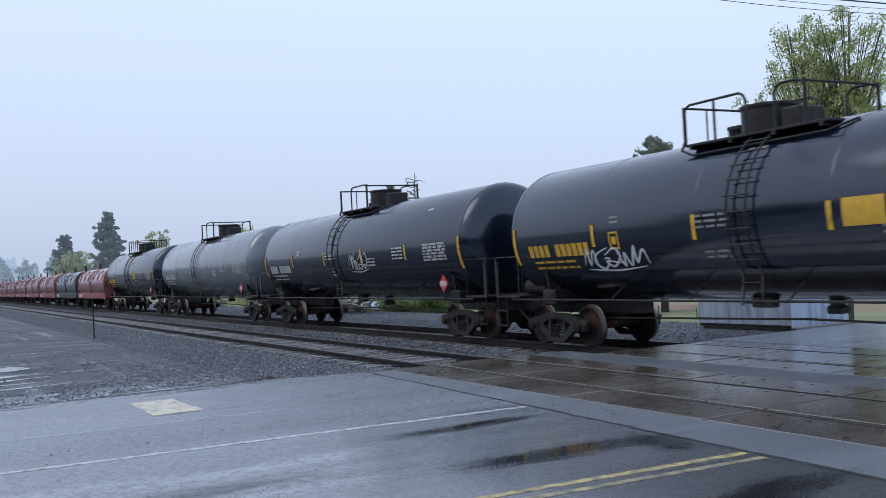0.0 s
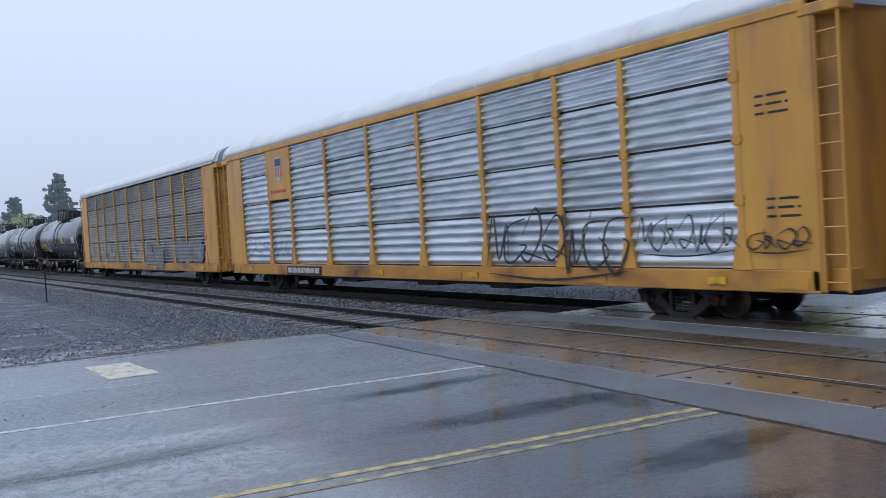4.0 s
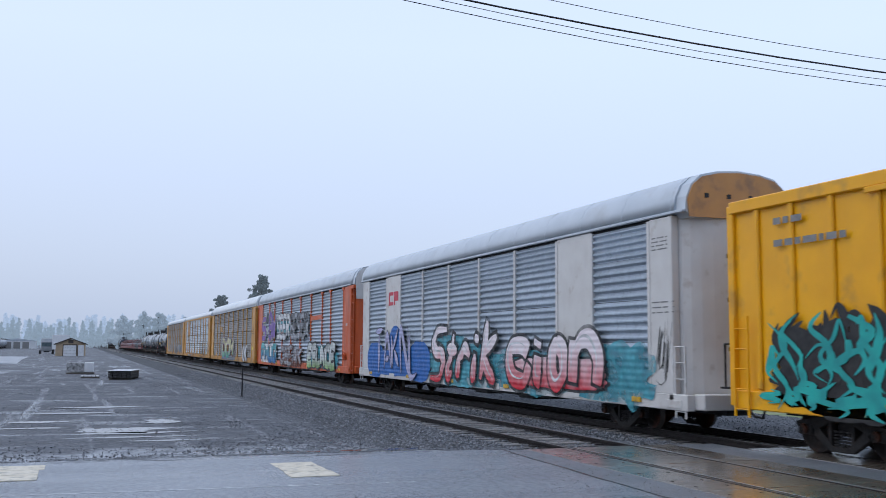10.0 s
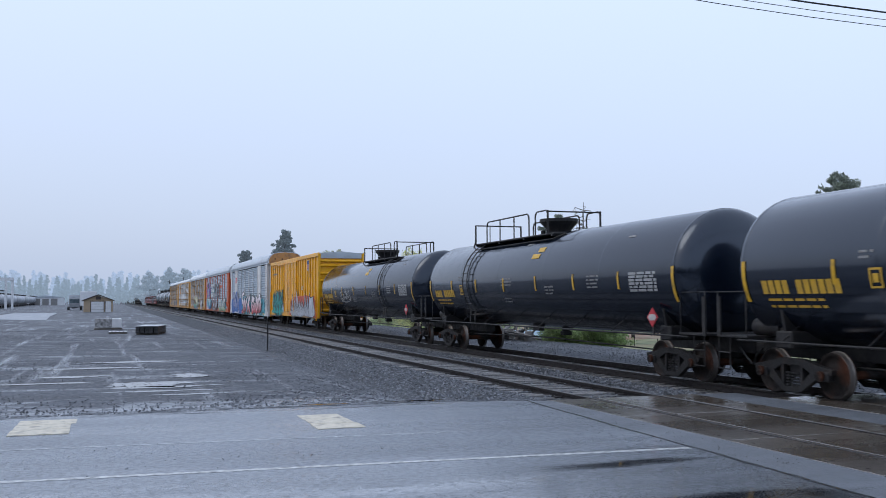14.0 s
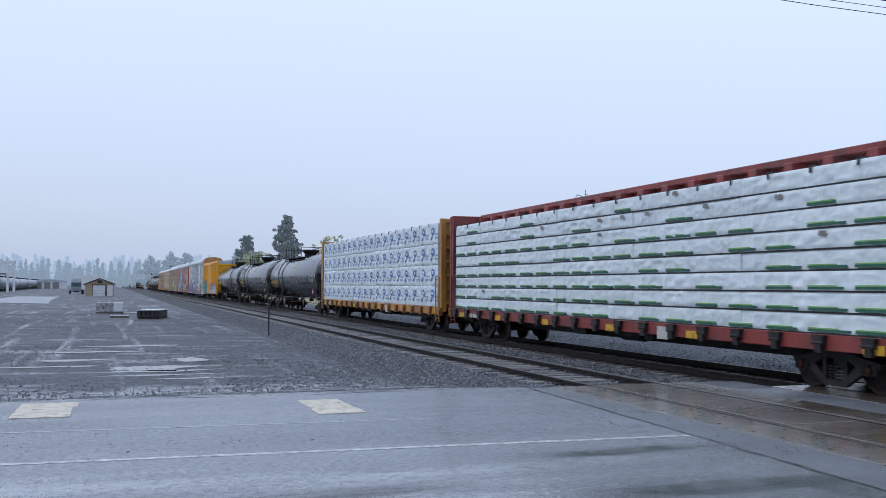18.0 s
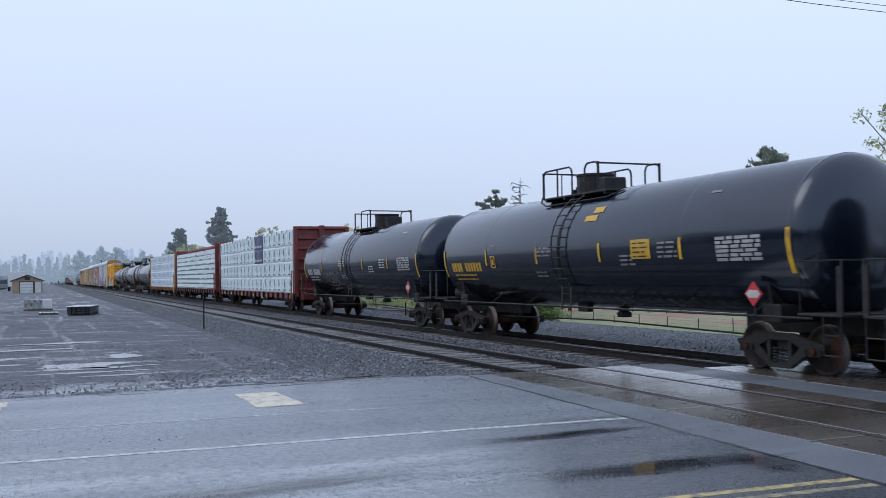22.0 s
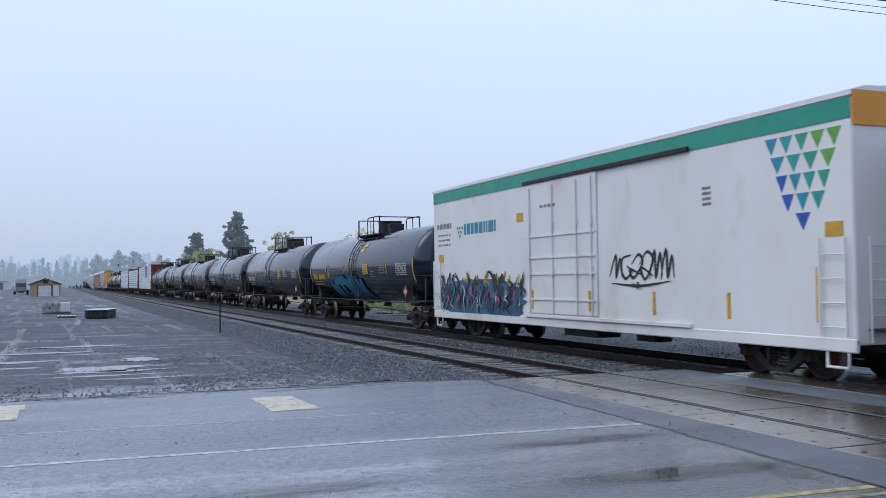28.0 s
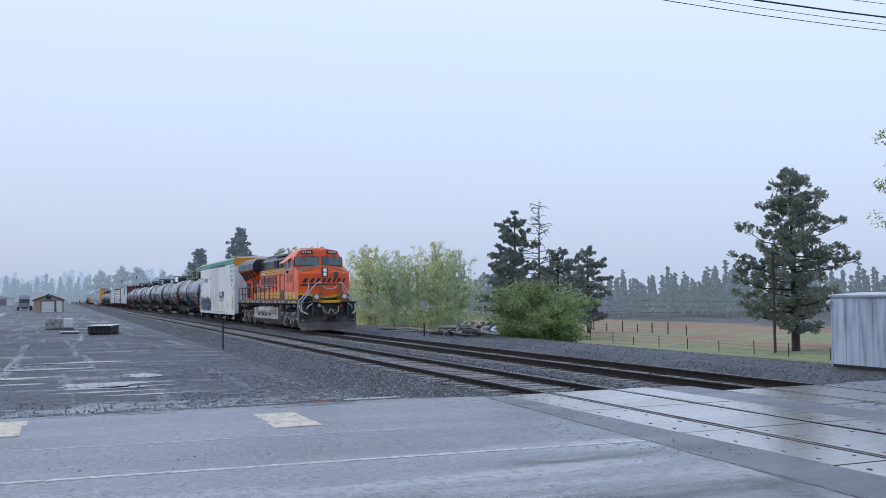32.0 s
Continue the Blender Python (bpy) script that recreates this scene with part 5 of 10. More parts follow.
def tag(car, body, x0, x1, z0, z1, fill, line=None, back=None, y=-1.53, w=0.2, edge=0.05, slant=0.1, wild=0.12, seed=1, rim=None, shine=None, taper=0.45, wrap=None):
    """A sprayed word: strokes of paint with an outline, one just proud of the other, letter by letter."""
    rnd = random.Random(seed)
    if back:
        part("graffiti_cloud", blot(x0 - 0.3, x1 + 0.3, z0, z1, y + 0.008, seed, rough=0.18), back, car, "sprayed paint cloud")
    full = z1 - z0
    wide = [{"i": 0.55, "I": 0.55, "t": 0.85, "r": 0.85}.get(ch, 1.0) for ch in body]
    unit = (x1 - x0) / sum(wide)
    for k, ch in enumerate(body):
        fills, lines, rims, shines = Geo(), Geo(), Geo(), Geo()
        left, cell = x0 + unit * sum(wide[:k]), unit * wide[k]
        H = full * {"t": 0.88, "r": 0.7, "i": 0.74, "k": 1.02, "c": 0.92, "o": 0.9}.get(ch, 1.0)
        base, top = rnd.uniform(-0.07, 0.07) * H * wild * 5, rnd.uniform(-0.08, 0.1) * H * wild * 5
        for si, stroke in enumerate((GLYPHS.get(ch) or GLYPHS[ch.upper()]).split("|")):
            pts = []
            for q in stroke.split():
                u, t = int(q[0]) / 4, int(q[1]) / 6
                u += rnd.uniform(-1, 1) * wild * 0.5
                t += rnd.uniform(-1, 1) * wild * 0.4
                pts.append((left + cell * (0.1 + 0.8 * u) + slant * H * (t - 0.5), z0 + base + (H + top - base) * t))
            path = smooth_path(pts)
            yy = -0.0011 * si - 0.007 * k
            if wrap:
                yy -= 0.004
            base_y = 0.0 if wrap else y
            ribbon(fills, path, w, base_y - 0.0085 + yy, 0, taper, wrap=wrap)
            if line:
                ribbon(lines, path, w, base_y - 0.004 - 0.007 * k, edge, taper, wrap=wrap)
            if rim:
                ribbon(rims, path, w, base_y + yy * 0.3, edge * 2.1, taper, wrap=wrap)
            if shine:
                ribbon(shines, [(px - w * 0.16, pz + w * 0.12) for px, pz in path[1:-1]], w * 0.16, base_y - 0.0125 + yy, 0, 0.1, wrap=wrap)
        letter = part("graffiti_letter_fill", fills, fill, car, "sprayed graffiti letter")
        for nm, gg, mat in (("letter_edge", lines, line), ("letter_rim", rims, rim), ("letter_shine", shines, shine)):
            if mat:
                part(nm, gg, mat, letter)


def swirl(car, x0, x1, z0, z1, mat, n, seed, y, w, lean=0.3, label="sprayed graffiti stroke", name="graffiti_stroke"):
    """Many curling tapered strokes, mostly upright."""
    rnd = random.Random(seed)
    g = Geo()
    for k in range(n):
        x = x0 + (x1 - x0) * (k + rnd.uniform(0, 1)) / n
        za = z0 + (z1 - z0) * rnd.uniform(0, 0.45)
        zb = za + (z1 - za) * rnd.uniform(0.45, 1.0)
        pts = [(x + rnd.uniform(-1, 1) * lean * 0.6, za + (zb - za) * i / 4) for i in range(5)]
        if rnd.random() < 0.5:
            pts.append((pts[-1][0] + rnd.uniform(-0.4, 0.4), pts[-1][1] - rnd.uniform(0.1, 0.4)))
        ribbon(g, smooth_path(pts), w * rnd.uniform(0.5, 1.3), y - 0.0004 * k, 0, 0.1, rnd.uniform(0, 3))
    tagged(part(name, g, mat, car, label), kind="stuff")


def scribble(car, x0, x1, z0, z1, mat, n, seed, y=-1.535, r=0.02, name="graffiti_scrawl", wrap=None):
    """A quick sprayed signature: zigzags and loops in one thin line."""
    rnd = random.Random(seed)
    g = Geo()
    h = z1 - z0
    for k in range(n):
        x = x0 + (x1 - x0) * k / n
        c = (x1 - x0) / n
        kind = (k + rnd.randrange(2)) % 5
        shape = (((0, 0.1), (0.25, 0.95), (0.45, 0.2), (0.75, 0.9), (1.0, 0.15)), ((0.9, 0.9), (0.2, 0.7), (0.05, 0.3), (0.5, 0.05), (0.95, 0.35), (0.6, 0.55)), ((0.1, 1.0), (0.2, 0.1), (0.6, 0.5), (0.15, 0.55), (0.9, 0.0)), ((0.0, 0.6), (0.5, 1.0), (0.9, 0.6), (0.4, 0.1), (0.05, 0.4), (1.1, 0.2)), ((0.0, 0.95), (0.35, 0.0), (0.5, 0.7), (0.7, 0.05), (1.1, 1.0)))[kind]
        pts = [(x + c * (1.25 * u - 0.1 + rnd.uniform(-0.12, 0.12)) + 0.15 * h * t, z0 + h * (t + rnd.uniform(-0.1, 0.1))) for u, t in shape]
        ribbon(g, smooth_path(pts), r * 2.2, 0.0 if wrap else y - 0.001 * (k % 3), 0, 0.35, 0.6, wrap)
    if n > 2:
        pts = [(x0, z0 - 0.05 * h), (x0 + (x1 - x0) * 0.5, z0 - 0.14 * h), (x1, z0 + 0.02 * h)]
        ribbon(g, smooth_path(pts), r * 1.8, -0.004 if wrap else y - 0.005, 0, 0.2, 0.6, wrap)
    part(name, g, mat, car, "sprayed graffiti scrawl")


def on_slats(m, clear=0.0):
    """Paint that shows the ridges of the sheet below it; clear lets the sheet show through thin spray."""
    n, l = m.node_tree.nodes, m.node_tree.links
    b = n["Principled BSDF"]
    co = n.new("ShaderNodeTexCoord")
    wv = n.new("ShaderNodeTexWave")
    wv.bands_direction = "Z"
    wv.inputs["Scale"].default_value, wv.inputs["Distortion"].default_value = 1.96, 0.0
    l.new(co.outputs["Object"], wv.inputs["Vector"])
    bp = n.new("ShaderNodeBump")
    bp.inputs["Strength"].default_value, bp.inputs["Distance"].default_value = 0.3, 0.03
    l.new(wv.outputs["Fac"], bp.inputs["Height"])
    l.new(bp.outputs[0], b.inputs["Normal"])
    if clear:
        ns = n.new("ShaderNodeTexNoise")
        ns.inputs["Scale"].default_value, ns.inputs["Detail"].default_value = 1.6, 6
        l.new(co.outputs["Object"], ns.inputs["Vector"])
        mr = n.new("ShaderNodeMapRange")
        mr.inputs["From Min"].default_value, mr.inputs["From Max"].default_value = 0.32, 0.62
        mr.inputs["To Min"].default_value, mr.inputs["To Max"].default_value = clear, 1.0
        l.new(ns.outputs[0], mr.inputs["Value"])
        l.new(mr.outputs[0], b.inputs["Alpha"])
    return m


SLAT_BLACK = on_slats(surface("black_spray_on_slats", (0.012, 0.012, 0.014), (0.04, 0.04, 0.045), 4, (0.45, 0.6)), 0.55)
SLAT_WHITE = on_slats(surface("white_spray_on_slats", (0.74, 0.77, 0.8), (0.58, 0.61, 0.64), 3, (0.45, 0.6)), 0.6)
SLAT_BLUE = on_slats(surface("blue_spray_on_slats", (0.012, 0.13, 0.45), (0.01, 0.1, 0.36), 3, (0.4, 0.6)))
SLAT_LILAC = on_slats(surface("lilac_spray_on_slats", (0.42, 0.42, 0.62), (0.3, 0.32, 0.5), 3, (0.4, 0.6)))
SLAT_CYAN = on_slats(surface("cyan_spray_on_slats", (0.07, 0.38, 0.46), (0.05, 0.27, 0.36), 2, (0.4, 0.6)), 0.15)
SLAT_PURPLE = on_slats(surface("purple_spray_on_slats", (0.2, 0.11, 0.42), (0.15, 0.08, 0.32), 3, (0.4, 0.6)), 0.75)
SLAT_SKY = on_slats(two_tone("sky_blue_spray_on_slats", (0.02, 0.15, 0.4), (0.12, 0.45, 0.47), 0.9, 2.0), 0.5)
FADED_SLAT = on_slats(surface("faded_pale_spray", (0.21, 0.205, 0.205), (0.13, 0.127, 0.124), 3.5, (0.45, 0.6), dirt=(0.09, 0.085, 0.08), dirt_scale=3.0, dirt_amount=0.5))
FADED_SKY = on_slats(surface("faded_sky_spray", (0.16, 0.19, 0.235), (0.13, 0.145, 0.165), 3.0, (0.45, 0.6), dirt=(0.1, 0.1, 0.1), dirt_scale=2.5, dirt_amount=0.5))
SLAT_PINK = on_slats(two_tone("red_to_pink_spray_on_slats", (0.55, 0.012, 0.03), (0.76, 0.7, 0.74), 0.75, 2.0))
SLAT_GREEN = on_slats(two_tone("green_to_white_spray_on_slats", (0.2, 0.42, 0.05), (0.55, 0.6, 0.6), 0.6, 1.3), 0.6)
SLAT_LIME = on_slats(two_tone("teal_to_yellow_spray_on_slats", (0.04, 0.36, 0.27), (0.6, 0.57, 0.33), 0.95, 1.75), 0.5)
SLAT_SILVER = on_slats(surface("silver_spray_on_slats", (0.42, 0.44, 0.48), (0.3, 0.32, 0.35), 2.5, (0.35, 0.5), metal=0.3), 0.15)
FADED_SPRAY = on_slats(surface("faded_spray_on_slats", (0.4, 0.42, 0.46), (0.25, 0.26, 0.28), 3, (0.45, 0.6)), 0.1)
SLAT_BROWN = on_slats(surface("brown_spray_on_slats", (0.16, 0.05, 0.03), (0.1, 0.04, 0.03), 3, (0.4, 0.6)), 0.4)


def build_carriers():
    a1 = car_carrier("car_carrier", "yellow framed car carrier with dull brown grey slatted sides", YELLOW_CAR, ZINC_DULL, top_rail=ROOF, waves=8, rise=0.68, roof_mat=ROOF_PALE)
    for i, (x, w) in enumerate(((-7.6, 1.9), (1.9, 2.6), (5.3, 2.0), (9.6, 2.0))):
        scribble(a1, x, x + w, 1.0, 1.9, FADED_SPRAY, 5, i + 3, r=0.03)
    for k, (xa, xb, za, zb) in enumerate(((1.9, 3.3, 0.6, 1.9), (3.1, 5.4, 0.6, 1.75))):
        part("graffiti_cloud", blot(xa, xb, za, zb, -1.5185 - 0.0015 * k, 110 + k, rough=0.25, power=2.4), FADED_SLAT, a1, "faded pale sprayed bubble")
    for k, (xa, xb, za, zb) in enumerate(((7.4, 9.3, 0.95, 2.0), (9.0, 11.6, 0.95, 1.95))):
        part("graffiti_cloud", blot(xa, xb, za, zb, -1.5185 - 0.0015 * k, 120 + k, rough=0.3, power=3.0), FADED_SKY, a1, "faded pale blue sprayed patch")
    tag(a1, "BIHU", -6.5, -3.6, 1.0, 1.85, SLAT_SILVER, None, None, seed=9, w=0.17, wild=0.08, slant=0.02, taper=0.8)
    a2 = car_carrier("car_carrier", "yellow framed car carrier with bright silver slatted sides", YELLOW_CAR, ZINC_BRIGHT, board=1, rise=0.7, roof_mat=ROOF_PALE)
    part("emblem_board", Geo().box(-9.13, -7.27, -1.49, -1.42, 3.16, 4.93, 0.01), YELLOW_CAR, a2)
    shield_logo(a2, -8.15, 4.0, 0.62, 0.62, -1.5)
    part("stencil_bar", bars(Geo(), -8.95, 3.4, -1.495, 1.5, 1, 0.1, 0.14, 4), DECAL_RED, a2)
    mk = part("mark_plate", Geo().box(-7.8, -5.0, -1.53, -1.5, 0.6, 0.88), DECAL_BLACK, a2)
    part("marking_bar", bars(Geo(), -7.7, 0.66, -1.535, 2.6, 1, 0.17, 0.2, 6), DECAL_WHITE, mk)
    scribble(a2, 4.5, 9.2, 0.85, 2.1, SPRAY_BLACK, 7, 21, r=0.035)
    scribble(a2, 9.5, 11.9, 1.25, 1.9, SPRAY_BLACK, 7, 22)
    scribble(a2, 12.1, 13.3, 1.25, 1.6, SPRAY_BLACK, 4, 23)
    scribble(a2, -11.6, -7.4, 1.3, 2.0, SPRAY_BLUE, 5, 24, r=0.014)
    for x0, z0 in ((12.35, 3.4), (12.5, 1.75)):
        part("stencil_bar", bars(Geo(), x0, z0 + 0.3, -1.495, 0.65, 3, 0.04, 0.14, 8), DECAL_BLACK, a2)
    a3 = car_carrier("car_carrier", "yellow framed car carrier with grey slats and graffiti", YELLOW_CAR, ZINC_DULL, top_rail=ROOF, waves=6, caps=True, roof_mat=ROOF_PALE)
    part("graffiti_cloud", blot(-5.4, 3.6, 0.6, 1.0, -1.523, 87, rough=0.3), FADED_SKY, a3, "dull blue sprayed cloud")
    tag(a3, "DOM", -4.75, 2.5, 1.1, 2.3, SLAT_LIME, SLAT_PURPLE, None, seed=5, w=0.62, edge=0.05, wild=0.06, taper=0.9)
    tag(a3, "VOAC", 7.4, 10.3, 0.8, 1.85, SLAT_WHITE, DECAL_GREY, None, seed=7, w=0.26, edge=0.03, wild=0.14, slant=0.2)
    scribble(a3, -9.5, -6.5, 1.1, 2.0, SPRAY_WHITE, 4, 31)
    part("emblem_board", Geo().box(-6.9, -5.6, -1.49, -1.42, 3.2, 3.7, 0.01), YELLOW_CAR, a3)
    part("stencil_bar", bars(Geo(), 12.2, 3.3, -1.495, 0.7, 4, 0.04, 0.14, 8), DECAL_BLACK, a3)
    part("warning_plate", Geo().box(12.3, 12.8, -1.505, -1.49, 1.6, 1.85), surface("yellow_plate", (0.75, 0.6, 0.02), None, 5, (0.4, 0.5)), a3)
    orng = car_carrier("car_carrier", "orange framed car carrier with silver slats covered in graffiti", ORANGE_CAR, ZINC_GREY, top_rail=ROOF, caps=True, posts=False)
    tag(orng, "S", -11.75, -10.1, 2.5, 3.85, SLAT_PURPLE, SLAT_LIME, None, seed=11, w=0.5, edge=0.05, wild=0.05, taper=0.7)
    for k, (xa, xb, za, zb) in enumerate(((-10.1, -9.2, 3.5, 4.3), (-10.2, -9.0, 2.75, 3.15))):
        part("graffiti_cloud", blot(xa, xb, za, zb, -1.523 - 0.001 * k, 80 + k, rough=0.2), SLAT_BLACK, orng, "black sprayed patch")
    swirl(orng, -10.1, -9.1, 2.4, 3.6, SLAT_WHITE, 6, 83, -1.53, 0.16, 0.4)
    tag(orng, "BW", -9.0, -6.4, 2.5, 4.05, SLAT_PURPLE, SLAT_LIME, None, seed=17, w=0.46, edge=0.05, wild=0.06, slant=0.06, taper=0.75)
    part("graffiti_cloud", blot(-6.4, -1.2, 2.85, 3.6, -1.522, 18, rough=0.3), SLAT_CYAN, orng, "sprayed cyan paint cloud")
    tag(orng, "SEER", -5.85, -1.5, 2.55, 3.85, SLAT_WHITE, SPRAY_BLACK, None, seed=12, w=0.36, edge=0.045, wild=0.03, slant=0.03, taper=0.9)
    tag(orng, "BESER", -1.25, 4.15, 2.55, 3.75, SLAT_SILVER, SPRAY_BLACK, None, seed=13, w=0.36, edge=0.05, wild=0.03, slant=0.0, taper=0.95)
    for k, (xa, xb) in enumerate(((-11.9, -10.45), (-10.35, -8.9), (-8.85, -7.3), (-7.25, -5.85))):
        part("graffiti_cloud", Geo().flat([(xa, 0.78), (xb, 0.74), (xb + 0.06, 2.08), (xa + 0.05, 2.06)], -1.524 - 0.0008 * k), SLAT_WHITE, orng, "pale sprayed block")
    tag(orng, "FHUG", -12.0, -5.8, 0.98, 1.88, SLAT_SKY, SLAT_BLACK, None, seed=14, w=0.44, edge=0.04, wild=0.015, slant=0.02, taper=1.0, y=-1.532)
    part("graffiti_cloud", blot(-4.2, 2.3, 0.62, 1.15, -1.5235, 86, rough=0.3), SLAT_BROWN, orng, "brown red sprayed cloud")
    tag(orng, "CSEAK", -4.5, 2.4, 0.85, 1.8, SLAT_SILVER, SLAT_BROWN, None, seed=15, w=0.34, edge=0.07, wild=0.12, slant=0.3, taper=0.4)
    part("graffiti_cloud", blot(3.9, 11.2, 0.66, 1.95, -1.522, 19, rough=0.2), SLAT_CYAN, orng, "sprayed cyan paint cloud")
    tag(orng, "ESLNCE", 3.95, 10.75, 0.95, 1.86, SLAT_GREEN, SPRAY_BLACK, None, seed=16, w=0.46, edge=0.085, wild=0.08, taper=0.95)
    part("emblem", Geo().flat([(4.4, 3.42), (7.1, 3.45), (7.1, 3.72), (4.4, 3.66)], -1.497), ORANGE_CAR, orng, "faded orange emblem bar")
    part("stencil_plate", Geo().box(12.55, 12.85, -1.5, -1.489, 2.98, 3.1), DECAL_WHITE, orng)
    part("wheel_brake", Geo().cyl((12.55, -1.62, 1.5), (12.55, -1.5, 1.5), 0.09, 10).tube([(12.55 + 0.22 * math.cos(q), -1.6, 1.5 + 0.22 * math.sin(q)) for q in [radians(30 * i) for i in range(13)]], 0.022, 6).box(12.35, 12.75, -1.56, -1.49, 1.25, 1.42, 0.02), ORANGE_CAR, orng, "hand brake wheel in orange paint")
    top_plate = [(-1.36, 4.3), (-1.4, 5.3), (-1.26, 5.62), (-1.0, 5.83), (-0.57, 5.93), (0, 5.97), (0.57, 5.93), (1.0, 5.83), (1.26, 5.62), (1.4, 5.3), (1.36, 4.3)]
    part("end_panel", Geo().prism(top_plate, 13.99, 14.02), CREAM_CAR, orng, "pale top of the end door")
    white = car_carrier("car_carrier", "off white car carrier with grey slats and large graffiti", CREAM_CAR, ZINC_GREY, wide=(1, 7), top_rail=ROOF, posts=False, flush_ends=True)
    sq = Geo()
    for x0 in (-8.85, -8.1):
        sq.flat([(x0, 3.72), (x0 + 0.66, 3.72), (x0 + 0.66, 3.87), (x0 + 0.2, 3.87), (x0 + 0.2, 4.15), (x0 + 0.66, 4.15), (x0 + 0.66, 4.3), (x0, 4.3)] if x0 < -8.5 else [(x0, 3.72), (x0 + 0.18, 3.72), (x0 + 0.18, 3.9), (x0 + 0.62, 3.9), (x0 + 0.62, 4.3), (x0, 4.3)], -1.48)
    part("emblem", sq, surface("crimson_paint", (0.6, 0.02, 0.05), None, 4, (0.4, 0.5)), white, "red angular emblem")
    for k, (cx, cz, rx, rz) in enumerate(((-10.7, 1.35, 1.25, 0.78), (-8.0, 1.25, 3.6, 0.55), (-7.75, 1.75, 0.95, 1.05), (-4.6, 1.35, 1.3, 0.8))):
        part("graffiti_cloud", blot(cx - rx, cx + rx, cz - rz, cz + rz, -1.515 - 0.0015 * k, 41 + k, rough=0.08, power=2.6), SLAT_BLUE, white, "sprayed blue paint cloud")
    for k, (xa, xb, za, zb) in enumerate(((-3.6, 3.8, 0.6, 2.05), (2.6, 11.6, 0.6, 1.9), (-2.5, 0.5, 1.7, 2.35), (9.4, 12.2, 0.62, 2.1))):
        part("graffiti_cloud", blot(xa, xb, za, zb, -1.518 - 0.0015 * k, 60 + k, rough=0.35), SLAT_CYAN, white, "sprayed cyan paint cloud")
    tag(white, "TAKNL", -10.6, -4.6, 0.95, 2.5, SLAT_LILAC, SLAT_BLACK, None, seed=43, w=0.3, edge=0.03, wild=0.26, slant=-0.05, taper=0.15, y=-1.528)
    tag(white, "Strik", -3.0, 3.1, 0.85, 2.6, SLAT_PINK, SLAT_BLACK, None, seed=44, w=0.5, edge=0.12, wild=0.09, slant=0.3, y=-1.535, shine=SLAT_WHITE, taper=0.35)
    part("graffiti_cloud", blot(4.1, 10.2, 0.72, 1.75, -1.5262, 71, rough=0.12), SLAT_BLACK, white, "dark outline of sprayed paint")
    part("graffiti_cloud", blot(4.25, 10.05, 0.8, 1.68, -1.5285, 71, rough=0.12), SLAT_PINK, white, "red sprayed paint cloud")
    tag(white, "cion", 4.0, 9.8, 1.02, 2.35, SLAT_PINK, SLAT_BLACK, None, seed=45, w=0.6, edge=0.1, wild=0.1, slant=0.05, y=-1.535, shine=SLAT_WHITE, taper=0.85)
    scribble(white, 12.2, 12.7, 1.3, 2.6, SPRAY_BLACK, 4, 46, y=-1.5, r=0.012)
    arch_top = [(-1.36, 4.9), (-1.4, 5.3), (-1.26, 5.62), (-1.0, 5.83), (-0.57, 5.93), (0, 5.97), (0.57, 5.93), (1.0, 5.83), (1.26, 5.62), (1.4, 5.3), (1.36, 4.9)]
    part("end_panel", Geo().prism(arch_top, 13.44, 13.47), TAN_END, white, "tan painted top of the end door")
    for y in (-0.9, -0.3, 0.3, 0.9):
        part("end_bolt", Geo().box(13.47, 13.49, y - 0.05, y + 0.05, 5.35, 5.45), STEEL, white)
    part("stencil_bar", bars(bars(Geo(), 12.1, 4.5, -1.495, 0.8, 4, 0.03, 0.09, 3), 12.1, 3.0, -1.495, 0.9, 3, 0.03, 0.12, 5), DECAL_GREY, white)
    return [a1, a2, a3, orng, white]


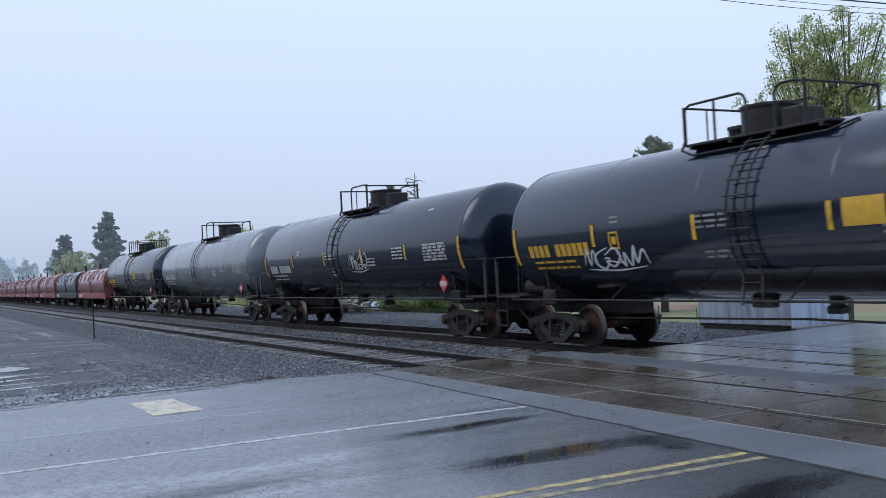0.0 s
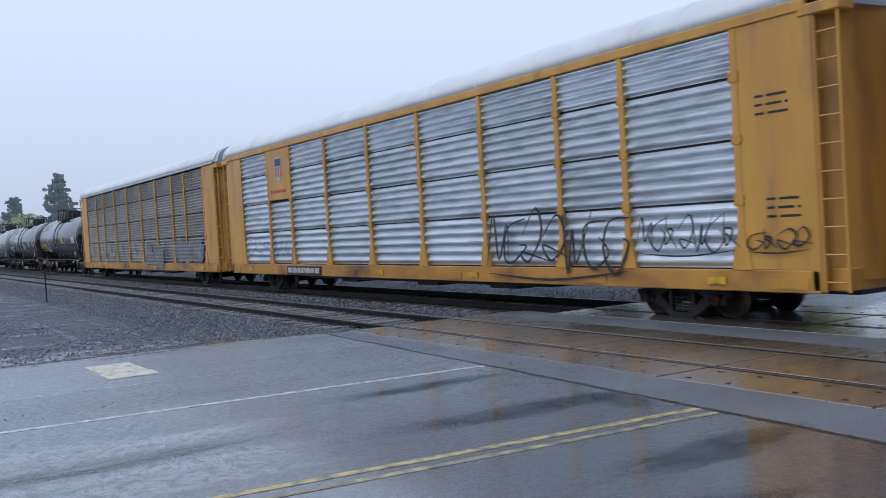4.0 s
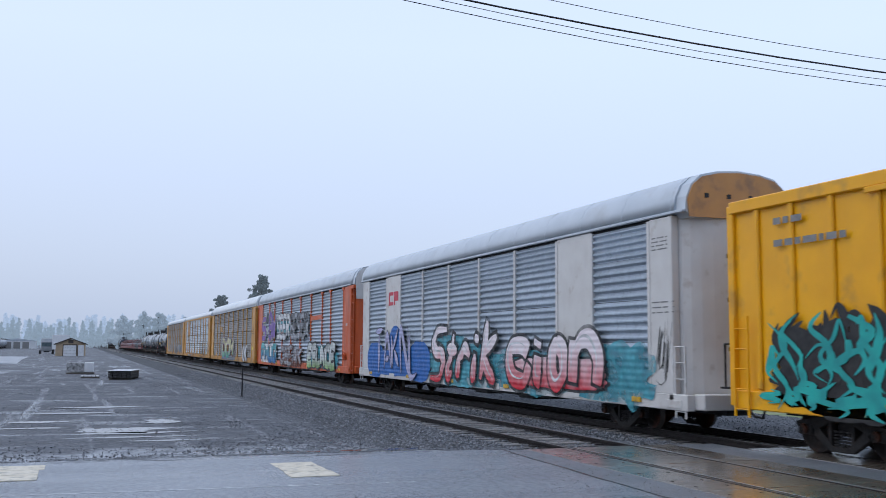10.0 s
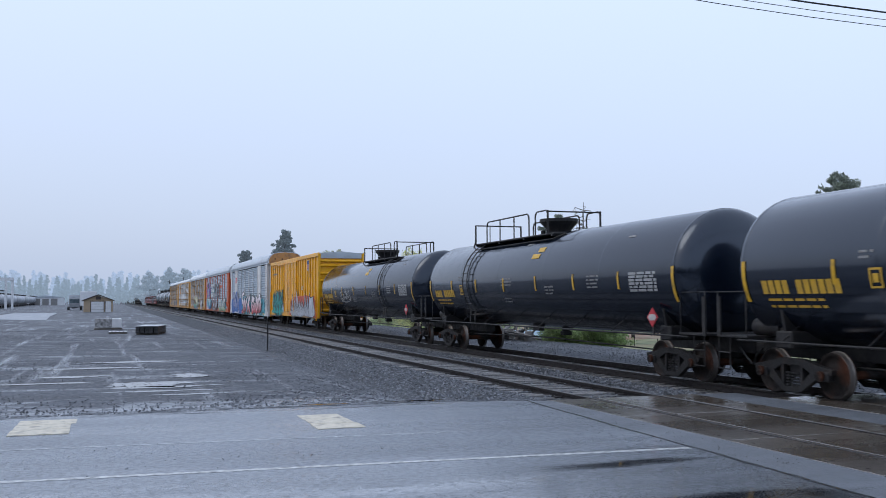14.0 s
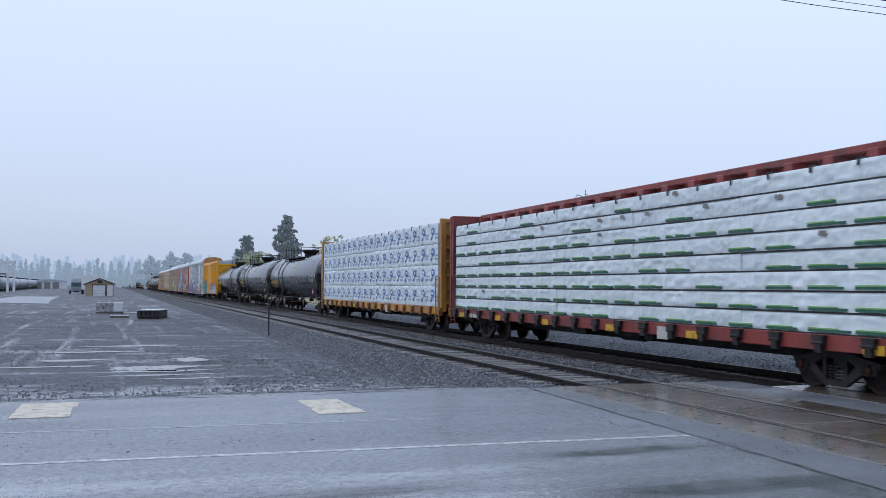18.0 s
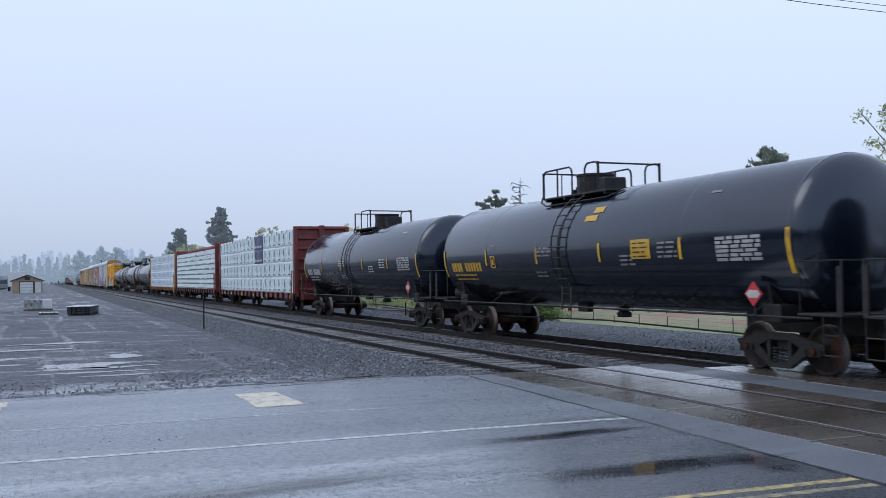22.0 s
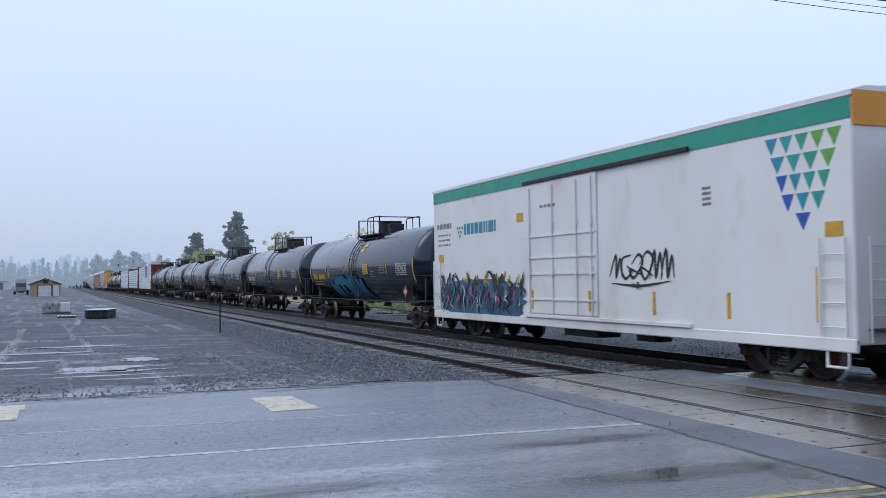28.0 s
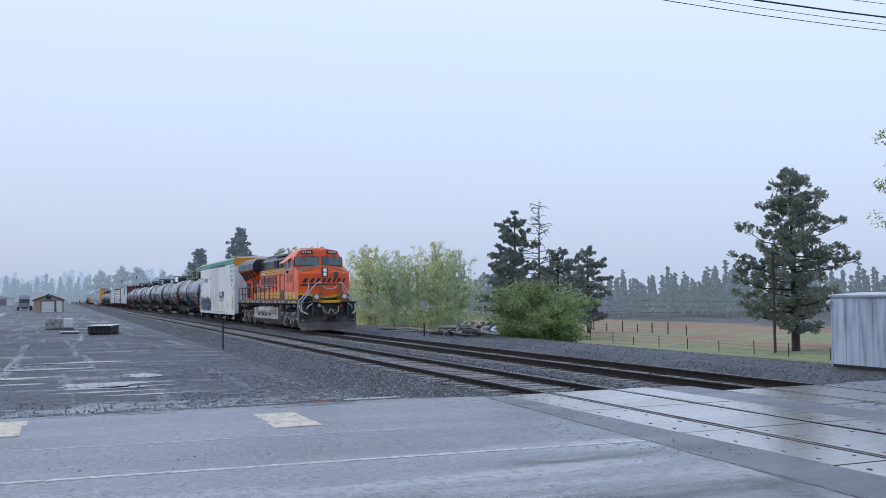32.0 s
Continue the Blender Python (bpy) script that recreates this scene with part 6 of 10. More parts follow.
# ---- box car ----
def box_car():
    car = thing("box_car", "yellow ribbed box car with silver and teal graffiti", "box car")
    YB = YELLOW_BOX
    x0, x1 = -9.55, 9.55
    body = part("body", Geo().box(x0, x1, -1.42, 1.42, 0.95, 4.85, 0.02), YB, car)
    for x in (-8.75, -7.75, -6.7, -5.6, -4.5, -3.6, 2.3, 3.15, 4.05, 4.95, 5.85, 6.7, 7.55, 8.45):
        part("side_rib", Geo().box(x - 0.07, x + 0.07, -1.49, -1.41, 1.15, 4.8, 0.03), YB, body)
    part("side_sill", Geo().box(x0, x1, -1.5, -1.38, 0.75, 1.12, 0.02).box(x0, x1, 1.38, 1.5, 0.75, 1.12, 0.02), YB, car)
    part("top_chord", Geo().box(x0, x1, -1.52, -1.38, 4.72, 4.97, 0.02).box(x0, x1, 1.38, 1.52, 4.72, 4.97, 0.02), YB, car)
    part("roof", Geo().prism([(-1.45, 4.93), (0, 5.06), (1.45, 4.93), (1.45, 4.8), (-1.45, 4.8)], x0, x1), ROOF, car)
    for a in (-3.1, -0.6):
        dr = part("door", Geo().box(a, a + 2.4, -1.5, -1.43, 1.05, 4.68, 0.012), YB, car)
        for z in (1.7, 2.35, 3.15, 3.5, 4.1):
            part("door_rib", Geo().box(a + 0.05, a + 2.35, -1.53, -1.49, z, z + 0.07, 0.01), YB, dr)
        lk = Geo()
        for q in (0.55, 1.85):
            lk.cyl((a + q, -1.56, 1.1), (a + q, -1.56, 4.65), 0.022, 6)
            lk.box(a + q - 0.12, a + q + 0.12, -1.58, -1.5, 1.95, 2.1, 0.01)
        part("lock_rod", lk, YB, dr)
    part("door_track", Geo().box(-5.8, 2.2, -1.56, -1.48, 4.62, 4.72, 0.01).box(-5.8, 2.2, -1.506, -1.48, 0.98, 1.06, 0.005), YB, car)
    for s in (-1, 1):
        e = s * 9.55
        for z in (1.2, 1.65, 2.15, 2.6, 3.1, 3.55, 4.05, 4.35):
            part("end_rib", Geo().box(e, e + s * 0.12, -1.35, 1.35, z, z + 0.16, 0.05), YB, car)
        part("end_plate", Geo().box(e - s * 0.01, e + s * 0.06, -1.45, 1.45, 4.6, 4.96, 0.01), ROOF, car)
        part("corner_post", Geo().box(e - s * 0.1, e + s * 0.1, -1.5, -1.34, 0.8, 4.9, 0.02).box(e - s * 0.1, e + s * 0.1, 1.34, 1.5, 0.8, 4.9, 0.02), YB, car)
        lad = Geo()
        ladder(lad, s * 9.2, -1.48, 0.6, 2.6, 0.42, 0.4, 0.013, 0.07)
        part("ladder", lad, YB, car)
        cross = Geo().box(e + s * 0.1, e + s * 0.55, -1.4, 1.4, 1.12, 1.16).tube([(e + s * 0.5, -1.3, 1.15), (e + s * 0.5, -1.3, 2.05), (e + s * 0.12, -1.3, 2.05)], 0.02, 6)
        part("end_platform", cross, STEEL, car)
        coupler(car, s * 10.05, s)
        truck(car, s * 7.05)
    part("underframe", Geo().box(-9.4, 9.4, -0.3, 0.3, 0.6, 0.95).box(-2.6, -1.4, -1.0, -0.4, 0.45, 0.85, 0.03), STEEL, car)
    shield_logo(car, 6.27, 4.05, 0.72, 0.55, -1.5)
    part("marking_bar", bars(bars(Geo(), -8.2, 4.35, -1.5, 0.8, 1, 0.13, 0.2, 7), -8.2, 3.92, -1.5, 1.9, 1, 0.13, 0.2, 9), DECAL_GREY, car)
    part("graffiti_cloud", blot(-8.3, -3.5, 0.72, 2.3, -1.50, 51, 80, 0.25), SPRAY_BLACK, car, "black sprayed patch with teal strokes")
    swirl(car, -8.1, -3.6, 1.0, 2.75, SPRAY_BLACK, 34, 50, -1.504, 0.5, 0.4)
    swirl(car, -8.4, -3.5, 0.75, 2.75, SPRAY_TEAL, 22, 52, -1.52, 0.17, 0.55)
    swirl(car, -8.5, -3.4, 0.7, 1.5, SPRAY_TEAL, 16, 57, -1.532, 0.2, 0.7)
    swirl(car, -3.7, -3.0, 0.8, 1.7, SPRAY_SILVER, 6, 59, -1.54, 0.16, 0.4)
    part("graffiti_cloud", blot(0.4, 8.8, 1.3, 2.22, -1.545, 53, 120, 0.12), SPRAY_RED, car, "red sprayed fringe")
    part("graffiti_cloud", Geo().flat([(-0.5, 0.85), (1.0, 0.85), (0.6, 1.7), (0.1, 2.0)], -1.5475), SPRAY_RED, car, "red sprayed fringe")
    part("graffiti_cloud", Geo().flat([(8.0, 0.78), (9.4, 0.78), (8.9, 1.5), (8.6, 2.2), (8.2, 2.2)], -1.5475), SPRAY_RED, car, "red sprayed fringe")
    rnd = random.Random(9)
    x, k = 0.1, 0
    while x < 8.1:
        w, zt, lean = rnd.uniform(0.5, 0.95), rnd.uniform(1.9, 2.7) if k % 2 else rnd.uniform(1.5, 2.1), rnd.uniform(-0.3, 0.15)
        zb = rnd.uniform(0.82, 0.92)
        for nm, q, mat in (("letter_outline", 0.055, SPRAY_BLACK), ("graffiti_letter", 0.0, SPRAY_SILVER)):
            pts = [(x - q, zb + rnd.uniform(0, 0.1)), (x + w * 0.5, zb - q - 0.05), (x + w + q, zb), (x + w * 1.05 + q, zt * 0.62), (x + w * 0.62 + lean * 0.4 + q, zt * 0.8), (x + w * 0.35 + lean, zt + q * 3), (x + w * 0.1 + lean * 0.5 - q, zt * 0.78), (x - q, zt * 0.55)]
            part(nm, Geo().flat(pts, -1.551 - 0.0014 * k - (0.0007 if q == 0 else 0)), mat, car, "jagged silver graffiti letter" if q == 0 else "")
        x += w * rnd.uniform(0.5, 0.72)
        k += 1
    part("letter_outline", Geo().flat([(7.0, 0.78), (8.5, 0.76), (8.35, 1.5), (8.5, 2.18), (7.35, 2.12), (7.1, 2.4)], -1.5835), SPRAY_BLACK, car)
    part("graffiti_letter", Geo().flat([(7.06, 0.83), (8.42, 0.81), (8.27, 1.5), (8.38, 2.12), (7.4, 2.06), (7.16, 2.2)], -1.5845), SPRAY_SILVER, car, "jagged silver graffiti letter")
    swirl(car, 0.2, 7.2, 0.7, 2.2, SPRAY_BLACK, 22, 54, -1.587, 0.09, 0.3)
    swirl(car, 0.2, 8.2, 0.7, 1.3, SPRAY_WHITE, 24, 55, -1.597, 0.1, 0.25)
    part("graffiti_ring", Geo().add([(4.2 + r * math.cos(2 * math.pi * i / 20) * 0.32, -1.5 - 0.0, 2.75 + r * math.sin(2 * math.pi * i / 20) * 0.13) for r in (1, 0.6) for i in range(20)], [(i, (i + 1) % 20, 20 + (i + 1) % 20, 20 + i) for i in range(20)]), SPRAY_WHITE, car, "white sprayed ring")
    scribble(car, 9.0, 9.45, 1.4, 1.8, SPRAY_BLACK, 2, 58, -1.52)
    return car


YELLOW_BOX = surface("clean_yellow_paint", (0.84, 0.41, 0.004), (0.75, 0.355, 0.005), 1.2, (0.3, 0.45), bump=0.1, dirt=(0.36, 0.2, 0.05), dirt_scale=1.3, dirt_amount=0.12)


# ---- refrigerator car ----
WHITE_CAR = surface("white_reefer_paint", (0.76, 0.77, 0.77), (0.70, 0.70, 0.69), 0.8, (0.3, 0.45), bump=0.04, dirt=(0.52, 0.49, 0.45), dirt_scale=0.7, dirt_amount=0.1, stretch=(1, 1, 0.6))
GREEN_BAND = surface("green_band", (0.015, 0.30, 0.21), (0.012, 0.26, 0.18), 1.5, (0.35, 0.5))
ORANGE_BAND = surface("orange_band", (0.72, 0.30, 0.02), (0.66, 0.27, 0.02), 1.5, (0.35, 0.5))


def reefer_car():
    car = thing("refrigerator_car", "white refrigerator car with green stripe and orange end", "refrigerator car")
    x0, x1 = -9.95, 9.6
    body = part("body", Geo().box(x0, x1, -1.48, 1.48, 0.75, 5.08, 0.03), WHITE_CAR, car)
    part("roof", Geo().prism([(-1.51, 5.1), (-1.2, 5.18), (0, 5.23), (1.2, 5.18), (1.51, 5.1), (1.51, 5.01), (-1.51, 5.01)], x0 - 0.02, x1 + 0.02), WHITE_CAR, car)
    part("stripe", Geo().box(x0 + 0.02, x1 - 0.02, -1.492, -1.479, 4.62, 4.99), GREEN_BAND, body, "green stripe under the roof")
    part("end_band", Geo().box(x1 - 0.01, x1 + 0.03, -1.47, 1.47, 4.5, 5.1), ORANGE_BAND, body, "orange band on the end")
    d = part("door", Geo().box(-2.55, 1.3, -1.53, -1.47, 0.98, 4.65, 0.015), WHITE_CAR, car)
    for x in (-2.3, -0.95, 0.35, 1.1):
        part("lock_rod", Geo().cyl((x, -1.565, 1.0), (x, -1.565, 4.5), 0.022, 6).box(x - 0.05, x + 0.05, -1.6, -1.52, 2.0, 2.25).box(x - 0.05, x + 0.05, -1.6, -1.52, 3.3, 3.5), WHITE_CAR, d)
    bar = Geo()
    for z in (1.35, 2.05, 2.5, 3.1):
        bar.box(-2.5, 1.25, -1.56, -1.52, z, z + 0.05)
    part("door_bar", bar, WHITE_CAR, d)
    part("door_track", Geo().box(-2.7, 5.1, -1.575, -1.49, 4.62, 4.72, 0.01), STEEL, car)
    part("door_track_lower", Geo().box(-2.7, 5.1, -1.56, -1.49, 0.86, 0.95, 0.01), WHITE_CAR, car)
    part("side_sill", Geo().box(x0, x1, -1.5, -1.4, 0.62, 0.86, 0.02).box(x0, x1, 1.4, 1.5, 0.62, 0.86, 0.02), WHITE_CAR, car)
    # shield of triangles
    cols = ((0.02, 0.1, 0.45), (0.02, 0.28, 0.42), (0.02, 0.35, 0.32), (0.03, 0.36, 0.24), (0.14, 0.42, 0.08))
    mats = [surface("emblem_paint_" + w, c, None, 4, (0.4, 0.5)) for w, c in zip(("blue", "azure", "teal", "green", "lime"), cols)]
    em = part("emblem", Geo().flat([(7.4, 4.55), (9.45, 4.55), (9.25, 3.3), (8.42, 2.7), (7.6, 3.3)], -1.4835), WHITE_CAR, body, "shield made of blue and green triangles")
    for r, k in enumerate((5, 4, 4, 3, 1)):
        zt = 4.52 - r * 0.36
        w = 1.98 - r * 0.28
        for i in range(k):
            cx = 8.42 + (i - (k - 1) / 2) * w / max(k, 1)
            s = w / max(k, 2) * 0.45
            part("triangle", Geo().flat([(cx - s, zt), (cx, zt - 0.33), (cx + s, zt)], -1.487), mats[min(4, max(0, i + (1 if r < 2 else 0) if k > 1 else 0))], em)
    small = Geo()
    for r, k in enumerate((3, 2, 1)):
        for i in range(k):
            cx = -7.55 + (i - (k - 1) / 2) * 0.2
            small.flat([(cx - 0.09, 3.7 - r * 0.14), (cx, 3.58 - r * 0.14), (cx + 0.09, 3.7 - r * 0.14)], -1.485)
    part("small_emblem", small, mats[2], body, "small shield emblem")
    part("name_bar", bars(Geo(), -7.2, 3.42, -1.485, 2.5, 1, 0.36, 0.2, 3), mats[1], body)
    part("marking_bar", bars(bars(Geo(), -9.6, 3.7, -1.485, 1.3, 1, 0.18, 0.2, 3), -9.5, 3.45, -1.485, 1.1, 3, 0.06, 0.17, 4), DECAL_GREY, body)
    part("stencil_bar", bars(bars(Geo(), -1.7, 3.9, -1.535, 0.9, 1, 0.08, 0.1, 4), 5.5, 3.75, -1.485, 0.3, 4, 0.06, 0.11, 5), DECAL_GREY, body)
    for x, z in ((-9.45, 2.55), (-3.25, 3.6), (8.95, 2.62)):
        part("warning_plate", Geo().box(x, x + 0.42, -1.492, -1.48, z, z + 0.26), DECAL_YELLOW, body, "yellow warning plate")
    for x in (-5.7, -2.2, 0.95, 3.7, 6.3, 8.75):
        part("reflector", Geo().box(x - 0.05, x + 0.05, -1.545 if -2.6 < x < 1.4 else -1.492, -1.48, 1.1, 1.62 if x < 8 else 2.1), REFLECT, body)
    part("graffiti_cloud", blot(-9.3, -2.8, 0.7, 1.95, -1.497, 60, 80, 0.12), SPRAY_AZURE, car, "slate blue sprayed patch")
    swirl(car, -9.3, -2.8, 1.5, 2.2, DECAL_YELLOW, 12, 65, -1.4975, 0.08, 0.3)
    swirl(car, -9.3, -2.8, 0.7, 2.2, SPRAY_BLACK, 40, 64, -1.506, 0.15, 0.35)
    swirl(car, -9.2, -2.9, 0.75, 2.0, SPRAY_AZURE, 26, 63, -1.524, 0.12, 0.3)
    swirl(car, -9.2, -2.9, 0.75, 1.9, SPRAY_BLACK, 22, 69, -1.536, 0.05, 0.3)
    swirl(car, -8.6, -3.2, 0.9, 1.8, surface("magenta_spray", (0.4, 0.08, 0.22), None, 4, (0.4, 0.6)), 6, 66, -1.546, 0.1, 0.3)
    swirl(car, -9.0, -3.0, 0.8, 1.8, SPRAY_WHITE, 8, 67, -1.55, 0.05, 0.3)
    scribble(car, 1.9, 4.4, 1.85, 2.55, SPRAY_BLACK, 6, 62, -1.49, 0.04)
    swirl(car, 2.6, 3.4, 1.6, 1.85, SPRAY_BLACK, 2, 68, -1.492, 0.06)
    for s in (-1, 1):
        e = x1 if s > 0 else x0
        lad = Geo()
        ladder(lad, e - s * 0.45, -1.48, 0.9, 2.6, 0.6, 0.42, 0.014, 0.07)
        part("ladder", lad, WHITE_CAR, car)
        el = Geo()
        for y in (-1.2, -0.75):
            el.cyl((e + s * 0.07, y, 0.8), (e + s * 0.07, y, 2.6), 0.02, 6)
        for i in range(6):
            el.cyl((e + s * 0.07, -1.2, 0.95 + i * 0.3), (e + s * 0.07, -0.75, 0.95 + i * 0.3), 0.013, 5)
        part("end_ladder", el, WHITE_CAR, car)
        step = Geo().tube([(e - s * 0.7, -1.45, 0.7), (e - s * 0.7, -1.45, 0.35), (e - s * 0.2, -1.45, 0.35), (e - s * 0.2, -1.45, 0.7)], 0.025, 6)
        part("sill_step", step, WHITE_CAR, car)
        part("end_platform", Geo().box(e, e + s * 0.4, -1.2, 1.2, 0.98, 1.03), STEEL, car)
        coupler(car, s * 10.45, s)
        truck(car, s * 7.2)
    part("underframe", Geo().box(-9.6, 9.4, -0.3, 0.3, 0.55, 0.78).box(-1.2, 0.6, -1.1, -0.4, 0.4, 0.7, 0.03).box(2.2, 3.0, -1.0, -0.5, 0.42, 0.7, 0.03), STEEL, car)
    part("unit_cabinet", Geo().box(x1 + 0.0, x1 + 0.25, -0.7, 1.3, 1.3, 4.2, 0.03), WHITE_CAR, car)
    return car


# ---- centre-beam lumber cars ----
WRAP = surface("white_lumber_wrap", (0.66, 0.755, 0.81), (0.57, 0.66, 0.72), 2.2, (0.28, 0.4), bump=0.9, bump_scale=2.6, vary=0.06, stretch=(1.5, 1, 0.9))
for nd in WRAP.node_tree.nodes:
    if nd.type == "BUMP":
        nd.inputs["Distance"].default_value = 0.05
WRAP_BLUE = surface("blue_lumber_wrap", (0.03, 0.06, 0.16), (0.05, 0.09, 0.22), 3, (0.35, 0.5), bump=0.3, bump_scale=7)
PRINT_BLUE = surface("blue_print", (0.03, 0.16, 0.48), None, 4, (0.4, 0.6))
PRINT_TEAL = surface("teal_print", (0.015, 0.24, 0.22), None, 4, (0.4, 0.6))
PRINT_GREEN = surface("dark_green_print", (0.02, 0.12, 0.08), None, 4, (0.4, 0.6))
PRINT_LIME = surface("lime_print", (0.2, 0.42, 0.12), None, 4, (0.4, 0.6))
PRINT_PALE = surface("pale_blue_print", (0.3, 0.4, 0.6), None, 4, (0.4, 0.6))
RUSTY_YELLOW = surface("rusty_yellow_paint", (0.46, 0.235, 0.045), (0.34, 0.16, 0.04), 1.4, (0.4, 0.6), bump=0.12, dirt=(0.12, 0.06, 0.035), dirt_scale=1.6, dirt_amount=0.35, stretch=(1, 1, 0.3))
STRAP = surface("black_strap", (0.02, 0.02, 0.022), None, 4, (0.4, 0.6))


def package_mesh(w, h, seed):
    """A wrapped bundle of boards with a creased front."""
    nx, nz = (60, 8) if w > 3 else (34, 14)
    v, f = [], []
    for i in range(nx + 1):
        for j in range(nz + 1):
            x, z = w * i / nx, h * j / nz
            edge = 0 if i in (0, nx) or j in (0, nz) else 1
            y = edge * (-0.02 * noise.noise((x * 2.2, z * 3.5, seed)) - 0.045 * abs(noise.noise((x * 3.2 + z * 5, z * 3.4 - x * 1.5, seed + 8))) - 0.03 * abs(noise.noise((x * 8 - z * 9, z * 5, seed + 3))))
            v.append((x, y, z))
    m = nz + 1
    f += [(i * m + j, (i + 1) * m + j, (i + 1) * m + j + 1, i * m + j + 1) for i in range(nx) for j in range(nz)]
    g = Geo().add(v, f, True)
    g.add([(0, 0, 0), (w, 0, 0), (w, 0, h), (0, 0, h), (0, 1.32, 0), (w, 1.32, 0), (w, 1.32, h), (0, 1.32, h)], [(0, 4, 5, 1), (3, 2, 6, 7), (0, 3, 7, 4), (1, 5, 6, 2), (4, 7, 6, 5)])
    return g.mesh("package")


def tree_print():
    g = Geo()
    for k, (w, z) in enumerate(((0.17, 0.12), (0.15, 0.24), (0.11, 0.36))):
        g.flat([(-w, z), (0, z + 0.07), (w, z), (w * 0.75, z + 0.07), (0, z + 0.2), (-w * 0.75, z + 0.07)], 0)
    g.flat([(-0.025, 0.02), (0.025, 0.02), (0.025, 0.16), (-0.025, 0.16)], 0)
    return g.mesh("tree_print")


def knot_print():
    g = Geo()
    ribbon(g, smooth_path([(-0.02, 0.3), (-0.17, 0.36), (-0.18, 0.48), (-0.03, 0.53), (0.12, 0.48), (0.1, 0.37), (-0.02, 0.3)], 4), 0.075, 0.0, 0, 0.8)
    ribbon(g, smooth_path([(-0.3, 0.1), (-0.12, 0.16), (0.0, 0.3), (0.18, 0.32), (0.3, 0.5)], 4), 0.11, -0.002, 0, 0.3)
    g.flat([(-0.3, 0.05), (-0.1, 0.06), (-0.06, 0.2), (-0.2, 0.17)], -0.004)
    return g.mesh("knot_print")


def lumber_car(label, frame, style, seed):
    car = thing("lumber_car", label, "lumber car", "lumber cars of the train")
    rnd = random.Random(seed)
    half = 11.55
    sill_mat = RUSTY_SILL if frame is RUSTY_YELLOW else frame
    deck = Geo().box(-half, half, -1.5, 1.5, 0.98, 1.08, 0.01).box(-half, half, -1.5, -1.38, 0.78, 1.0, 0.015).box(-half, half, 1.38, 1.5, 0.78, 1.0, 0.015)
    part("deck", deck, sill_mat, car)
    x = -half + 0.6
    while x < half:
        part("winch_bracket", Geo().prism([(x - 0.17, 1.07), (x + 0.17, 1.07), (x + 0.14, 0.97), (x + 0.07, 0.88), (x + 0.09, 0.74), (x - 0.09, 0.74), (x - 0.07, 0.88), (x - 0.14, 0.97)], -1.6, -1.48, "y").cyl((x - 0.15, -1.56, 0.93), (x + 0.15, -1.56, 0.93), 0.05, 8), STEEL if frame is not RUSTY_YELLOW else RUSTY_GATE, car)
        x += 1.25
    up = 0.14 if style == "thin" else 0.0
    part("centre_beam", Geo().box(-half, half, -0.12, 0.12, 1.08, 3.9).box(-half, half, -0.3, 0.3, 4.42 + up, 4.58 + up, 0.02), frame, car)
    for k in range(19):
        x = -half + 0.3 + k * (2 * half - 0.6) / 18
        part("beam_post", Geo().box(x - 0.07, x + 0.07, -0.12, 0.12, 3.9, 4.44 + up), frame, car)
    for s in (-1, 1):
        b = Geo().box(s * half, s * (half - 0.18), -1.5, 1.5, 1.0, 4.66, 0.02)
        bk = part("bulkhead", b, frame, car)
        for q in (-1.52, 1.3):
            part("bulkhead_edge", Geo().box(s * (half + 0.14), s * (half - 0.02), q, q + 0.22, 0.9, 4.64, 0.02), frame, bk)
        for z in (1.2, 1.75, 2.3, 2.85, 3.4, 3.95, 4.48):
            part("bulkhead_rib", Geo().box(s * (half + 0.13), s * (half - 0.01), -1.3, 1.3, z, z + 0.13, 0.02), frame, bk)
        part("bulkhead_post", Geo().box(s * (half + 0.2), s * half, -0.14, 0.14, 1.0, 4.7, 0.02), frame, bk)
        part("end_sill", Geo().box(s * half, s * (half + 0.45), -1.2, 1.2, 0.72, 1.05, 0.03), frame, car)
        lad = Geo()
        ladder(lad, s * (half - 0.3), -1.5, 0.5, 2.3, 0.4, 0.42, 0.014, 0.04)
        part("ladder", lad, frame, car)
        coupler(car, s * 12.15, s)
        truck(car, s * 8.9)
        part("reflector", Geo().box(s * 10.6, s * 10.1, -1.512, -1.5, 0.78, 0.95), REFLECT, car)
    for x in (-7.0, -3.2, 0.8, 4.6):
        part("reflector", Geo().box(x, x + 0.45, -1.512, -1.5, 0.78, 0.95), REFLECT, car)
    part("underframe", Geo().box(-half, half, -0.3, 0.3, 0.5, 0.98).cyl((0.4, -0.7, 0.66), (1.5, -0.7, 0.66), 0.16, 12).box(1.7, 2.2, -0.9, -0.5, 0.55, 0.78, 0.03).box(-2.3, -1.5, -0.9, -0.5, 0.55, 0.78, 0.03), STEEL, car)
    part("stencil_bar", bars(Geo(), -9.7, 0.8, -1.507, 1.4, 1, 0.14, 0.2, seed), DECAL_WHITE, car)
    part("tare_plate", Geo().box(3.4, 3.85, -1.53, -1.5, 0.7, 1.0), DECAL_WHITE, car)
    # the load on both sides of the beam
    if style == "thin":
        tiers, h, n, w = 8, 0.395, 5, 4.44
    else:
        tiers, h, n, w = 4, 0.855, 9, 2.48
    shapes = []
    for k in range(4):
        me = package_mesh(w - 0.004, h - (0.03 if style == "thin" else 0.012), seed + k)
        me.materials.append(WRAP)
        shapes.append(me)
    blue_me = None
    prints = {"knot": knot_print(), "tree": tree_print()}
    if style in prints:
        prints[style].materials.append(PRINT_BLUE if style == "knot" else PRINT_TEAL)
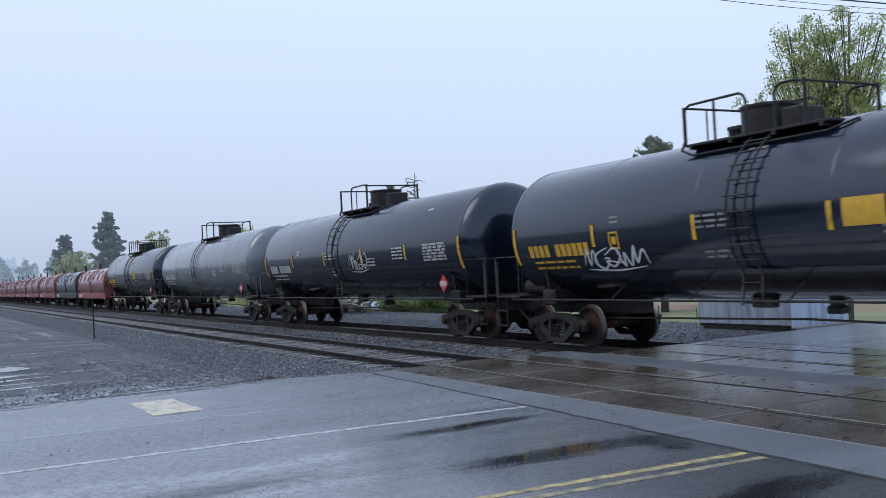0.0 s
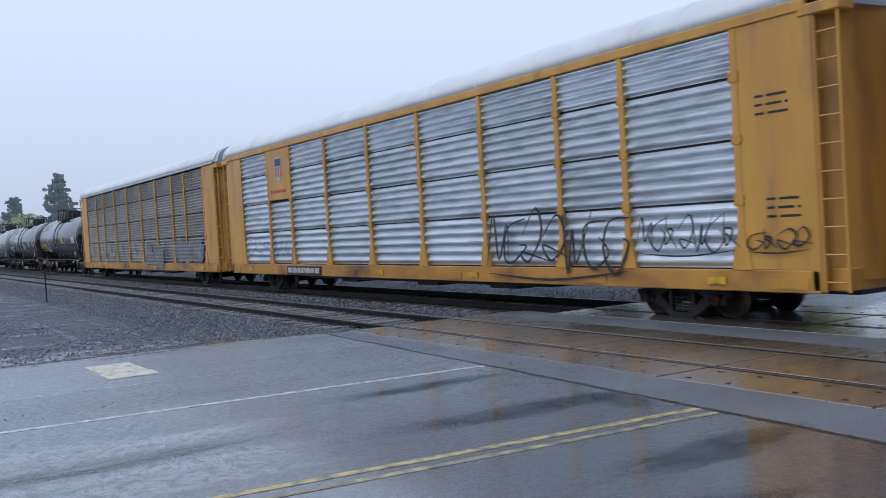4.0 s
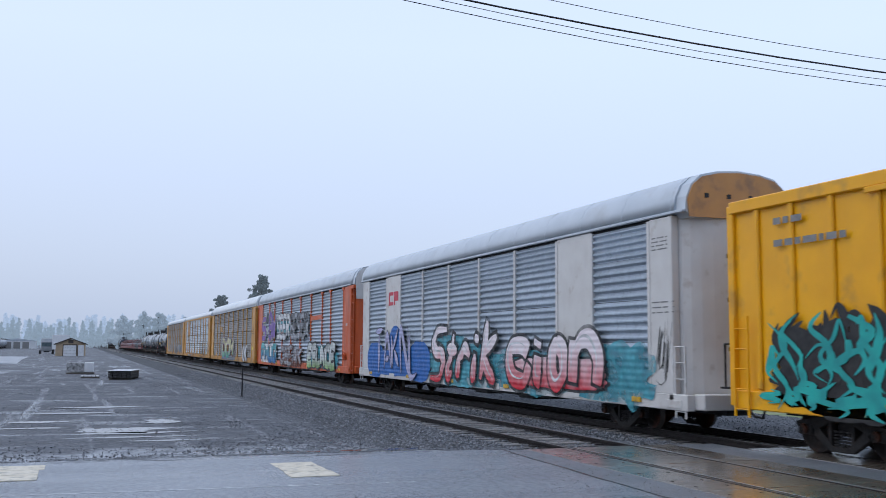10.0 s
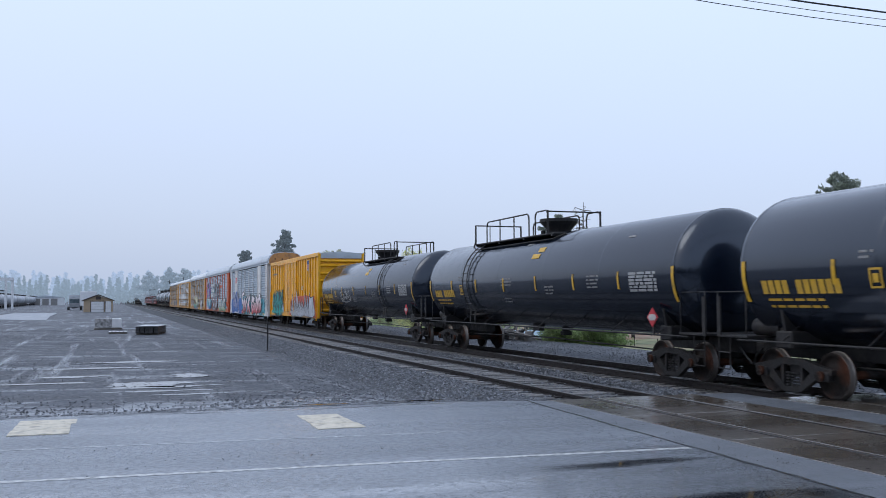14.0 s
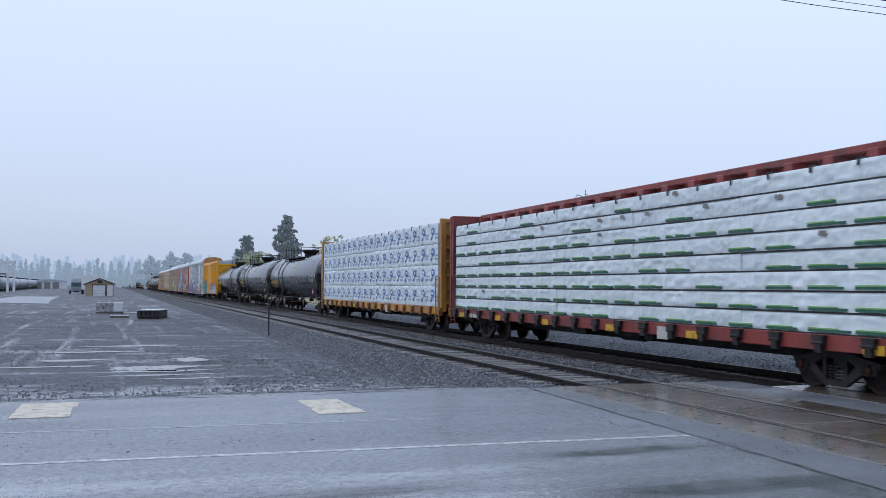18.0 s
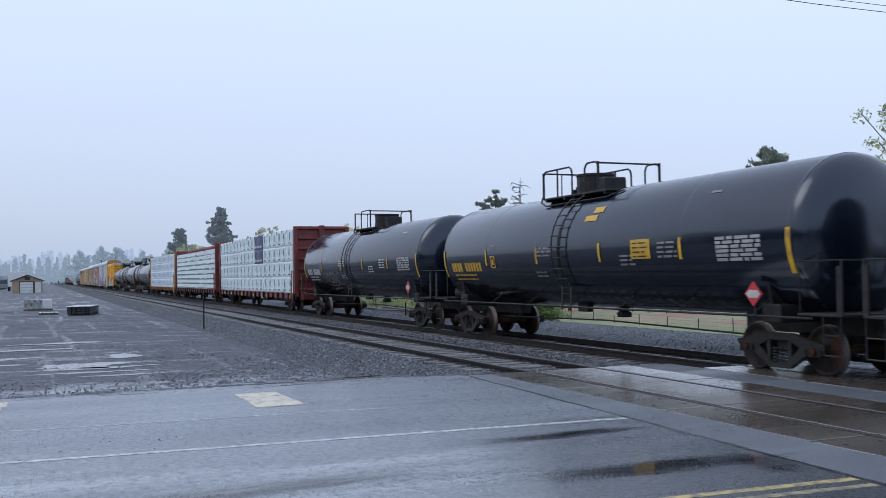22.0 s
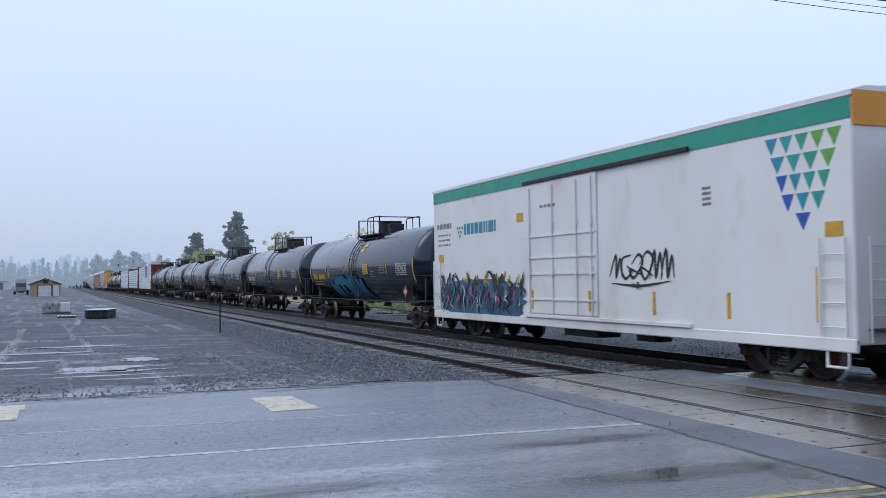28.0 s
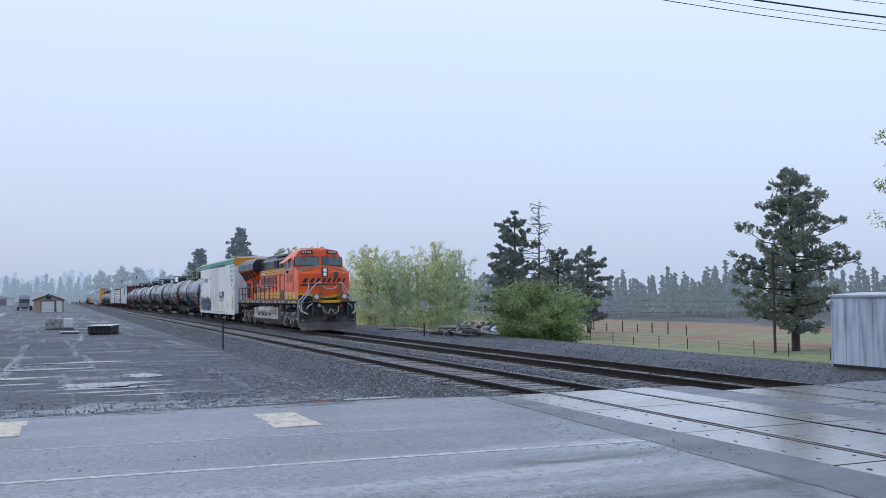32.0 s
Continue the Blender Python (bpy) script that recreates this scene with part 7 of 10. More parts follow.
    x0 = -n * w / 2 - 0.05
    words = Geo()
    bars(words, 0, 0, 0, 0.5, 1, 0.07, 0.1, 3)
    words = words.mesh("print_text")
    words.materials.append(PRINT_PALE if style == "knot" else PRINT_GREEN)
    load = part("dunnage", Geo().box(-half + 0.25, half - 0.25, -1.44, -0.15, 1.08, 1.1).box(-half + 0.25, half - 0.25, 0.15, 1.44, 1.08, 1.1), surface("plank_dunnage", (0.25, 0.18, 0.11), None, 4, (0.6, 0.8)), car)
    for t in range(tiers):
        z = 1.1 + t * h
        for i in range(n):
            x = x0 + i * w + rnd.uniform(-0.015, 0.015)
            dark = style == "tree" and i == 5 and t >= 2
            me = shapes[rnd.randrange(4)]
            if dark:
                if blue_me is None:
                    blue_me = package_mesh(w - 0.02, h - 0.012, seed + 9)
                    blue_me.materials.append(WRAP_BLUE)
                me = blue_me
            pk = part("lumber_package", me, None, car, "dark blue wrapped lumber package" if dark else "", at=pose(x, -1.455 + rnd.uniform(-0.012, 0.012), z))
            if style == "knot":
                for q in (0.62, 1.86):
                    part("print", prints["knot"], None, pk, at=pose(q, -0.035, 0.12))
                    part("print_text", words, None, pk, at=pose(q + 0.28, -0.036, 0.22) @ Matrix.Scale(0.8, 4))
                    part("print_text", words, None, pk, at=pose(q + 0.28, -0.036, 0.36) @ Matrix.Scale(0.8, 4))
            elif style == "tree" and not dark:
                for q in (0.62, 1.86):
                    q += rnd.uniform(-0.12, 0.12)
                    part("print", prints["tree"], None, pk, at=pose(q, -0.035, 0.2))
                    part("print_text", words, None, pk, at=pose(q - 0.25, -0.036, 0.1))
            elif dark:
                for q in (0.15, 0.9, 1.65):
                    part("print_text", Geo().flat([(q, 0.12), (q + 0.6, 0.12), (q + 0.6, 0.24), (q, 0.24)], -0.036), DECAL_WHITE, pk)
                    part("print", Geo().flat([(q + 0.05, 0.3), (q + 0.25, 0.3), (q + 0.25, 0.75), (q + 0.05, 0.75)], -0.036), DECAL_GREY, pk)
            part("lumber_package", me, None, car, at=pose(x + w, 1.455, z, 0, 0, 180))
        if style == "thin":
            for k in range(18):
                x = x0 + 0.08 + k * 1.235
                green = rnd.random() < (0.95, 0.9, 0.85, 0.9, 0.85, 0.95, 0.5, 0.1)[t]
                if green:
                    gp = part("green_print", Geo().box(x, x + rnd.uniform(0.75, 1.1), -1.505, -1.44, z + 0.025, z + 0.075), PRINT_GREEN, load, "green printed edge of the wrap")
                    part("pale_green_print", Geo().box(x, x + 0.75, -1.504, -1.44, z + 0.077, z + 0.1), PRINT_LIME, gp)
                elif rnd.random() < 0.2:
                    part("print", Geo().flat([(x + 0.3, z + 0.24), (x + 0.5, z + 0.22), (x + 0.52, z + 0.32), (x + 0.32, z + 0.33)], -1.505), DECAL_GREY, load)
            part("wrap_gap", Geo().box(x0, -x0, -1.47, -1.4, z - 0.03, z + 0.004), STRAP, load)
    # straps over the load
    top = 1.1 + tiers * h
    k = int(22.2 / 1.24)
    for i in range(k + 1):
        x = x0 + 0.1 + i * 1.24
        part("strap", Geo().box(x - 0.025, x + 0.025, -1.5, -0.25, top, top + 0.012).box(x - 0.025, x + 0.025, -1.505, -1.49, top - 0.14, top + 0.012), STRAP, car)
    if style == "thin":
        tr = Geo()
        x = -half + 0.3
        while x < half - 0.5:
            tr.box(x, x + 0.3, -0.5, 0.5, 4.36, 4.58, 0.02)
            x += 1.2
        part("beam_bracket", tr, frame, car)
    return car


# ---- covered coil cars at the head of the train ----
def coil_car(frame, hood):
    car = thing("coil_car", "coil car with rounded %s hoods" % ("dull red" if hood is RED_HOOD else "dark grey"), "coil car", "coil cars of the train")
    part("deck", Geo().box(-6.9, 6.9, -1.45, 1.45, 0.9, 1.35, 0.03), frame, car)
    arch = [(-1.42, 1.3), (-1.45, 2.3), (-1.3, 2.75), (-0.95, 3.1), (-0.5, 3.28), (0, 3.34), (0.5, 3.28), (0.95, 3.1), (1.3, 2.75), (1.45, 2.3), (1.42, 1.3)]
    for s in (-1, 1):
        h = part("hood", Geo().prism(arch, s * 0.08, s * 6.6, smooth=True), hood, car)
        for i in range(2):
            x = s * (0.3 + 6.05 * i)
            part("hood_rib", Geo().prism([(a * 1.02, 1.3 + (b - 1.3) * 1.015) for a, b in arch], x - 0.05, x + 0.05), hood, h)
        part("hood_band", Geo().box(s * 0.1, s * 6.58, -1.475, -1.43, 2.28, 2.36, 0.01), hood, h)
        for i in range(3):
            x = s * (1.2 + 2.1 * i)
            part("hood_brace", Geo().tube([(x, -1.46, 2.3), (x + 0.3, -1.33, 2.78), (x + 0.6, -0.96, 3.13)], 0.025, 5), STEEL, h)
        part("lifting_loop", Geo().tube([(s * 3.3 + 0.45 * math.cos(q), 0, 3.3 + 0.5 * math.sin(q)) for q in [radians(20 * i) for i in range(10)]], 0.05, 6), STEEL, h)
        part("end_rail", Geo().tube([(s * 6.85, -1.4, 1.3), (s * 6.85, -1.4, 2.2), (s * 6.85, 1.4, 2.2), (s * 6.85, 1.4, 1.3)], 0.03, 6), STEEL, car)
        coupler(car, s * 7.3, s)
        truck(car, s * 4.9)
    part("mark_plate", Geo().box(-5.8, -4.4, -1.47, -1.44, 1.0, 1.25), DECAL_WHITE, car)
    return car


RED_HOOD = surface("dull_red_hood", (0.34, 0.1, 0.1), (0.26, 0.075, 0.075), 1.4, (0.12, 0.2), spec=1.0, bump=0.03, dirt=(0.1, 0.06, 0.055), dirt_scale=1.5)
GREY_HOOD = surface("dark_grey_hood", (0.07, 0.08, 0.095), (0.05, 0.057, 0.068), 1.4, (0.12, 0.2), bump=0.03, spec=1.0)


# ---- the engine at the tail ----
ENGINE_ORANGE = surface("engine_orange_paint", (0.84, 0.115, 0.018), (0.78, 0.1, 0.02), 1.2, (0.28, 0.42), bump=0.04, dirt=(0.3, 0.08, 0.04), dirt_scale=1.1, dirt_amount=0.08)
ENGINE_BLACK = surface("engine_black_paint", (0.02, 0.022, 0.027), (0.03, 0.032, 0.036), 1.5, (0.3, 0.45), bump=0.04)
ENGINE_YELLOW = surface("engine_yellow_paint", (0.76, 0.42, 0.015), (0.66, 0.36, 0.02), 2, (0.3, 0.45), dirt=(0.25, 0.14, 0.04), dirt_scale=3, dirt_amount=0.2)
ENGINE_GREY = surface("grimy_grey_paint", (0.38, 0.37, 0.35), (0.28, 0.27, 0.25), 1.5, (0.4, 0.6), bump=0.1, dirt=(0.08, 0.07, 0.065), dirt_scale=1.6, dirt_amount=0.3)
ENGINE_TRUCK = surface("dusty_truck_paint", (0.25, 0.225, 0.205), (0.15, 0.135, 0.12), 3, (0.5, 0.7), bump=0.3, dirt=(0.05, 0.045, 0.04), dirt_scale=2.5, dirt_amount=0.3)
ENGINE_BROWN = surface("brown_patch_paint", (0.2, 0.075, 0.05), None, 2, (0.4, 0.6))
HANDRAIL = surface("pale_handrail", (0.6, 0.6, 0.6), (0.45, 0.45, 0.45), 5, (0.35, 0.5))
# blue-grey base colour stands for sky mirrored in the panes
GLASS = surface("sky_toned_cab_glass", (0.1, 0.14, 0.16), (0.065, 0.09, 0.105), 1.3, (0.03, 0.08), spec=0.9)
LAMP_GLASS = surface("headlight_glass", (0.75, 0.76, 0.78), None, 2, (0.08, 0.15))
LIT = bpy.data.materials.new("lit_headlight")
LIT.use_nodes = True
LIT.node_tree.nodes["Principled BSDF"].inputs["Emission Color"].default_value = (1.0, 0.95, 0.85, 1)
LIT.node_tree.nodes["Principled BSDF"].inputs["Emission Strength"].default_value = 0.15


RESERVOIR = surface("grimy_reservoir_paint", (0.46, 0.47, 0.48), (0.32, 0.32, 0.33), 2, (0.35, 0.55), bump=0.1, dirt=(0.1, 0.09, 0.08), dirt_scale=3, dirt_amount=0.3)


def hull(points):
    bm = bmesh.new()
    for p in points:
        bm.verts.new(p)
    bmesh.ops.convex_hull(bm, input=bm.verts[:])
    for v in [v for v in bm.verts if not v.link_faces]:
        bm.verts.remove(v)
    bmesh.ops.dissolve_limit(bm, angle_limit=radians(1), verts=bm.verts[:], edges=bm.edges[:])
    bmesh.ops.bevel(bm, geom=bm.edges[:], offset=0.025, segments=2, affect="EDGES", profile=0.5)
    bm.verts.index_update()
    g = Geo().add([v.co.copy() for v in bm.verts], [[v.index for v in f.verts] for f in bm.faces])
    bm.free()
    return g


def mirrored(points):
    return [(x, s * y, z) for x, y, z in points for s in (-1, 1)]


def plate_on(a, b, c, u0, u1, v0, v1, thick):
    """A thin plate on the plane through a (corner), b (along u), c (along v)."""
    a, b, c = Vector(a), Vector(b), Vector(c)
    u, v = b - a, c - a
    n = u.cross(v).normalized() * thick
    q = [a + u * s + v * t for s, t in ((u0, v0), (u1, v0), (u1, v1), (u0, v1))]
    p = q + [w + n for w in q]
    return Geo().add(p, [(3, 2, 1, 0), (4, 5, 6, 7), (0, 1, 5, 4), (1, 2, 6, 5), (2, 3, 7, 6), (3, 0, 4, 7)])


STRAW_HOSE = surface("straw_hose", (0.32, 0.28, 0.2), (0.2, 0.18, 0.14), 5, (0.45, 0.6))

PLOUGH = surface("plough_steel", (0.035, 0.033, 0.033), (0.065, 0.058, 0.052), 1.6, (0.4, 0.6), bump=0.2, dirt=(0.12, 0.1, 0.085), dirt_scale=1.5)
RUSTY_GATE = surface("rusty_gate_paint", (0.3, 0.12, 0.04), (0.2, 0.1, 0.05), 4, (0.45, 0.65), bump=0.15, dirt=(0.1, 0.06, 0.04), dirt_scale=3)


def engine_truck(car, x, meshes, first):
    frame, ws = meshes
    t = part("truck", frame, ENGINE_TRUCK, car, "dusty three-axle engine truck", at=pose(x, 0, 0))
    r = 0.53
    for s in (-1, 1):
        y0, y1 = s * 1.0, s * 1.16
        beam = [(-2.75, 0.98), (-2.75, 0.82), (-2.4, 0.72), (-1.6, 0.76), (-1.3, 0.62), (-0.6, 0.62), (-0.35, 0.78), (0.35, 0.78), (0.6, 0.62), (1.3, 0.62), (1.6, 0.76), (2.4, 0.72), (2.75, 0.82), (2.75, 0.98), (1.5, 1.08), (-1.5, 1.08)]
        part("side_frame", Geo().prism(beam, y0, y1, "y"), ENGINE_TRUCK, t)
        for ax in (-1.95, 0, 1.95):
            jb = Geo().prism([(ax - 0.36, 0.82), (ax - 0.3, 0.3), (ax - 0.12, 0.2), (ax + 0.12, 0.2), (ax + 0.3, 0.3), (ax + 0.36, 0.82)], y0, s * 1.22, "y")
            jb.cyl((ax, s * 1.2, r - 0.03), (ax, s * 1.31, r - 0.03), 0.17, 16)
            jb.cyl((ax, s * 1.3, r - 0.03), (ax, s * 1.33, r - 0.03), 0.09, 12)
            part("journal_box", jb, ENGINE_TRUCK, t)
        for ax in (-1.35, -0.62, 0.62, 1.35):
            sp = Geo()
            for k in range(6):
                sp.cyl((ax, s * 1.08, 0.28 + k * 0.062), (ax, s * 1.08, 0.31 + k * 0.062), 0.11, 10)
            part("coil_spring", sp.box(ax - 0.15, ax + 0.15, s * 1.0, s * 1.18, 0.2, 0.27, 0.02), STEEL, t)
        for ax in (-2.45, 0.98, -0.98, 2.45):
            part("brake_cylinder", Geo().cyl((ax - 0.22, s * 1.2, 0.95), (ax + 0.22, s * 1.2, 0.95), 0.14, 14).cyl((ax + 0.2, s * 1.2, 0.95), (ax + 0.42, s * 1.2, 0.9), 0.04, 8), ENGINE_TRUCK, t)
            part("brake_link", Geo().box(ax + 0.36, ax + 0.43, s * 1.17, s * 1.23, 0.4, 0.98, 0.01).box(ax + 0.3, ax + 0.5, s * 1.12, s * 1.22, 0.36, 0.46, 0.02), ENGINE_TRUCK, t)
        part("sand_pipe", Geo().tube([(-2.7, s * 1.2, 1.12), (-2.62, s * 1.24, 0.7), (-2.5, s * 1.1, 0.2)], 0.025, 6).tube([(2.7, s * 1.2, 1.12), (2.62, s * 1.24, 0.7), (2.5, s * 1.1, 0.2)], 0.025, 6), STEEL, t)
        part("brake_pipe", Geo().tube([(-2.5, s * 1.22, 1.12), (0, s * 1.26, 1.16), (2.5, s * 1.22, 1.12)], 0.022, 6), STEEL, t)
        part("damper", Geo().cyl((-0.3, s * 1.24, 0.75), (0.55, s * 1.26, 1.0), 0.055, 10), ENGINE_GREY, t)
    for ax in (-1.95, 0, 1.95):
        w = part("wheelset", ws, None, t, at=pose(ax, 0, r))
        WHEELSETS.append((w, ax, r))


def nose_x(y):
    y = abs(y)
    return 9.68 if y < 0.35 else 9.68 - 0.18 * (y - 0.35) / 0.65 if y < 1 else 9.5 - 0.35 * (y - 1) / 0.5


def nose_patch(corners, lift=0.012, n=10):
    """A decal on the nose front: lower and upper edge as two (y, z) pairs each, left to right."""
    (a, za), (b, zb), (c, zc), (d, zd) = corners
    g = Geo()
    lo = [(a + (b - a) * i / n, za + (zb - za) * i / n) for i in range(n + 1)]
    hi = [(d + (c - d) * i / n, zd + (zc - zd) * i / n) for i in range(n + 1)]
    v = [(nose_x(y) + lift, y, z) for y, z in lo + hi]
    return g.add(v, [(i, i + 1, n + 2 + i, n + 1 + i) for i in range(n)])


def build_engine():
    car = thing("diesel_engine", "orange and black diesel engine with yellow stripes, wet", "locomotive")
    # frame and walkways
    part("frame", Geo().box(-10.7, 9.2, -1.52, 1.52, 1.58, 1.8, 0.02).box(-10.5, 10.2, -0.5, 0.5, 0.9, 1.6).box(-10.75, -10.5, -1.5, 1.5, 0.75, 1.8, 0.03), ENGINE_BLACK, car)
    for x in (-8.5, -6.47, -4.64, -2.8, -0.75, 1.25, 2.98, 5.2, 6.9, 8.45):
        part("reflector", Geo().box(x - 0.24, x + 0.24, -1.535, -1.518, 1.62, 1.74, 0.004), ENGINE_YELLOW, car)
    for x in (0.2, 4.2, 7.8):
        part("stencil_patch", Geo().box(x - 0.2, x + 0.2, -1.53, -1.518, 1.63, 1.72), HANDRAIL, car)
    # long hood
    hood = part("long_hood", Geo().box(-10.3, 5.64, -0.92, 0.92, 1.8, 3.46, 0.03), ENGINE_ORANGE, car)
    part("hood_top", Geo().prism([(-0.94, 3.46), (-0.96, 4.35), (-0.72, 4.6), (0.72, 4.6), (0.96, 4.35), (0.94, 3.46)], -5.2, 5.66), ENGINE_BLACK, car)
    part("stripe", Geo().box(-5.28, 0.75, -0.985, -0.95, 3.5, 3.8, 0.01), ENGINE_YELLOW, hood, "yellow stripe along the hood")
    part("stripe", Geo().box(0.78, 5.64, -0.99, -0.95, 3.52, 3.8, 0.01), ENGINE_YELLOW, hood, "yellow stripe along the hood")
    part("pale_panel", Geo().box(-4.2, -3.75, -0.995, -0.97, 3.5, 3.8).box(-3.55, -3.2, -0.995, -0.97, 3.5, 3.8), HANDRAIL, hood, "bare metal panel in the stripe")
    for z in (3.59, 3.7):
        part("stripe_seam", Geo().box(-5.2, 5.6, -0.998, -0.98, z, z + 0.025), ENGINE_BLACK, hood)
    for x in (-4.5, -2.4, -1.1, 0.3, 1.9, 3.2, 4.5):
        part("stripe_hinge", Geo().box(x, x + 0.07, -1.01, -0.98, 3.53, 3.78), ENGINE_YELLOW, hood)
    part("hood_ledge", Geo().box(-5.28, 5.64, -1.0, -0.92, 3.43, 3.5, 0.01), ENGINE_ORANGE, hood)
    part("stripe", Geo().box(-7.4, 5.64, -0.945, -0.915, 1.92, 2.08).box(-7.4, 5.64, -0.95, -0.915, 2.12, 2.3), ENGINE_YELLOW, hood, "yellow stripe low on the hood")
    for x in (-7.5, -5.5, -3.4, -1.9, -0.5, 0.45, 1.62, 3.07):
        part("door_seam", Geo().box(x - 0.025, x + 0.025, -0.96, -0.915, 1.85, 3.4), ENGINE_BLACK, hood)
    for x, w in ((-9.9, 0.14), (-9.45, 0.16), (-9.0, 0.2), (-8.5, 0.2)):
        part("grille", Geo().box(x - w, x + w, -0.95, -0.915, 1.95, 3.05), DARK_GAP, hood)
    part("grille", Geo().box(-7.2, -6.45, -0.95, -0.915, 2.2, 3.42), DARK_GAP, hood)
    part("grille", Geo().box(-6.05, -5.65, -0.95, -0.915, 2.95, 3.42), DARK_GAP, hood)
    for x in (-9.22, -8.75, -8.25, -6.82):
        part("grille_post", Geo().box(x - 0.03, x + 0.03, -0.965, -0.92, 1.9, 3.3), ENGINE_ORANGE, hood)
    part("brown_panel", Geo().box(2.05, 5.63, -1.06, -0.9, 1.8, 2.44, 0.01), ENGINE_BROWN, hood)
    for x in (2.5, 4.3):
        lo = Geo()
        for k in range(6):
            lo.box(x, x + 0.85, -1.085, -1.055, 1.9 + k * 0.075, 1.935 + k * 0.075)
        part("louvre", lo, ENGINE_BLACK, hood)
    # radiator wings at the rear
    wing = [(-1.5, 3.92), (-1.5, 4.36), (-1.2, 4.66), (1.2, 4.66), (1.5, 4.36), (1.5, 3.92), (0.95, 3.82), (-0.95, 3.82)]
    part("radiator_wing", Geo().prism(wing, -10.75, -4.75), ENGINE_BLACK, car)
    part("radiator_top", Geo().box(-10.4, -5.2, -1.05, 1.05, 4.64, 4.74, 0.02), ROOF, car)
    under = Geo()
    for s in (-1, 1):
        under.add([(-10.5, s * 1.45, 3.92), (-5.0, s * 1.45, 3.92), (-5.0, s * 0.93, 3.4), (-10.5, s * 0.93, 3.05)], [(0, 1, 2, 3)])
    part("intake_slope", under, ENGINE_ORANGE, car)
    for x0, x1 in ((-10.25, -9.0), (-8.75, -7.35), (-6.85, -5.45)):
        at = lambda x, k: (x, -1.45 + 0.52 * k - 0.01, 3.92 - (0.87 - 0.35 * (x + 10.5) / 5.5) * k - 0.01)
        part("intake_screen", Geo().add([at(x0, 0.1), at(x1, 0.1), at(x1, 0.82), at(x0, 0.82)], [(0, 1, 2, 3)]), DARK_GAP, car)
    fins = Geo()
    for x in (-10.5, -9.2, -7.9, -6.6, -5.3):
        for s in (-1, 1):
            fins.prism([(s * 0.92, 3.1), (s * 1.48, 3.92), (s * 0.92, 3.95)], x - 0.05, x + 0.05)
    part("wing_bracket", fins, ENGINE_ORANGE, car)
    # roof details
    part("exhaust_housing", Geo().prism([(-3.9, 4.58), (-3.3, 4.76), (-1.2, 4.78), (-0.6, 4.58)], -0.7, 0.7, "y"), ENGINE_BLACK, car)
    part("horn", Geo().cyl((-0.9, -0.2, 4.68), (-0.45, -0.2, 4.68), 0.05, 8, 0.1).cyl((-0.9, 0.05, 4.7), (-0.4, 0.05, 4.7), 0.05, 8, 0.11).cyl((-0.8, 0.05, 4.58), (-0.8, 0.05, 4.7), 0.04, 8), STEEL, car)
    part("roof_box", Geo().box(0.0, 5.6, -0.85, 0.85, 4.58, 4.72, 0.03), ENGINE_BLACK, car)
    part("roof_seam", Geo().box(1.35, 1.4, -0.99, -0.95, 3.82, 4.4), STEEL, car)
    for x0, x1, z0 in ((0.15, 1.2, 3.92), (2.0, 2.7, 3.9), (4.35, 4.65, 3.86)):
        part("hood_screen", Geo().box(x0, x1, -0.99, -0.95, z0, 4.36), DARK_GAP, car)
        part("screen_rim", Geo().box(x0 - 0.04, x1 + 0.04, -0.982, -0.95, z0 - 0.04, z0).box(x0 - 0.04, x0, -0.982, -0.95, z0, 4.36), STEEL, car)
    part("hatch_plate", Geo().box(3.75, 4.2, -0.985, -0.95, 4.02, 4.3), STEEL, car)
    part("hatch_decal", Geo().box(3.85, 4.05, -0.99, -0.98, 4.1, 4.24), DECAL_WHITE, car)
    # cab: front in a shallow V
    cab_pts = mirrored([(5.66, 1.5, 1.8), (5.66, 1.5, 4.28), (5.66, 1.1, 4.66), (7.87, 1.5, 1.8), (7.82, 1.5, 4.1), (7.88, 1.15, 4.66), (8.45, 0.02, 3.6), (8.33, 0.15, 4.68), (8.2, 0.3, 4.8), (6.2, 0.8, 4.8)])
    cab = part("cab", hull(cab_pts), ENGINE_ORANGE, car)
    nose_pts = mirrored([(7.9, 1.49, 1.8), (7.9, 1.49, 3.68), (9.15, 1.49, 1.8), (9.15, 1.49, 3.33), (9.5, 1.0, 1.8), (9.5, 1.0, 3.3), (9.68, 0.35, 1.8), (9.68, 0.35, 3.3), (9.44, 0.9, 3.47), (9.55, 0.3, 3.66), (9.55, 0.02, 3.74), (8.4, 0.02, 3.76)])
    nose = part("nose", hull(nose_pts), ENGINE_ORANGE, car)
    for s in (-1, 1):
        a, b, c = (7.885, s * 1.5, 3.7), (8.47, 0, 3.7), (7.825, s * 1.5, 4.3)
        sgn = 1 if s < 0 else -1
        fr = part("windscreen_frame", plate_on(a, b, c, 0.05, 0.95, 0.12, 1.02, 0.02 * sgn), ENGINE_BLACK, cab)
        part("windscreen", plate_on(a, b, c, 0.075, 0.93, 0.17, 0.97, 0.032 * sgn), GLASS, fr)
        for u in (0.4, 0.72):
            part("wiper", plate_on(a, b, c, u, u + 0.012, 0.55, 1.15, 0.05 * sgn), STEEL, fr)
        part("wiper_arm", plate_on(a, b, c, 0.42, 0.75, 0.145, 0.165, 0.05 * sgn), STEEL, fr)
        part("antiglare", Geo().add([(8.06, s * 1.44, 3.69), (9.1, s * 1.43, 3.39), (9.48, s * 0.1, 3.765), (8.46, s * 0.03, 3.82)], [(0, 1, 2), (0, 2, 3)]), ENGINE_BROWN, nose)
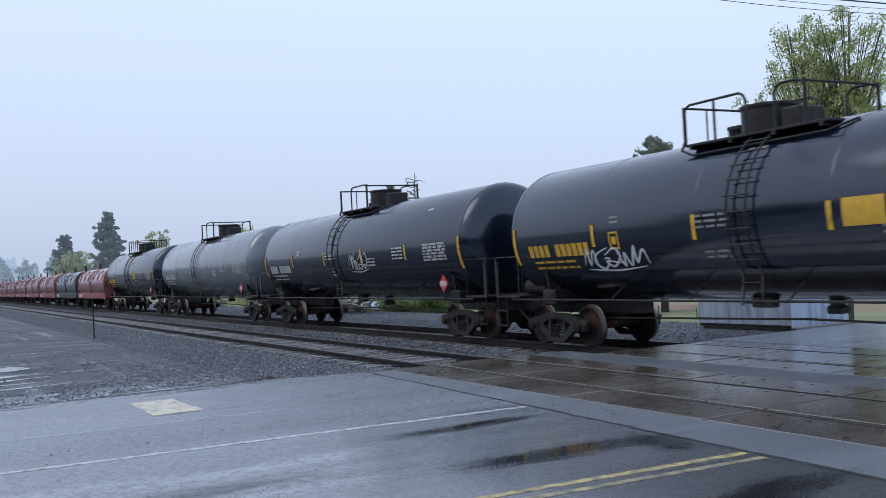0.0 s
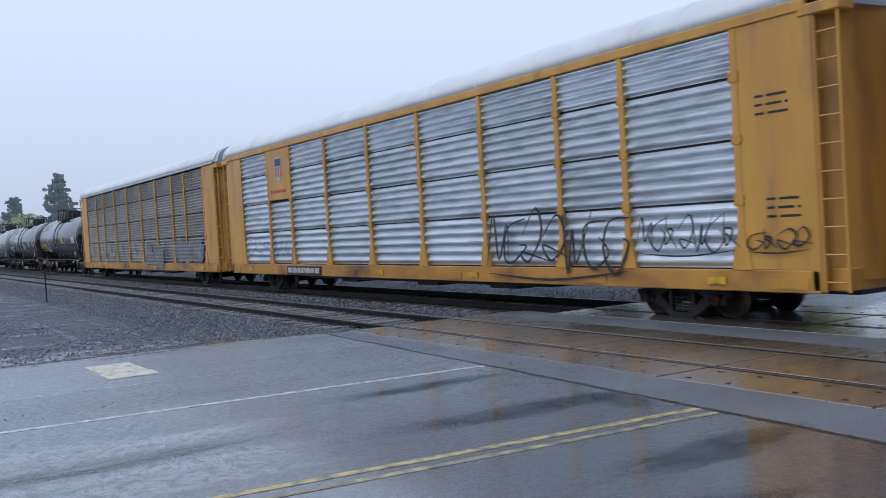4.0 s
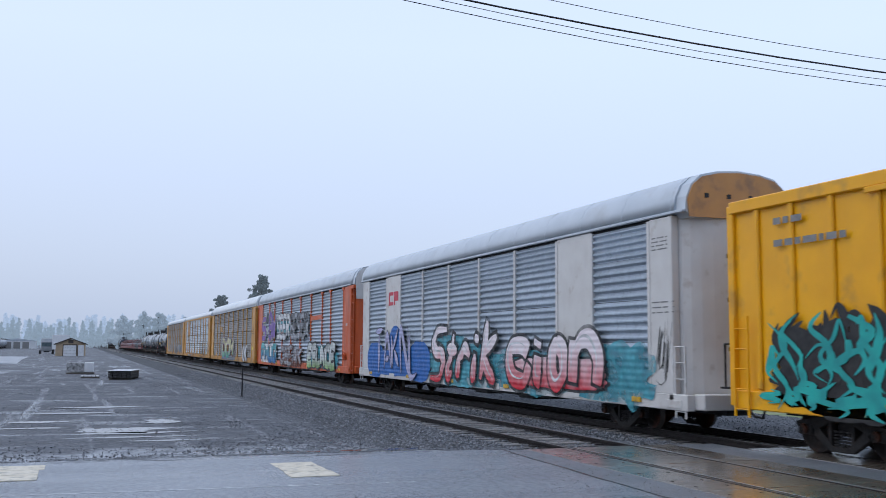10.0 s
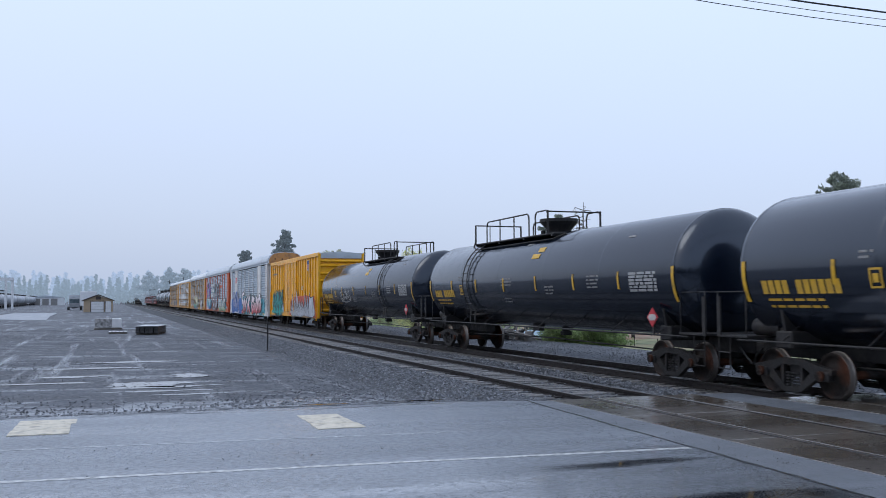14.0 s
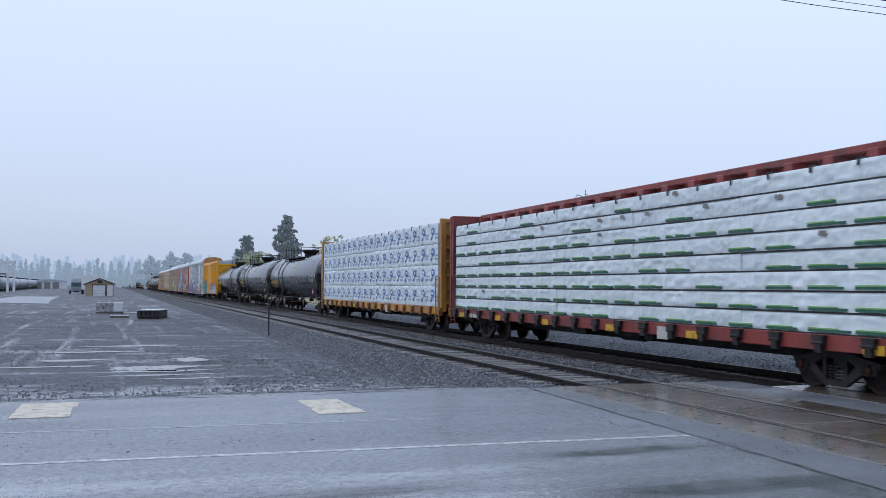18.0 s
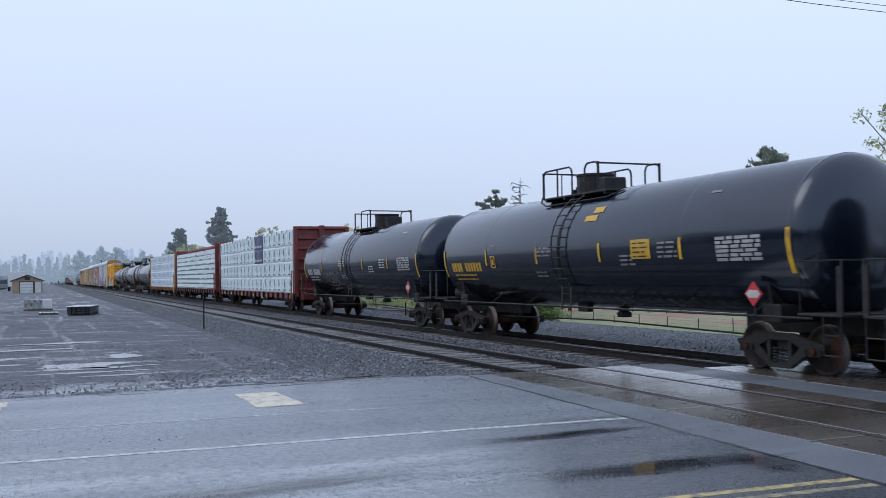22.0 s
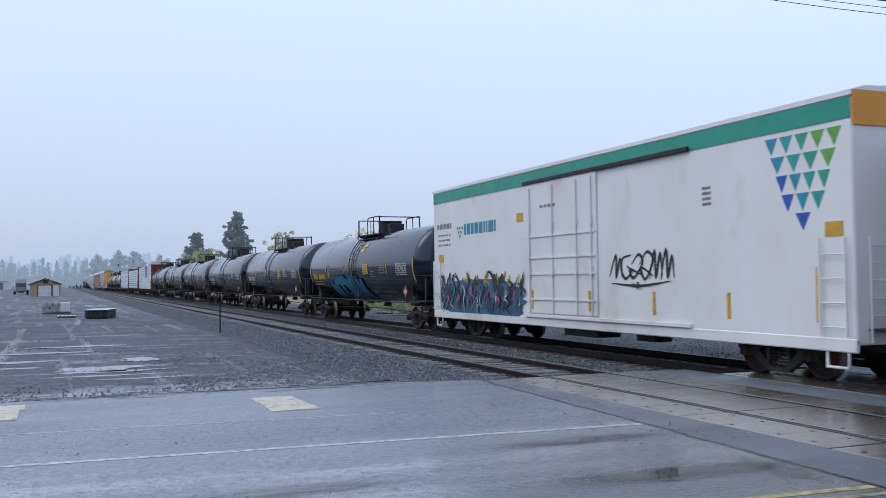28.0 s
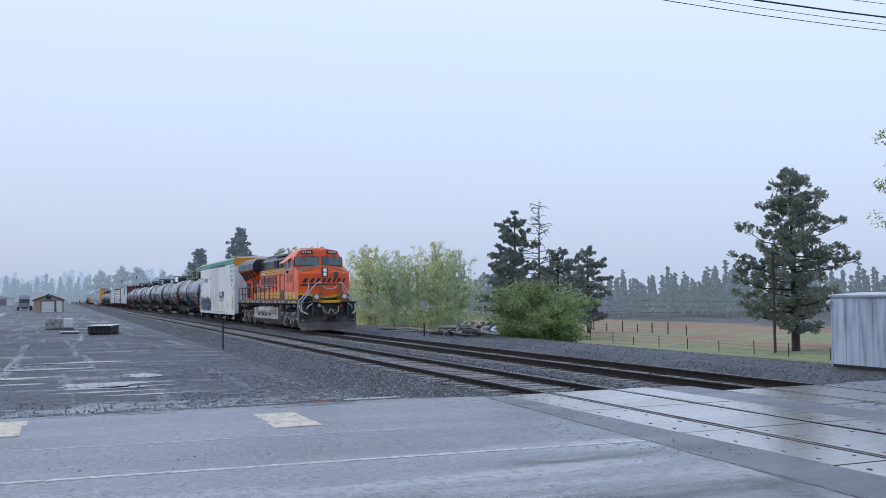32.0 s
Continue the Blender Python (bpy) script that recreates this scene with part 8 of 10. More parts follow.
        part("nose_rim", Geo().tube([(7.95, s * 1.47, 3.7), (9.13, s * 1.45, 3.355), (9.44, s * 0.9, 3.49), (9.54, s * 0.3, 3.68), (9.55, 0, 3.75)], 0.035, 6), ENGINE_ORANGE, nose)
        nb = part("number_board", plate_on(a, b, c, 0.3, 0.72, 1.27, 1.62, 0.06 * sgn), ENGINE_BLACK, cab, "black number board with pale characters")
        for k in range(4):
            u = 0.35 + k * 0.087
            part("number_bar", plate_on(a, b, c, u, u + 0.06, 1.35, 1.54, 0.066 * sgn), DECAL_WHITE, nb)
    # side windows, shade and number bars
    for x0, x1, z0, z1 in ((5.86, 6.12, 3.58, 4.1), (6.32, 7.16, 3.63, 4.12), (7.28, 7.6, 3.6, 4.2)):
        part("side_window", Geo().box(x0, x1, -1.515, -1.49, z0, z1), GLASS, cab)
        part("window_frame", Geo().box(x0 - 0.06, x1 + 0.06, -1.53, -1.5, z0 - 0.06, z0).box(x0 - 0.06, x0, -1.53, -1.5, z0, z1).box(x1, x1 + 0.06, -1.53, -1.5, z0, z1), HANDRAIL, cab)
    part("window_post", Geo().box(6.72, 6.78, -1.53, -1.5, 3.63, 4.1), HANDRAIL, cab)
    part("window_blind", Geo().box(6.82, 7.0, -1.522, -1.5, 3.66, 3.98), DECAL_WHITE, cab)
    part("sun_shade", Geo().prism([(-1.48, 4.3), (-1.9, 4.0), (-1.9, 3.96), (-1.48, 4.24)], 5.95, 7.35), ENGINE_ORANGE, cab)
    part("side_mirror", Geo().box(6.5, 6.62, -1.62, -1.5, 3.4, 3.52, 0.02), ENGINE_BLACK, cab)
    st = Geo()
    for k in range(4):
        x = 6.27 + k * 0.39
        st.flat([(x + 0.03, 2.84), (x + 0.24, 2.84), (x + 0.26, 3.29), (x + 0.05, 3.29)], -1.506)
    part("number_bar", st, ENGINE_BROWN, cab)
    part("roof_unit", Geo().box(5.7, 6.7, -0.75, -0.1, 4.76, 4.9, 0.03), HANDRAIL, cab)
    part("antenna", Geo().cyl((7.3, 0.1, 4.78), (7.3, 0.1, 5.2), 0.012, 5).cyl((7.6, 0.3, 4.78), (7.6, 0.3, 4.92), 0.12, 10).tube([(7.4, -0.3, 4.8), (7.4, -0.3, 4.92), (7.9, -0.3, 4.9), (7.9, -0.3, 4.8)], 0.03, 6), HANDRAIL, cab)
    part("stripe", Geo().box(5.62, 9.14, -1.515, -1.49, 2.13, 2.24, 0.004), ENGINE_YELLOW, cab, "yellow stripe low on the cab")
    part("stripe", Geo().box(5.62, 9.14, -1.515, -1.49, 2.0, 2.11, 0.004), ENGINE_YELLOW, cab, "yellow stripe low on the cab")
    part("stripe", Geo().box(5.62, 9.14, -1.515, -1.49, 1.85, 1.97, 0.004), ENGINE_YELLOW, cab, "yellow stripe low on the cab")
    for x in (5.75, 6.8):
        box_ = part("battery_box_door", Geo().box(x, x + 0.92, -1.545, -1.5, 1.84, 2.26, 0.02), ENGINE_YELLOW, cab)
        for k in (0.12, 0.72):
            part("latch", Geo().box(x + k, x + k + 0.07, -1.56, -1.54, 1.93, 2.03), STEEL, box_)
        lo = Geo()
        for k in range(5):
            lo.box(x + 0.05, x + 0.82, -1.52, -1.5, 2.3 + k * 0.05, 2.325 + k * 0.05)
        part("louvre", lo, ENGINE_ORANGE, cab)
    part("cab_ledge", Geo().box(5.68, 7.82, -1.53, -1.5, 2.58, 2.62, 0.005), ENGINE_ORANGE, cab)
    part("pale_panel", Geo().box(7.96, 8.3, -1.52, -1.5, 1.9, 2.14), HANDRAIL, cab)
    part("door_seam", Geo().box(7.86, 7.885, -1.506, -1.49, 1.82, 3.6), ENGINE_BROWN, cab)
    part("marker_lamp", Geo().cyl((8.55, -1.49, 3.13), (8.55, -1.53, 3.13), 0.05, 10), LAMP_GLASS, nose)
    # nose: headlights, door window, emblem, black band
    hl = part("headlight_box", Geo().box(9.6, 9.72, -0.26, 0.1, 3.1, 3.62, 0.02), ENGINE_BLACK, nose)
    for z in (3.25, 3.48):
        part("headlight_rim", Geo().spin([(9.71, 0.12), (9.735, 0.13), (9.74, 0.1), (9.715, 0.09)], "x", 16, cy=-0.08, cz=z), HANDRAIL, hl)
        part("headlight", Geo().cyl((9.7, -0.08, z), (9.73, -0.08, z), 0.095, 14), LIT, hl)
    part("nose_window", Geo().box(9.6, 9.7, 0.48, 0.72, 3.05, 3.42, 0.04), GLASS, nose)
    y = -1.31
    for w in (0.66, 0.62, 0.56, 0.6):
        for p, q in ((0.0, 0.4), (0.56, 0.96)):
            part("emblem_bar", nose_patch([(y + w * p, 2.78), (y + w * q - 0.08, 2.78), (y + w * q + 0.06, 3.03), (y + w * p + 0.14, 3.03)]), ENGINE_BLACK, nose, "black slanted emblem bar")
        y += w + 0.03
    part("emblem_swoosh", nose_patch([(-1.46, 2.58), (1.2, 2.68), (1.25, 2.7), (-1.3, 2.71)], 0.012, 24), ENGINE_BLACK, nose)
    for s in (-1, 1):
        q = [(-1.48, 1.8), (0, 1.8), (0, 1.88), (-1.48, 2.1)] if s < 0 else [(0, 1.8), (1.48, 1.8), (1.48, 2.1), (0, 1.88)]
        part("nose_band", nose_patch(q, 0.012), ENGINE_BLACK, nose)
        q = [(-1.48, 2.1), (0, 1.88), (0, 2.0), (-1.48, 2.24)] if s < 0 else [(0, 1.88), (1.48, 2.1), (1.48, 2.24), (0, 2.0)]
        part("stripe", nose_patch(q, 0.016), ENGINE_YELLOW, nose)
    # long-hood emblem: slanted bars and a swoosh
    for k, w in enumerate((1.25, 1.3, 1.2, 1.1)):
        x = -4.77 + k * 1.33
        for p, q in ((0.0, 0.38), (0.52, 0.92)):
            part("emblem_bar", Geo().flat([(x + w * p, 2.83), (x + w * q - 0.04, 2.83), (x + w * q + 0.28, 3.3), (x + w * p + 0.32, 3.3)], -0.945), ENGINE_BLACK, hood, "black slanted emblem bar")
    part("emblem_swoosh", Geo().flat([(-4.95, 2.37), (-3.9, 2.42), (-0.4, 2.6), (-3.8, 2.6), (-4.9, 2.6)], -0.965), ENGINE_BLACK, hood)
    # front platform, pilot, plough
    part("front_platform", Geo().box(9.15, 10.55, -1.5, 1.5, 1.6, 1.7, 0.02), ENGINE_BLACK, car)
    part("platform_edge", Geo().box(10.5, 10.62, -0.6, 0.6, 1.62, 1.76, 0.02), ENGINE_YELLOW, car)
    part("pilot", Geo().box(10.1, 10.3, -1.48, 1.48, 0.75, 1.62, 0.03), ENGINE_BLACK, car)
    prof = [(0.0, 1.1), (-0.1, 0.85), (-0.1, 0.55), (0.02, 0.3), (0.18, 0.12)]
    for s in (-1, 1):
        pl = Geo()
        rows_ = []
        for y in (0.0, 0.35, 0.7, 1.05, 1.4, 1.62):
            base = 10.72 - 0.3 * y if y < 1.45 else 10.16
            top = 0.86 if y < 0.5 else 1.1
            rows_.append([(base + a, s * y, min(z, top)) for a, z in prof])
        n = len(prof)
        v = [p for r_ in rows_ for p in r_] + [(p[0] - 0.05, p[1], p[2]) for r_ in rows_ for p in r_]
        m = len(rows_) * n
        f = [(i * n + j, i * n + j + 1, (i + 1) * n + j + 1, (i + 1) * n + j) for i in range(len(rows_) - 1) for j in range(n - 1)]
        f += [tuple(m + q for q in reversed(k)) for k in f]
        f += [(i * n, (i + 1) * n, m + (i + 1) * n, m + i * n) for i in range(len(rows_) - 1)]
        part("snow_plough", pl.add(v, f), PLOUGH, car)
        well = part("step_well", Geo().box(9.28, 9.36, s * 1.5, s * 1.0, 0.3, 1.62, 0.01).box(9.3, 10.15, s * 1.1, s * 1.02, 0.3, 1.62).box(9.3, 9.75, s * 1.5, s * 1.46, 0.34, 1.6, 0.01), ENGINE_BLACK, car)
        part("step_lamp", Geo().cyl((9.6, s * 1.5, 1.42), (9.6, s * 1.53, 1.42), 0.08, 12), HANDRAIL, well)
        for k in range(4):
            part("step", Geo().box(9.76, 10.2, s * 1.54, s * 1.1, 0.36 + 0.3 * k, 0.4 + 0.3 * k), HANDRAIL, well)
        part("step_handrail", Geo().tube([(9.32, s * 1.54, 0.55), (9.34, s * 1.54, 1.7), (9.56, s * 1.0, 2.35), (9.56, s * 0.99, 2.74)], 0.034, 8), HANDRAIL, car)
        part("step_handrail", Geo().tube([(10.55, s * 1.3, 1.02), (10.12, s * 1.55, 1.18), (10.03, s * 1.52, 1.68), (10.39, s * 0.78, 2.7), (10.5, s * 0.6, 2.76), (10.5, s * 0.5, 2.76)], 0.034, 8), HANDRAIL, car)
        dl = part("ditch_light", Geo().box(10.4, 10.6, s * 0.62, s * 0.98, 1.74, 2.16, 0.03), RUSTY_GATE, car)
        part("ditch_lamp", Geo().cyl((10.58, s * 0.8, 1.98), (10.63, s * 0.8, 1.98), 0.12, 14), LAMP_GLASS, dl)
        part("lamp_shelf", Geo().box(10.3, 10.65, s * 0.5, s * 1.15, 1.68, 1.74, 0.01), RUSTY_GATE, car)
        for y in (0.45, 0.58):
            part("gate_post", Geo().box(10.48, 10.53, s * (y - 0.03), s * (y + 0.03), 1.7, 2.74), RUSTY_GATE, car)
        part("hose", Geo().tube([(10.5, s * 1.0, 1.6), (10.55, s * 1.1, 1.55), (10.5, s * 1.25, 1.45), (10.4, s * 1.3, 1.3)], 0.035, 6), HANDRAIL, car)
        part("air_hose", Geo().tube([(10.4, s * 0.45, 1.45), (10.62, s * 0.45, 1.4), (10.75, s * 0.4, 1.15), (10.8, s * 0.2, 1.02), (10.75, s * 0.08, 1.2), (10.6, s * 0.02, 1.3)], 0.032, 7), STRAW_HOSE, car)
        part("hose_cap", Geo().cyl((10.3, s * 0.62, 1.5), (10.52, s * 0.62, 1.48), 0.09, 10), SAFETY_RED if s > 0 else HANDRAIL, car)
        part("plough_bracket", Geo().box(10.3, 10.55, s * 0.95, s * 1.05, 0.9, 1.5, 0.01), PLOUGH, car)
    part("safety_chain", Geo().tube([(10.5, -0.45, 2.6), (10.55, -0.2, 2.42), (10.55, 0.2, 2.42), (10.5, 0.45, 2.6)], 0.02, 6), HANDRAIL, car)
    part("draft_box", Geo().box(10.25, 10.62, -0.42, 0.42, 0.62, 1.25, 0.04), PLOUGH, car)
    coupler(car, 11.25, 1)
    coupler(car, -11.45, -1)
    # side handrails with stanchions, near and far
    for s in (-1, 1):
        x = -10.5
        part("handrail", Geo().tube([(-10.6, s * 1.48, 2.68), (1.9, s * 1.48, 2.68), (2.0, s * 1.2, 2.5)], 0.026, 6).tube([(-10.6, s * 1.48, 2.68), (-10.7, s * 0.4, 2.68)], 0.022, 6), ENGINE_BLACK, car)
        while x < 1.2:
            part("stanchion", Geo().cyl((x, s * 1.48, 1.8), (x, s * 1.48, 2.7), 0.03, 6).box(x - 0.06, x + 0.06, s * 1.45, s * 1.52, 1.55, 1.62), ENGINE_BLACK, car)
            x += 1.42
    part("rear_rail", Geo().tube([(-10.72, -1.46, 0.5), (-10.72, -1.46, 2.68), (-10.72, -0.5, 2.68), (-10.72, -0.5, 1.8)], 0.025, 6).tube([(-10.72, -1.46, 2.2), (-10.72, -0.5, 2.2)], 0.02, 6), ENGINE_BLACK, car)
    # fuel tank and air reservoirs
    part("fuel_tank", Geo().prism([(-1.36, 0.95), (-1.4, 0.6), (-1.02, 0.28), (1.02, 0.28), (1.4, 0.6), (1.36, 0.95)], -4.8, 3.1).prism([(3.1, 0.95), (3.4, 0.85), (3.35, 0.32), (3.1, 0.28)], -1.0, 1.0, "y"), ENGINE_GREY, car)
    part("tank_end", Geo().box(-4.8, -3.65, -1.4, 1.4, 0.9, 1.32, 0.03), ENGINE_GREY, car)
    part("tank_end", Geo().box(1.2, 3.1, -1.4, 1.4, 0.9, 1.36, 0.03), ENGINE_GREY, car)
    for x in (1.7, 2.5):
        part("tank_seam", Geo().box(x, x + 0.02, -1.42, -1.39, 0.9, 1.32), STEEL, car)
    part("sight_gauge", Geo().box(1.55, 1.7, -1.44, -1.39, 0.98, 1.22, 0.01), DECAL_WHITE, car)
    part("fuel_filler", Geo().cyl((1.9, -1.25, 1.34), (1.9, -1.45, 1.46), 0.07, 10), SAFETY_RED, car)
    for a, b in ((-3.45, -1.1), (-0.95, 1.15)):
        part("air_reservoir", Geo().spin([(a, 0.001), (a, 0.18), (a + 0.12, 0.28), (a + 0.25, 0.305), (b - 0.25, 0.305), (b - 0.12, 0.28), (b, 0.18), (b, 0.001)], "x", 20, cy=-1.15, cz=1.12), RESERVOIR, car)
        part("reservoir_bracket", Geo().box(a + 0.4, a + 0.52, -1.46, -0.9, 0.8, 0.9).box(b - 0.52, b - 0.4, -1.46, -0.9, 0.8, 0.9), STEEL, car)
        part("reservoir_strap", Geo().spin([(a + 0.42, 0.31), (a + 0.5, 0.31)], "x", 20, cy=-1.15, cz=1.12).spin([(b - 0.5, 0.31), (b - 0.42, 0.31)], "x", 20, cy=-1.15, cz=1.12), ENGINE_GREY, car)
    for z, y in ((1.5, -1.35), (1.42, -1.2), (1.53, -1.05)):
        part("underframe_pipe", Geo().tube([(-10.3, y, z), (-6, y - 0.05, z + 0.02), (3, y, z - 0.02)], 0.03, 6), STEEL, car)
        part("underframe_pipe", Geo().tube([(3.2, y, z), (7, y - 0.04, z - 0.06), (9.2, y, z)], 0.03, 6), STEEL, car)
    rnd = random.Random(77)
    for x in (3.7, 4.6, 5.4, 6.3, 7.4, 8.3, -10.1, -9.2, -8.2, -7.0, -5.8):
        h = rnd.uniform(0.18, 0.34)
        part("valve_box", Geo().box(x, x + rnd.uniform(0.2, 0.45), -1.4, -0.9, 1.55 - h, 1.55, 0.03), ENGINE_TRUCK if rnd.random() < 0.4 else STEEL, car)
        part("cable", Geo().tube([(x + 0.5, -1.3, 1.55), (x + 0.6, -1.32, 1.25), (x + 0.75, -1.2, 1.1)], 0.022, 5), STEEL, car)
    # trucks
    r = 0.53
    ws = Geo().cyl((0, -1.15, 0), (0, 1.15, 0), 0.1, 12)
    for s in (-1, 1):
        y = s * 0.755
        ws.spin([(y - s * 0.075, 0.001), (y - s * 0.075, r + 0.026), (y - s * 0.045, r + 0.026), (y - s * 0.03, r), (y + s * 0.062, r - 0.01), (y + s * 0.062, r - 0.09), (y + s * 0.02, r - 0.1), (y + s * 0.03, r * 0.4), (y + s * 0.09, r * 0.35), (y + s * 0.09, 0.001)], "y", 28)
    ws_me = ws.mesh("wheelset")
    ws_me.materials.append(WHEEL)
    bm_frame = Geo().box(-2.2, 2.2, -0.6, 0.6, 0.7, 0.95).box(-0.4, 0.4, -1.0, 1.0, 0.75, 1.0).cyl((0, 0, 0.9), (0, 0, 1.6), 0.35, 14).mesh("truck")
    for x in (-7.45, 6.42):
        engine_truck(car, x, (bm_frame, ws_me), x < 0)
    return car


# ---- trees ----
BARK = surface("wet_bark", (0.06, 0.045, 0.036), (0.035, 0.028, 0.024), 6, (0.6, 0.8), bump=0.6, bump_scale=18, stretch=(1, 1, 0.25))
GREY_BARK = surface("grey_bark", (0.09, 0.083, 0.075), (0.055, 0.05, 0.047), 6, (0.6, 0.8), bump=0.4, bump_scale=20)


PALE_TWIG = surface("pale_willow_twigs", (0.3, 0.28, 0.17), (0.2, 0.19, 0.12), 6, (0.6, 0.8), bump=0.3, bump_scale=20)


def leaf_material(name, c, spread=0.35, haze_glow=0.0):
    m = surface(name, c, tuple(x * 0.6 for x in c), 1.5, (0.5, 0.7), island=spread)
    n, l = m.node_tree.nodes, m.node_tree.links
    b = n["Principled BSDF"]
    if haze_glow:
        # haze painted in: leaves glow pale, standing for drizzle before a distant tree
        b.inputs["Emission Color"].default_value, b.inputs["Emission Strength"].default_value = (0.42, 0.52, 0.66, 1), haze_glow
    thin = n.new("ShaderNodeBsdfTranslucent")
    both = n.new("ShaderNodeMixShader")
    both.inputs[0].default_value = 0.55
    l.new(b.inputs["Base Color"].links[0].from_socket, thin.inputs["Color"])
    l.new(b.outputs[0], both.inputs[1])
    l.new(thin.outputs[0], both.inputs[2])
    l.new(both.outputs[0], n["Material Output"].inputs["Surface"])
    return m


# a faint glow in the leaves lightens pines and willows, as haze would
PINE_LEAF = leaf_material("pine_needles", (0.25, 0.29, 0.23), haze_glow=0.045)
MID_LEAF = leaf_material("haze_greyed_needles", (0.22, 0.255, 0.215), haze_glow=0.06)
# far pines: more haze put into colour and glow
PINE_FAR_LEAF = leaf_material("hazed_pine_needles", (0.22, 0.27, 0.28), haze_glow=0.22)
SPRING_LEAF = leaf_material("spring_leaves", (0.46, 0.52, 0.22))
WILLOW_LEAF = leaf_material("willow_catkins", (0.7, 0.72, 0.34), haze_glow=0.1)
WILLOW_LEAF_2 = leaf_material("pale_willow_leaves", (0.6, 0.7, 0.4), haze_glow=0.1)
BUSH_LEAF = leaf_material("bush_leaves", (0.33, 0.43, 0.19))


def leaves(clumps, per, size, seed, long=1.0, droop=0.0):
    """Many small leaf faces: per leaves in each clump (x, y, z, radius), as vertices and quads."""
    rs = np.random.RandomState(seed)
    c = np.array(clumps)
    n = len(c) * per
    base = np.repeat(c[:, :3], per, 0)
    rad = np.repeat(c[:, 3], per)[:, None]
    d = rs.normal(size=(n, 3))
    d /= np.linalg.norm(d, axis=1)[:, None]
    p = base + d * rad * (rs.rand(n, 1) ** 0.45) * np.array([1, 1, 0.8])
    u = rs.normal(size=(n, 3)) + d * 0.6
    u[:, 2] -= droop
    u /= np.linalg.norm(u, axis=1)[:, None]
    w = np.cross(u, rs.normal(size=(n, 3)))
    w /= np.linalg.norm(w, axis=1)[:, None]
    s = size * rs.uniform(0.6, 1.3, (n, 1))
    a, b = u * s * long, w * s * 0.5
    v = np.stack([p - a * 0.5, p + b, p + a * 0.5, p - b], 1).reshape(-1, 3)
    f = np.arange(n * 4).reshape(n, 4)
    return v, f


def leaf_part(name, data, mat, parent):
    v, f = data
    me = bpy.data.meshes.new(name)
    me.from_pydata(v.tolist(), [], f.tolist())
    me.materials.append(mat)
    return part(name, me, None, parent)


def limb(geo, pts, r0, r1, n=6):
    k = len(pts) - 1
    for i, (a, b) in enumerate(zip(pts, pts[1:])):
        geo.cyl(a, b, r0 + (r1 - r0) * i / k, n, r0 + (r1 - r0) * (i + 1) / k, caps=False)


def pine(x, y, z, h, w, seed, label, mat=PINE_LEAF, detail=1.0, crown_from=0.14, leaf=0.2, narrow=2.4, tufts=30, puff=1.0):
    """A pine with whorls of limbs that carry tufts of needles; uneven outline with gaps."""
    rnd = random.Random(seed)
    t = thing("pine_tree", label, "tree", at=pose(x, y, z))
    g = Geo()
    bend = rnd.uniform(-0.02, 0.02)
    trunk_pts = [(h * bend * (i / 8) ** 2, 0, h * 0.97 * i / 8) for i in range(9)]
    limb(g, trunk_pts, h * 0.024, h * 0.004, 9)
    part("trunk", g, BARK, t)
    limbs, clumps = Geo(), []
    k = int(46 * detail)
    for i in range(k):
        u = crown_from + (1 - crown_from) * (i + rnd.random()) / k
        zz = h * u
        env = min(1.0, (1.03 - u) * narrow + 0.2) * min(1.0, (u - crown_from) * 4 + 0.55)
        reach = w * env * rnd.uniform(0.4, 1.14)
        a = i * 2.4 + rnd.uniform(-0.5, 0.5)
        lift = rnd.uniform(-0.18, 0.5) * reach * (0.3 + u)
        tip = (math.cos(a) * reach, math.sin(a) * reach, zz + lift)
        mid = (tip[0] * 0.55, tip[1] * 0.55, zz + lift * 0.3 - 0.04 * reach)
        limb(limbs, [(0, 0, zz - 0.1), mid, tip], h * 0.006 * (1.1 - u) + 0.02, 0.015, 5)
        m = max(2, int(reach / w * 9 / puff))
        for j in range(m):
            q = 0.25 + 0.8 * (j + rnd.random() * 0.6) / m
            r = w * rnd.uniform(0.10, 0.21) * puff
            clumps.append((tip[0] * q + rnd.gauss(0, 0.06 * w), tip[1] * q + rnd.gauss(0, 0.06 * w), zz + lift * q + rnd.uniform(-0.06, 0.1) * w, r))
    tagged(part("branchwork", limbs, BARK, t), kind="stuff")
    leaf_part("crown", leaves(clumps, tufts, leaf, seed, 2.0), mat, t)
    return t


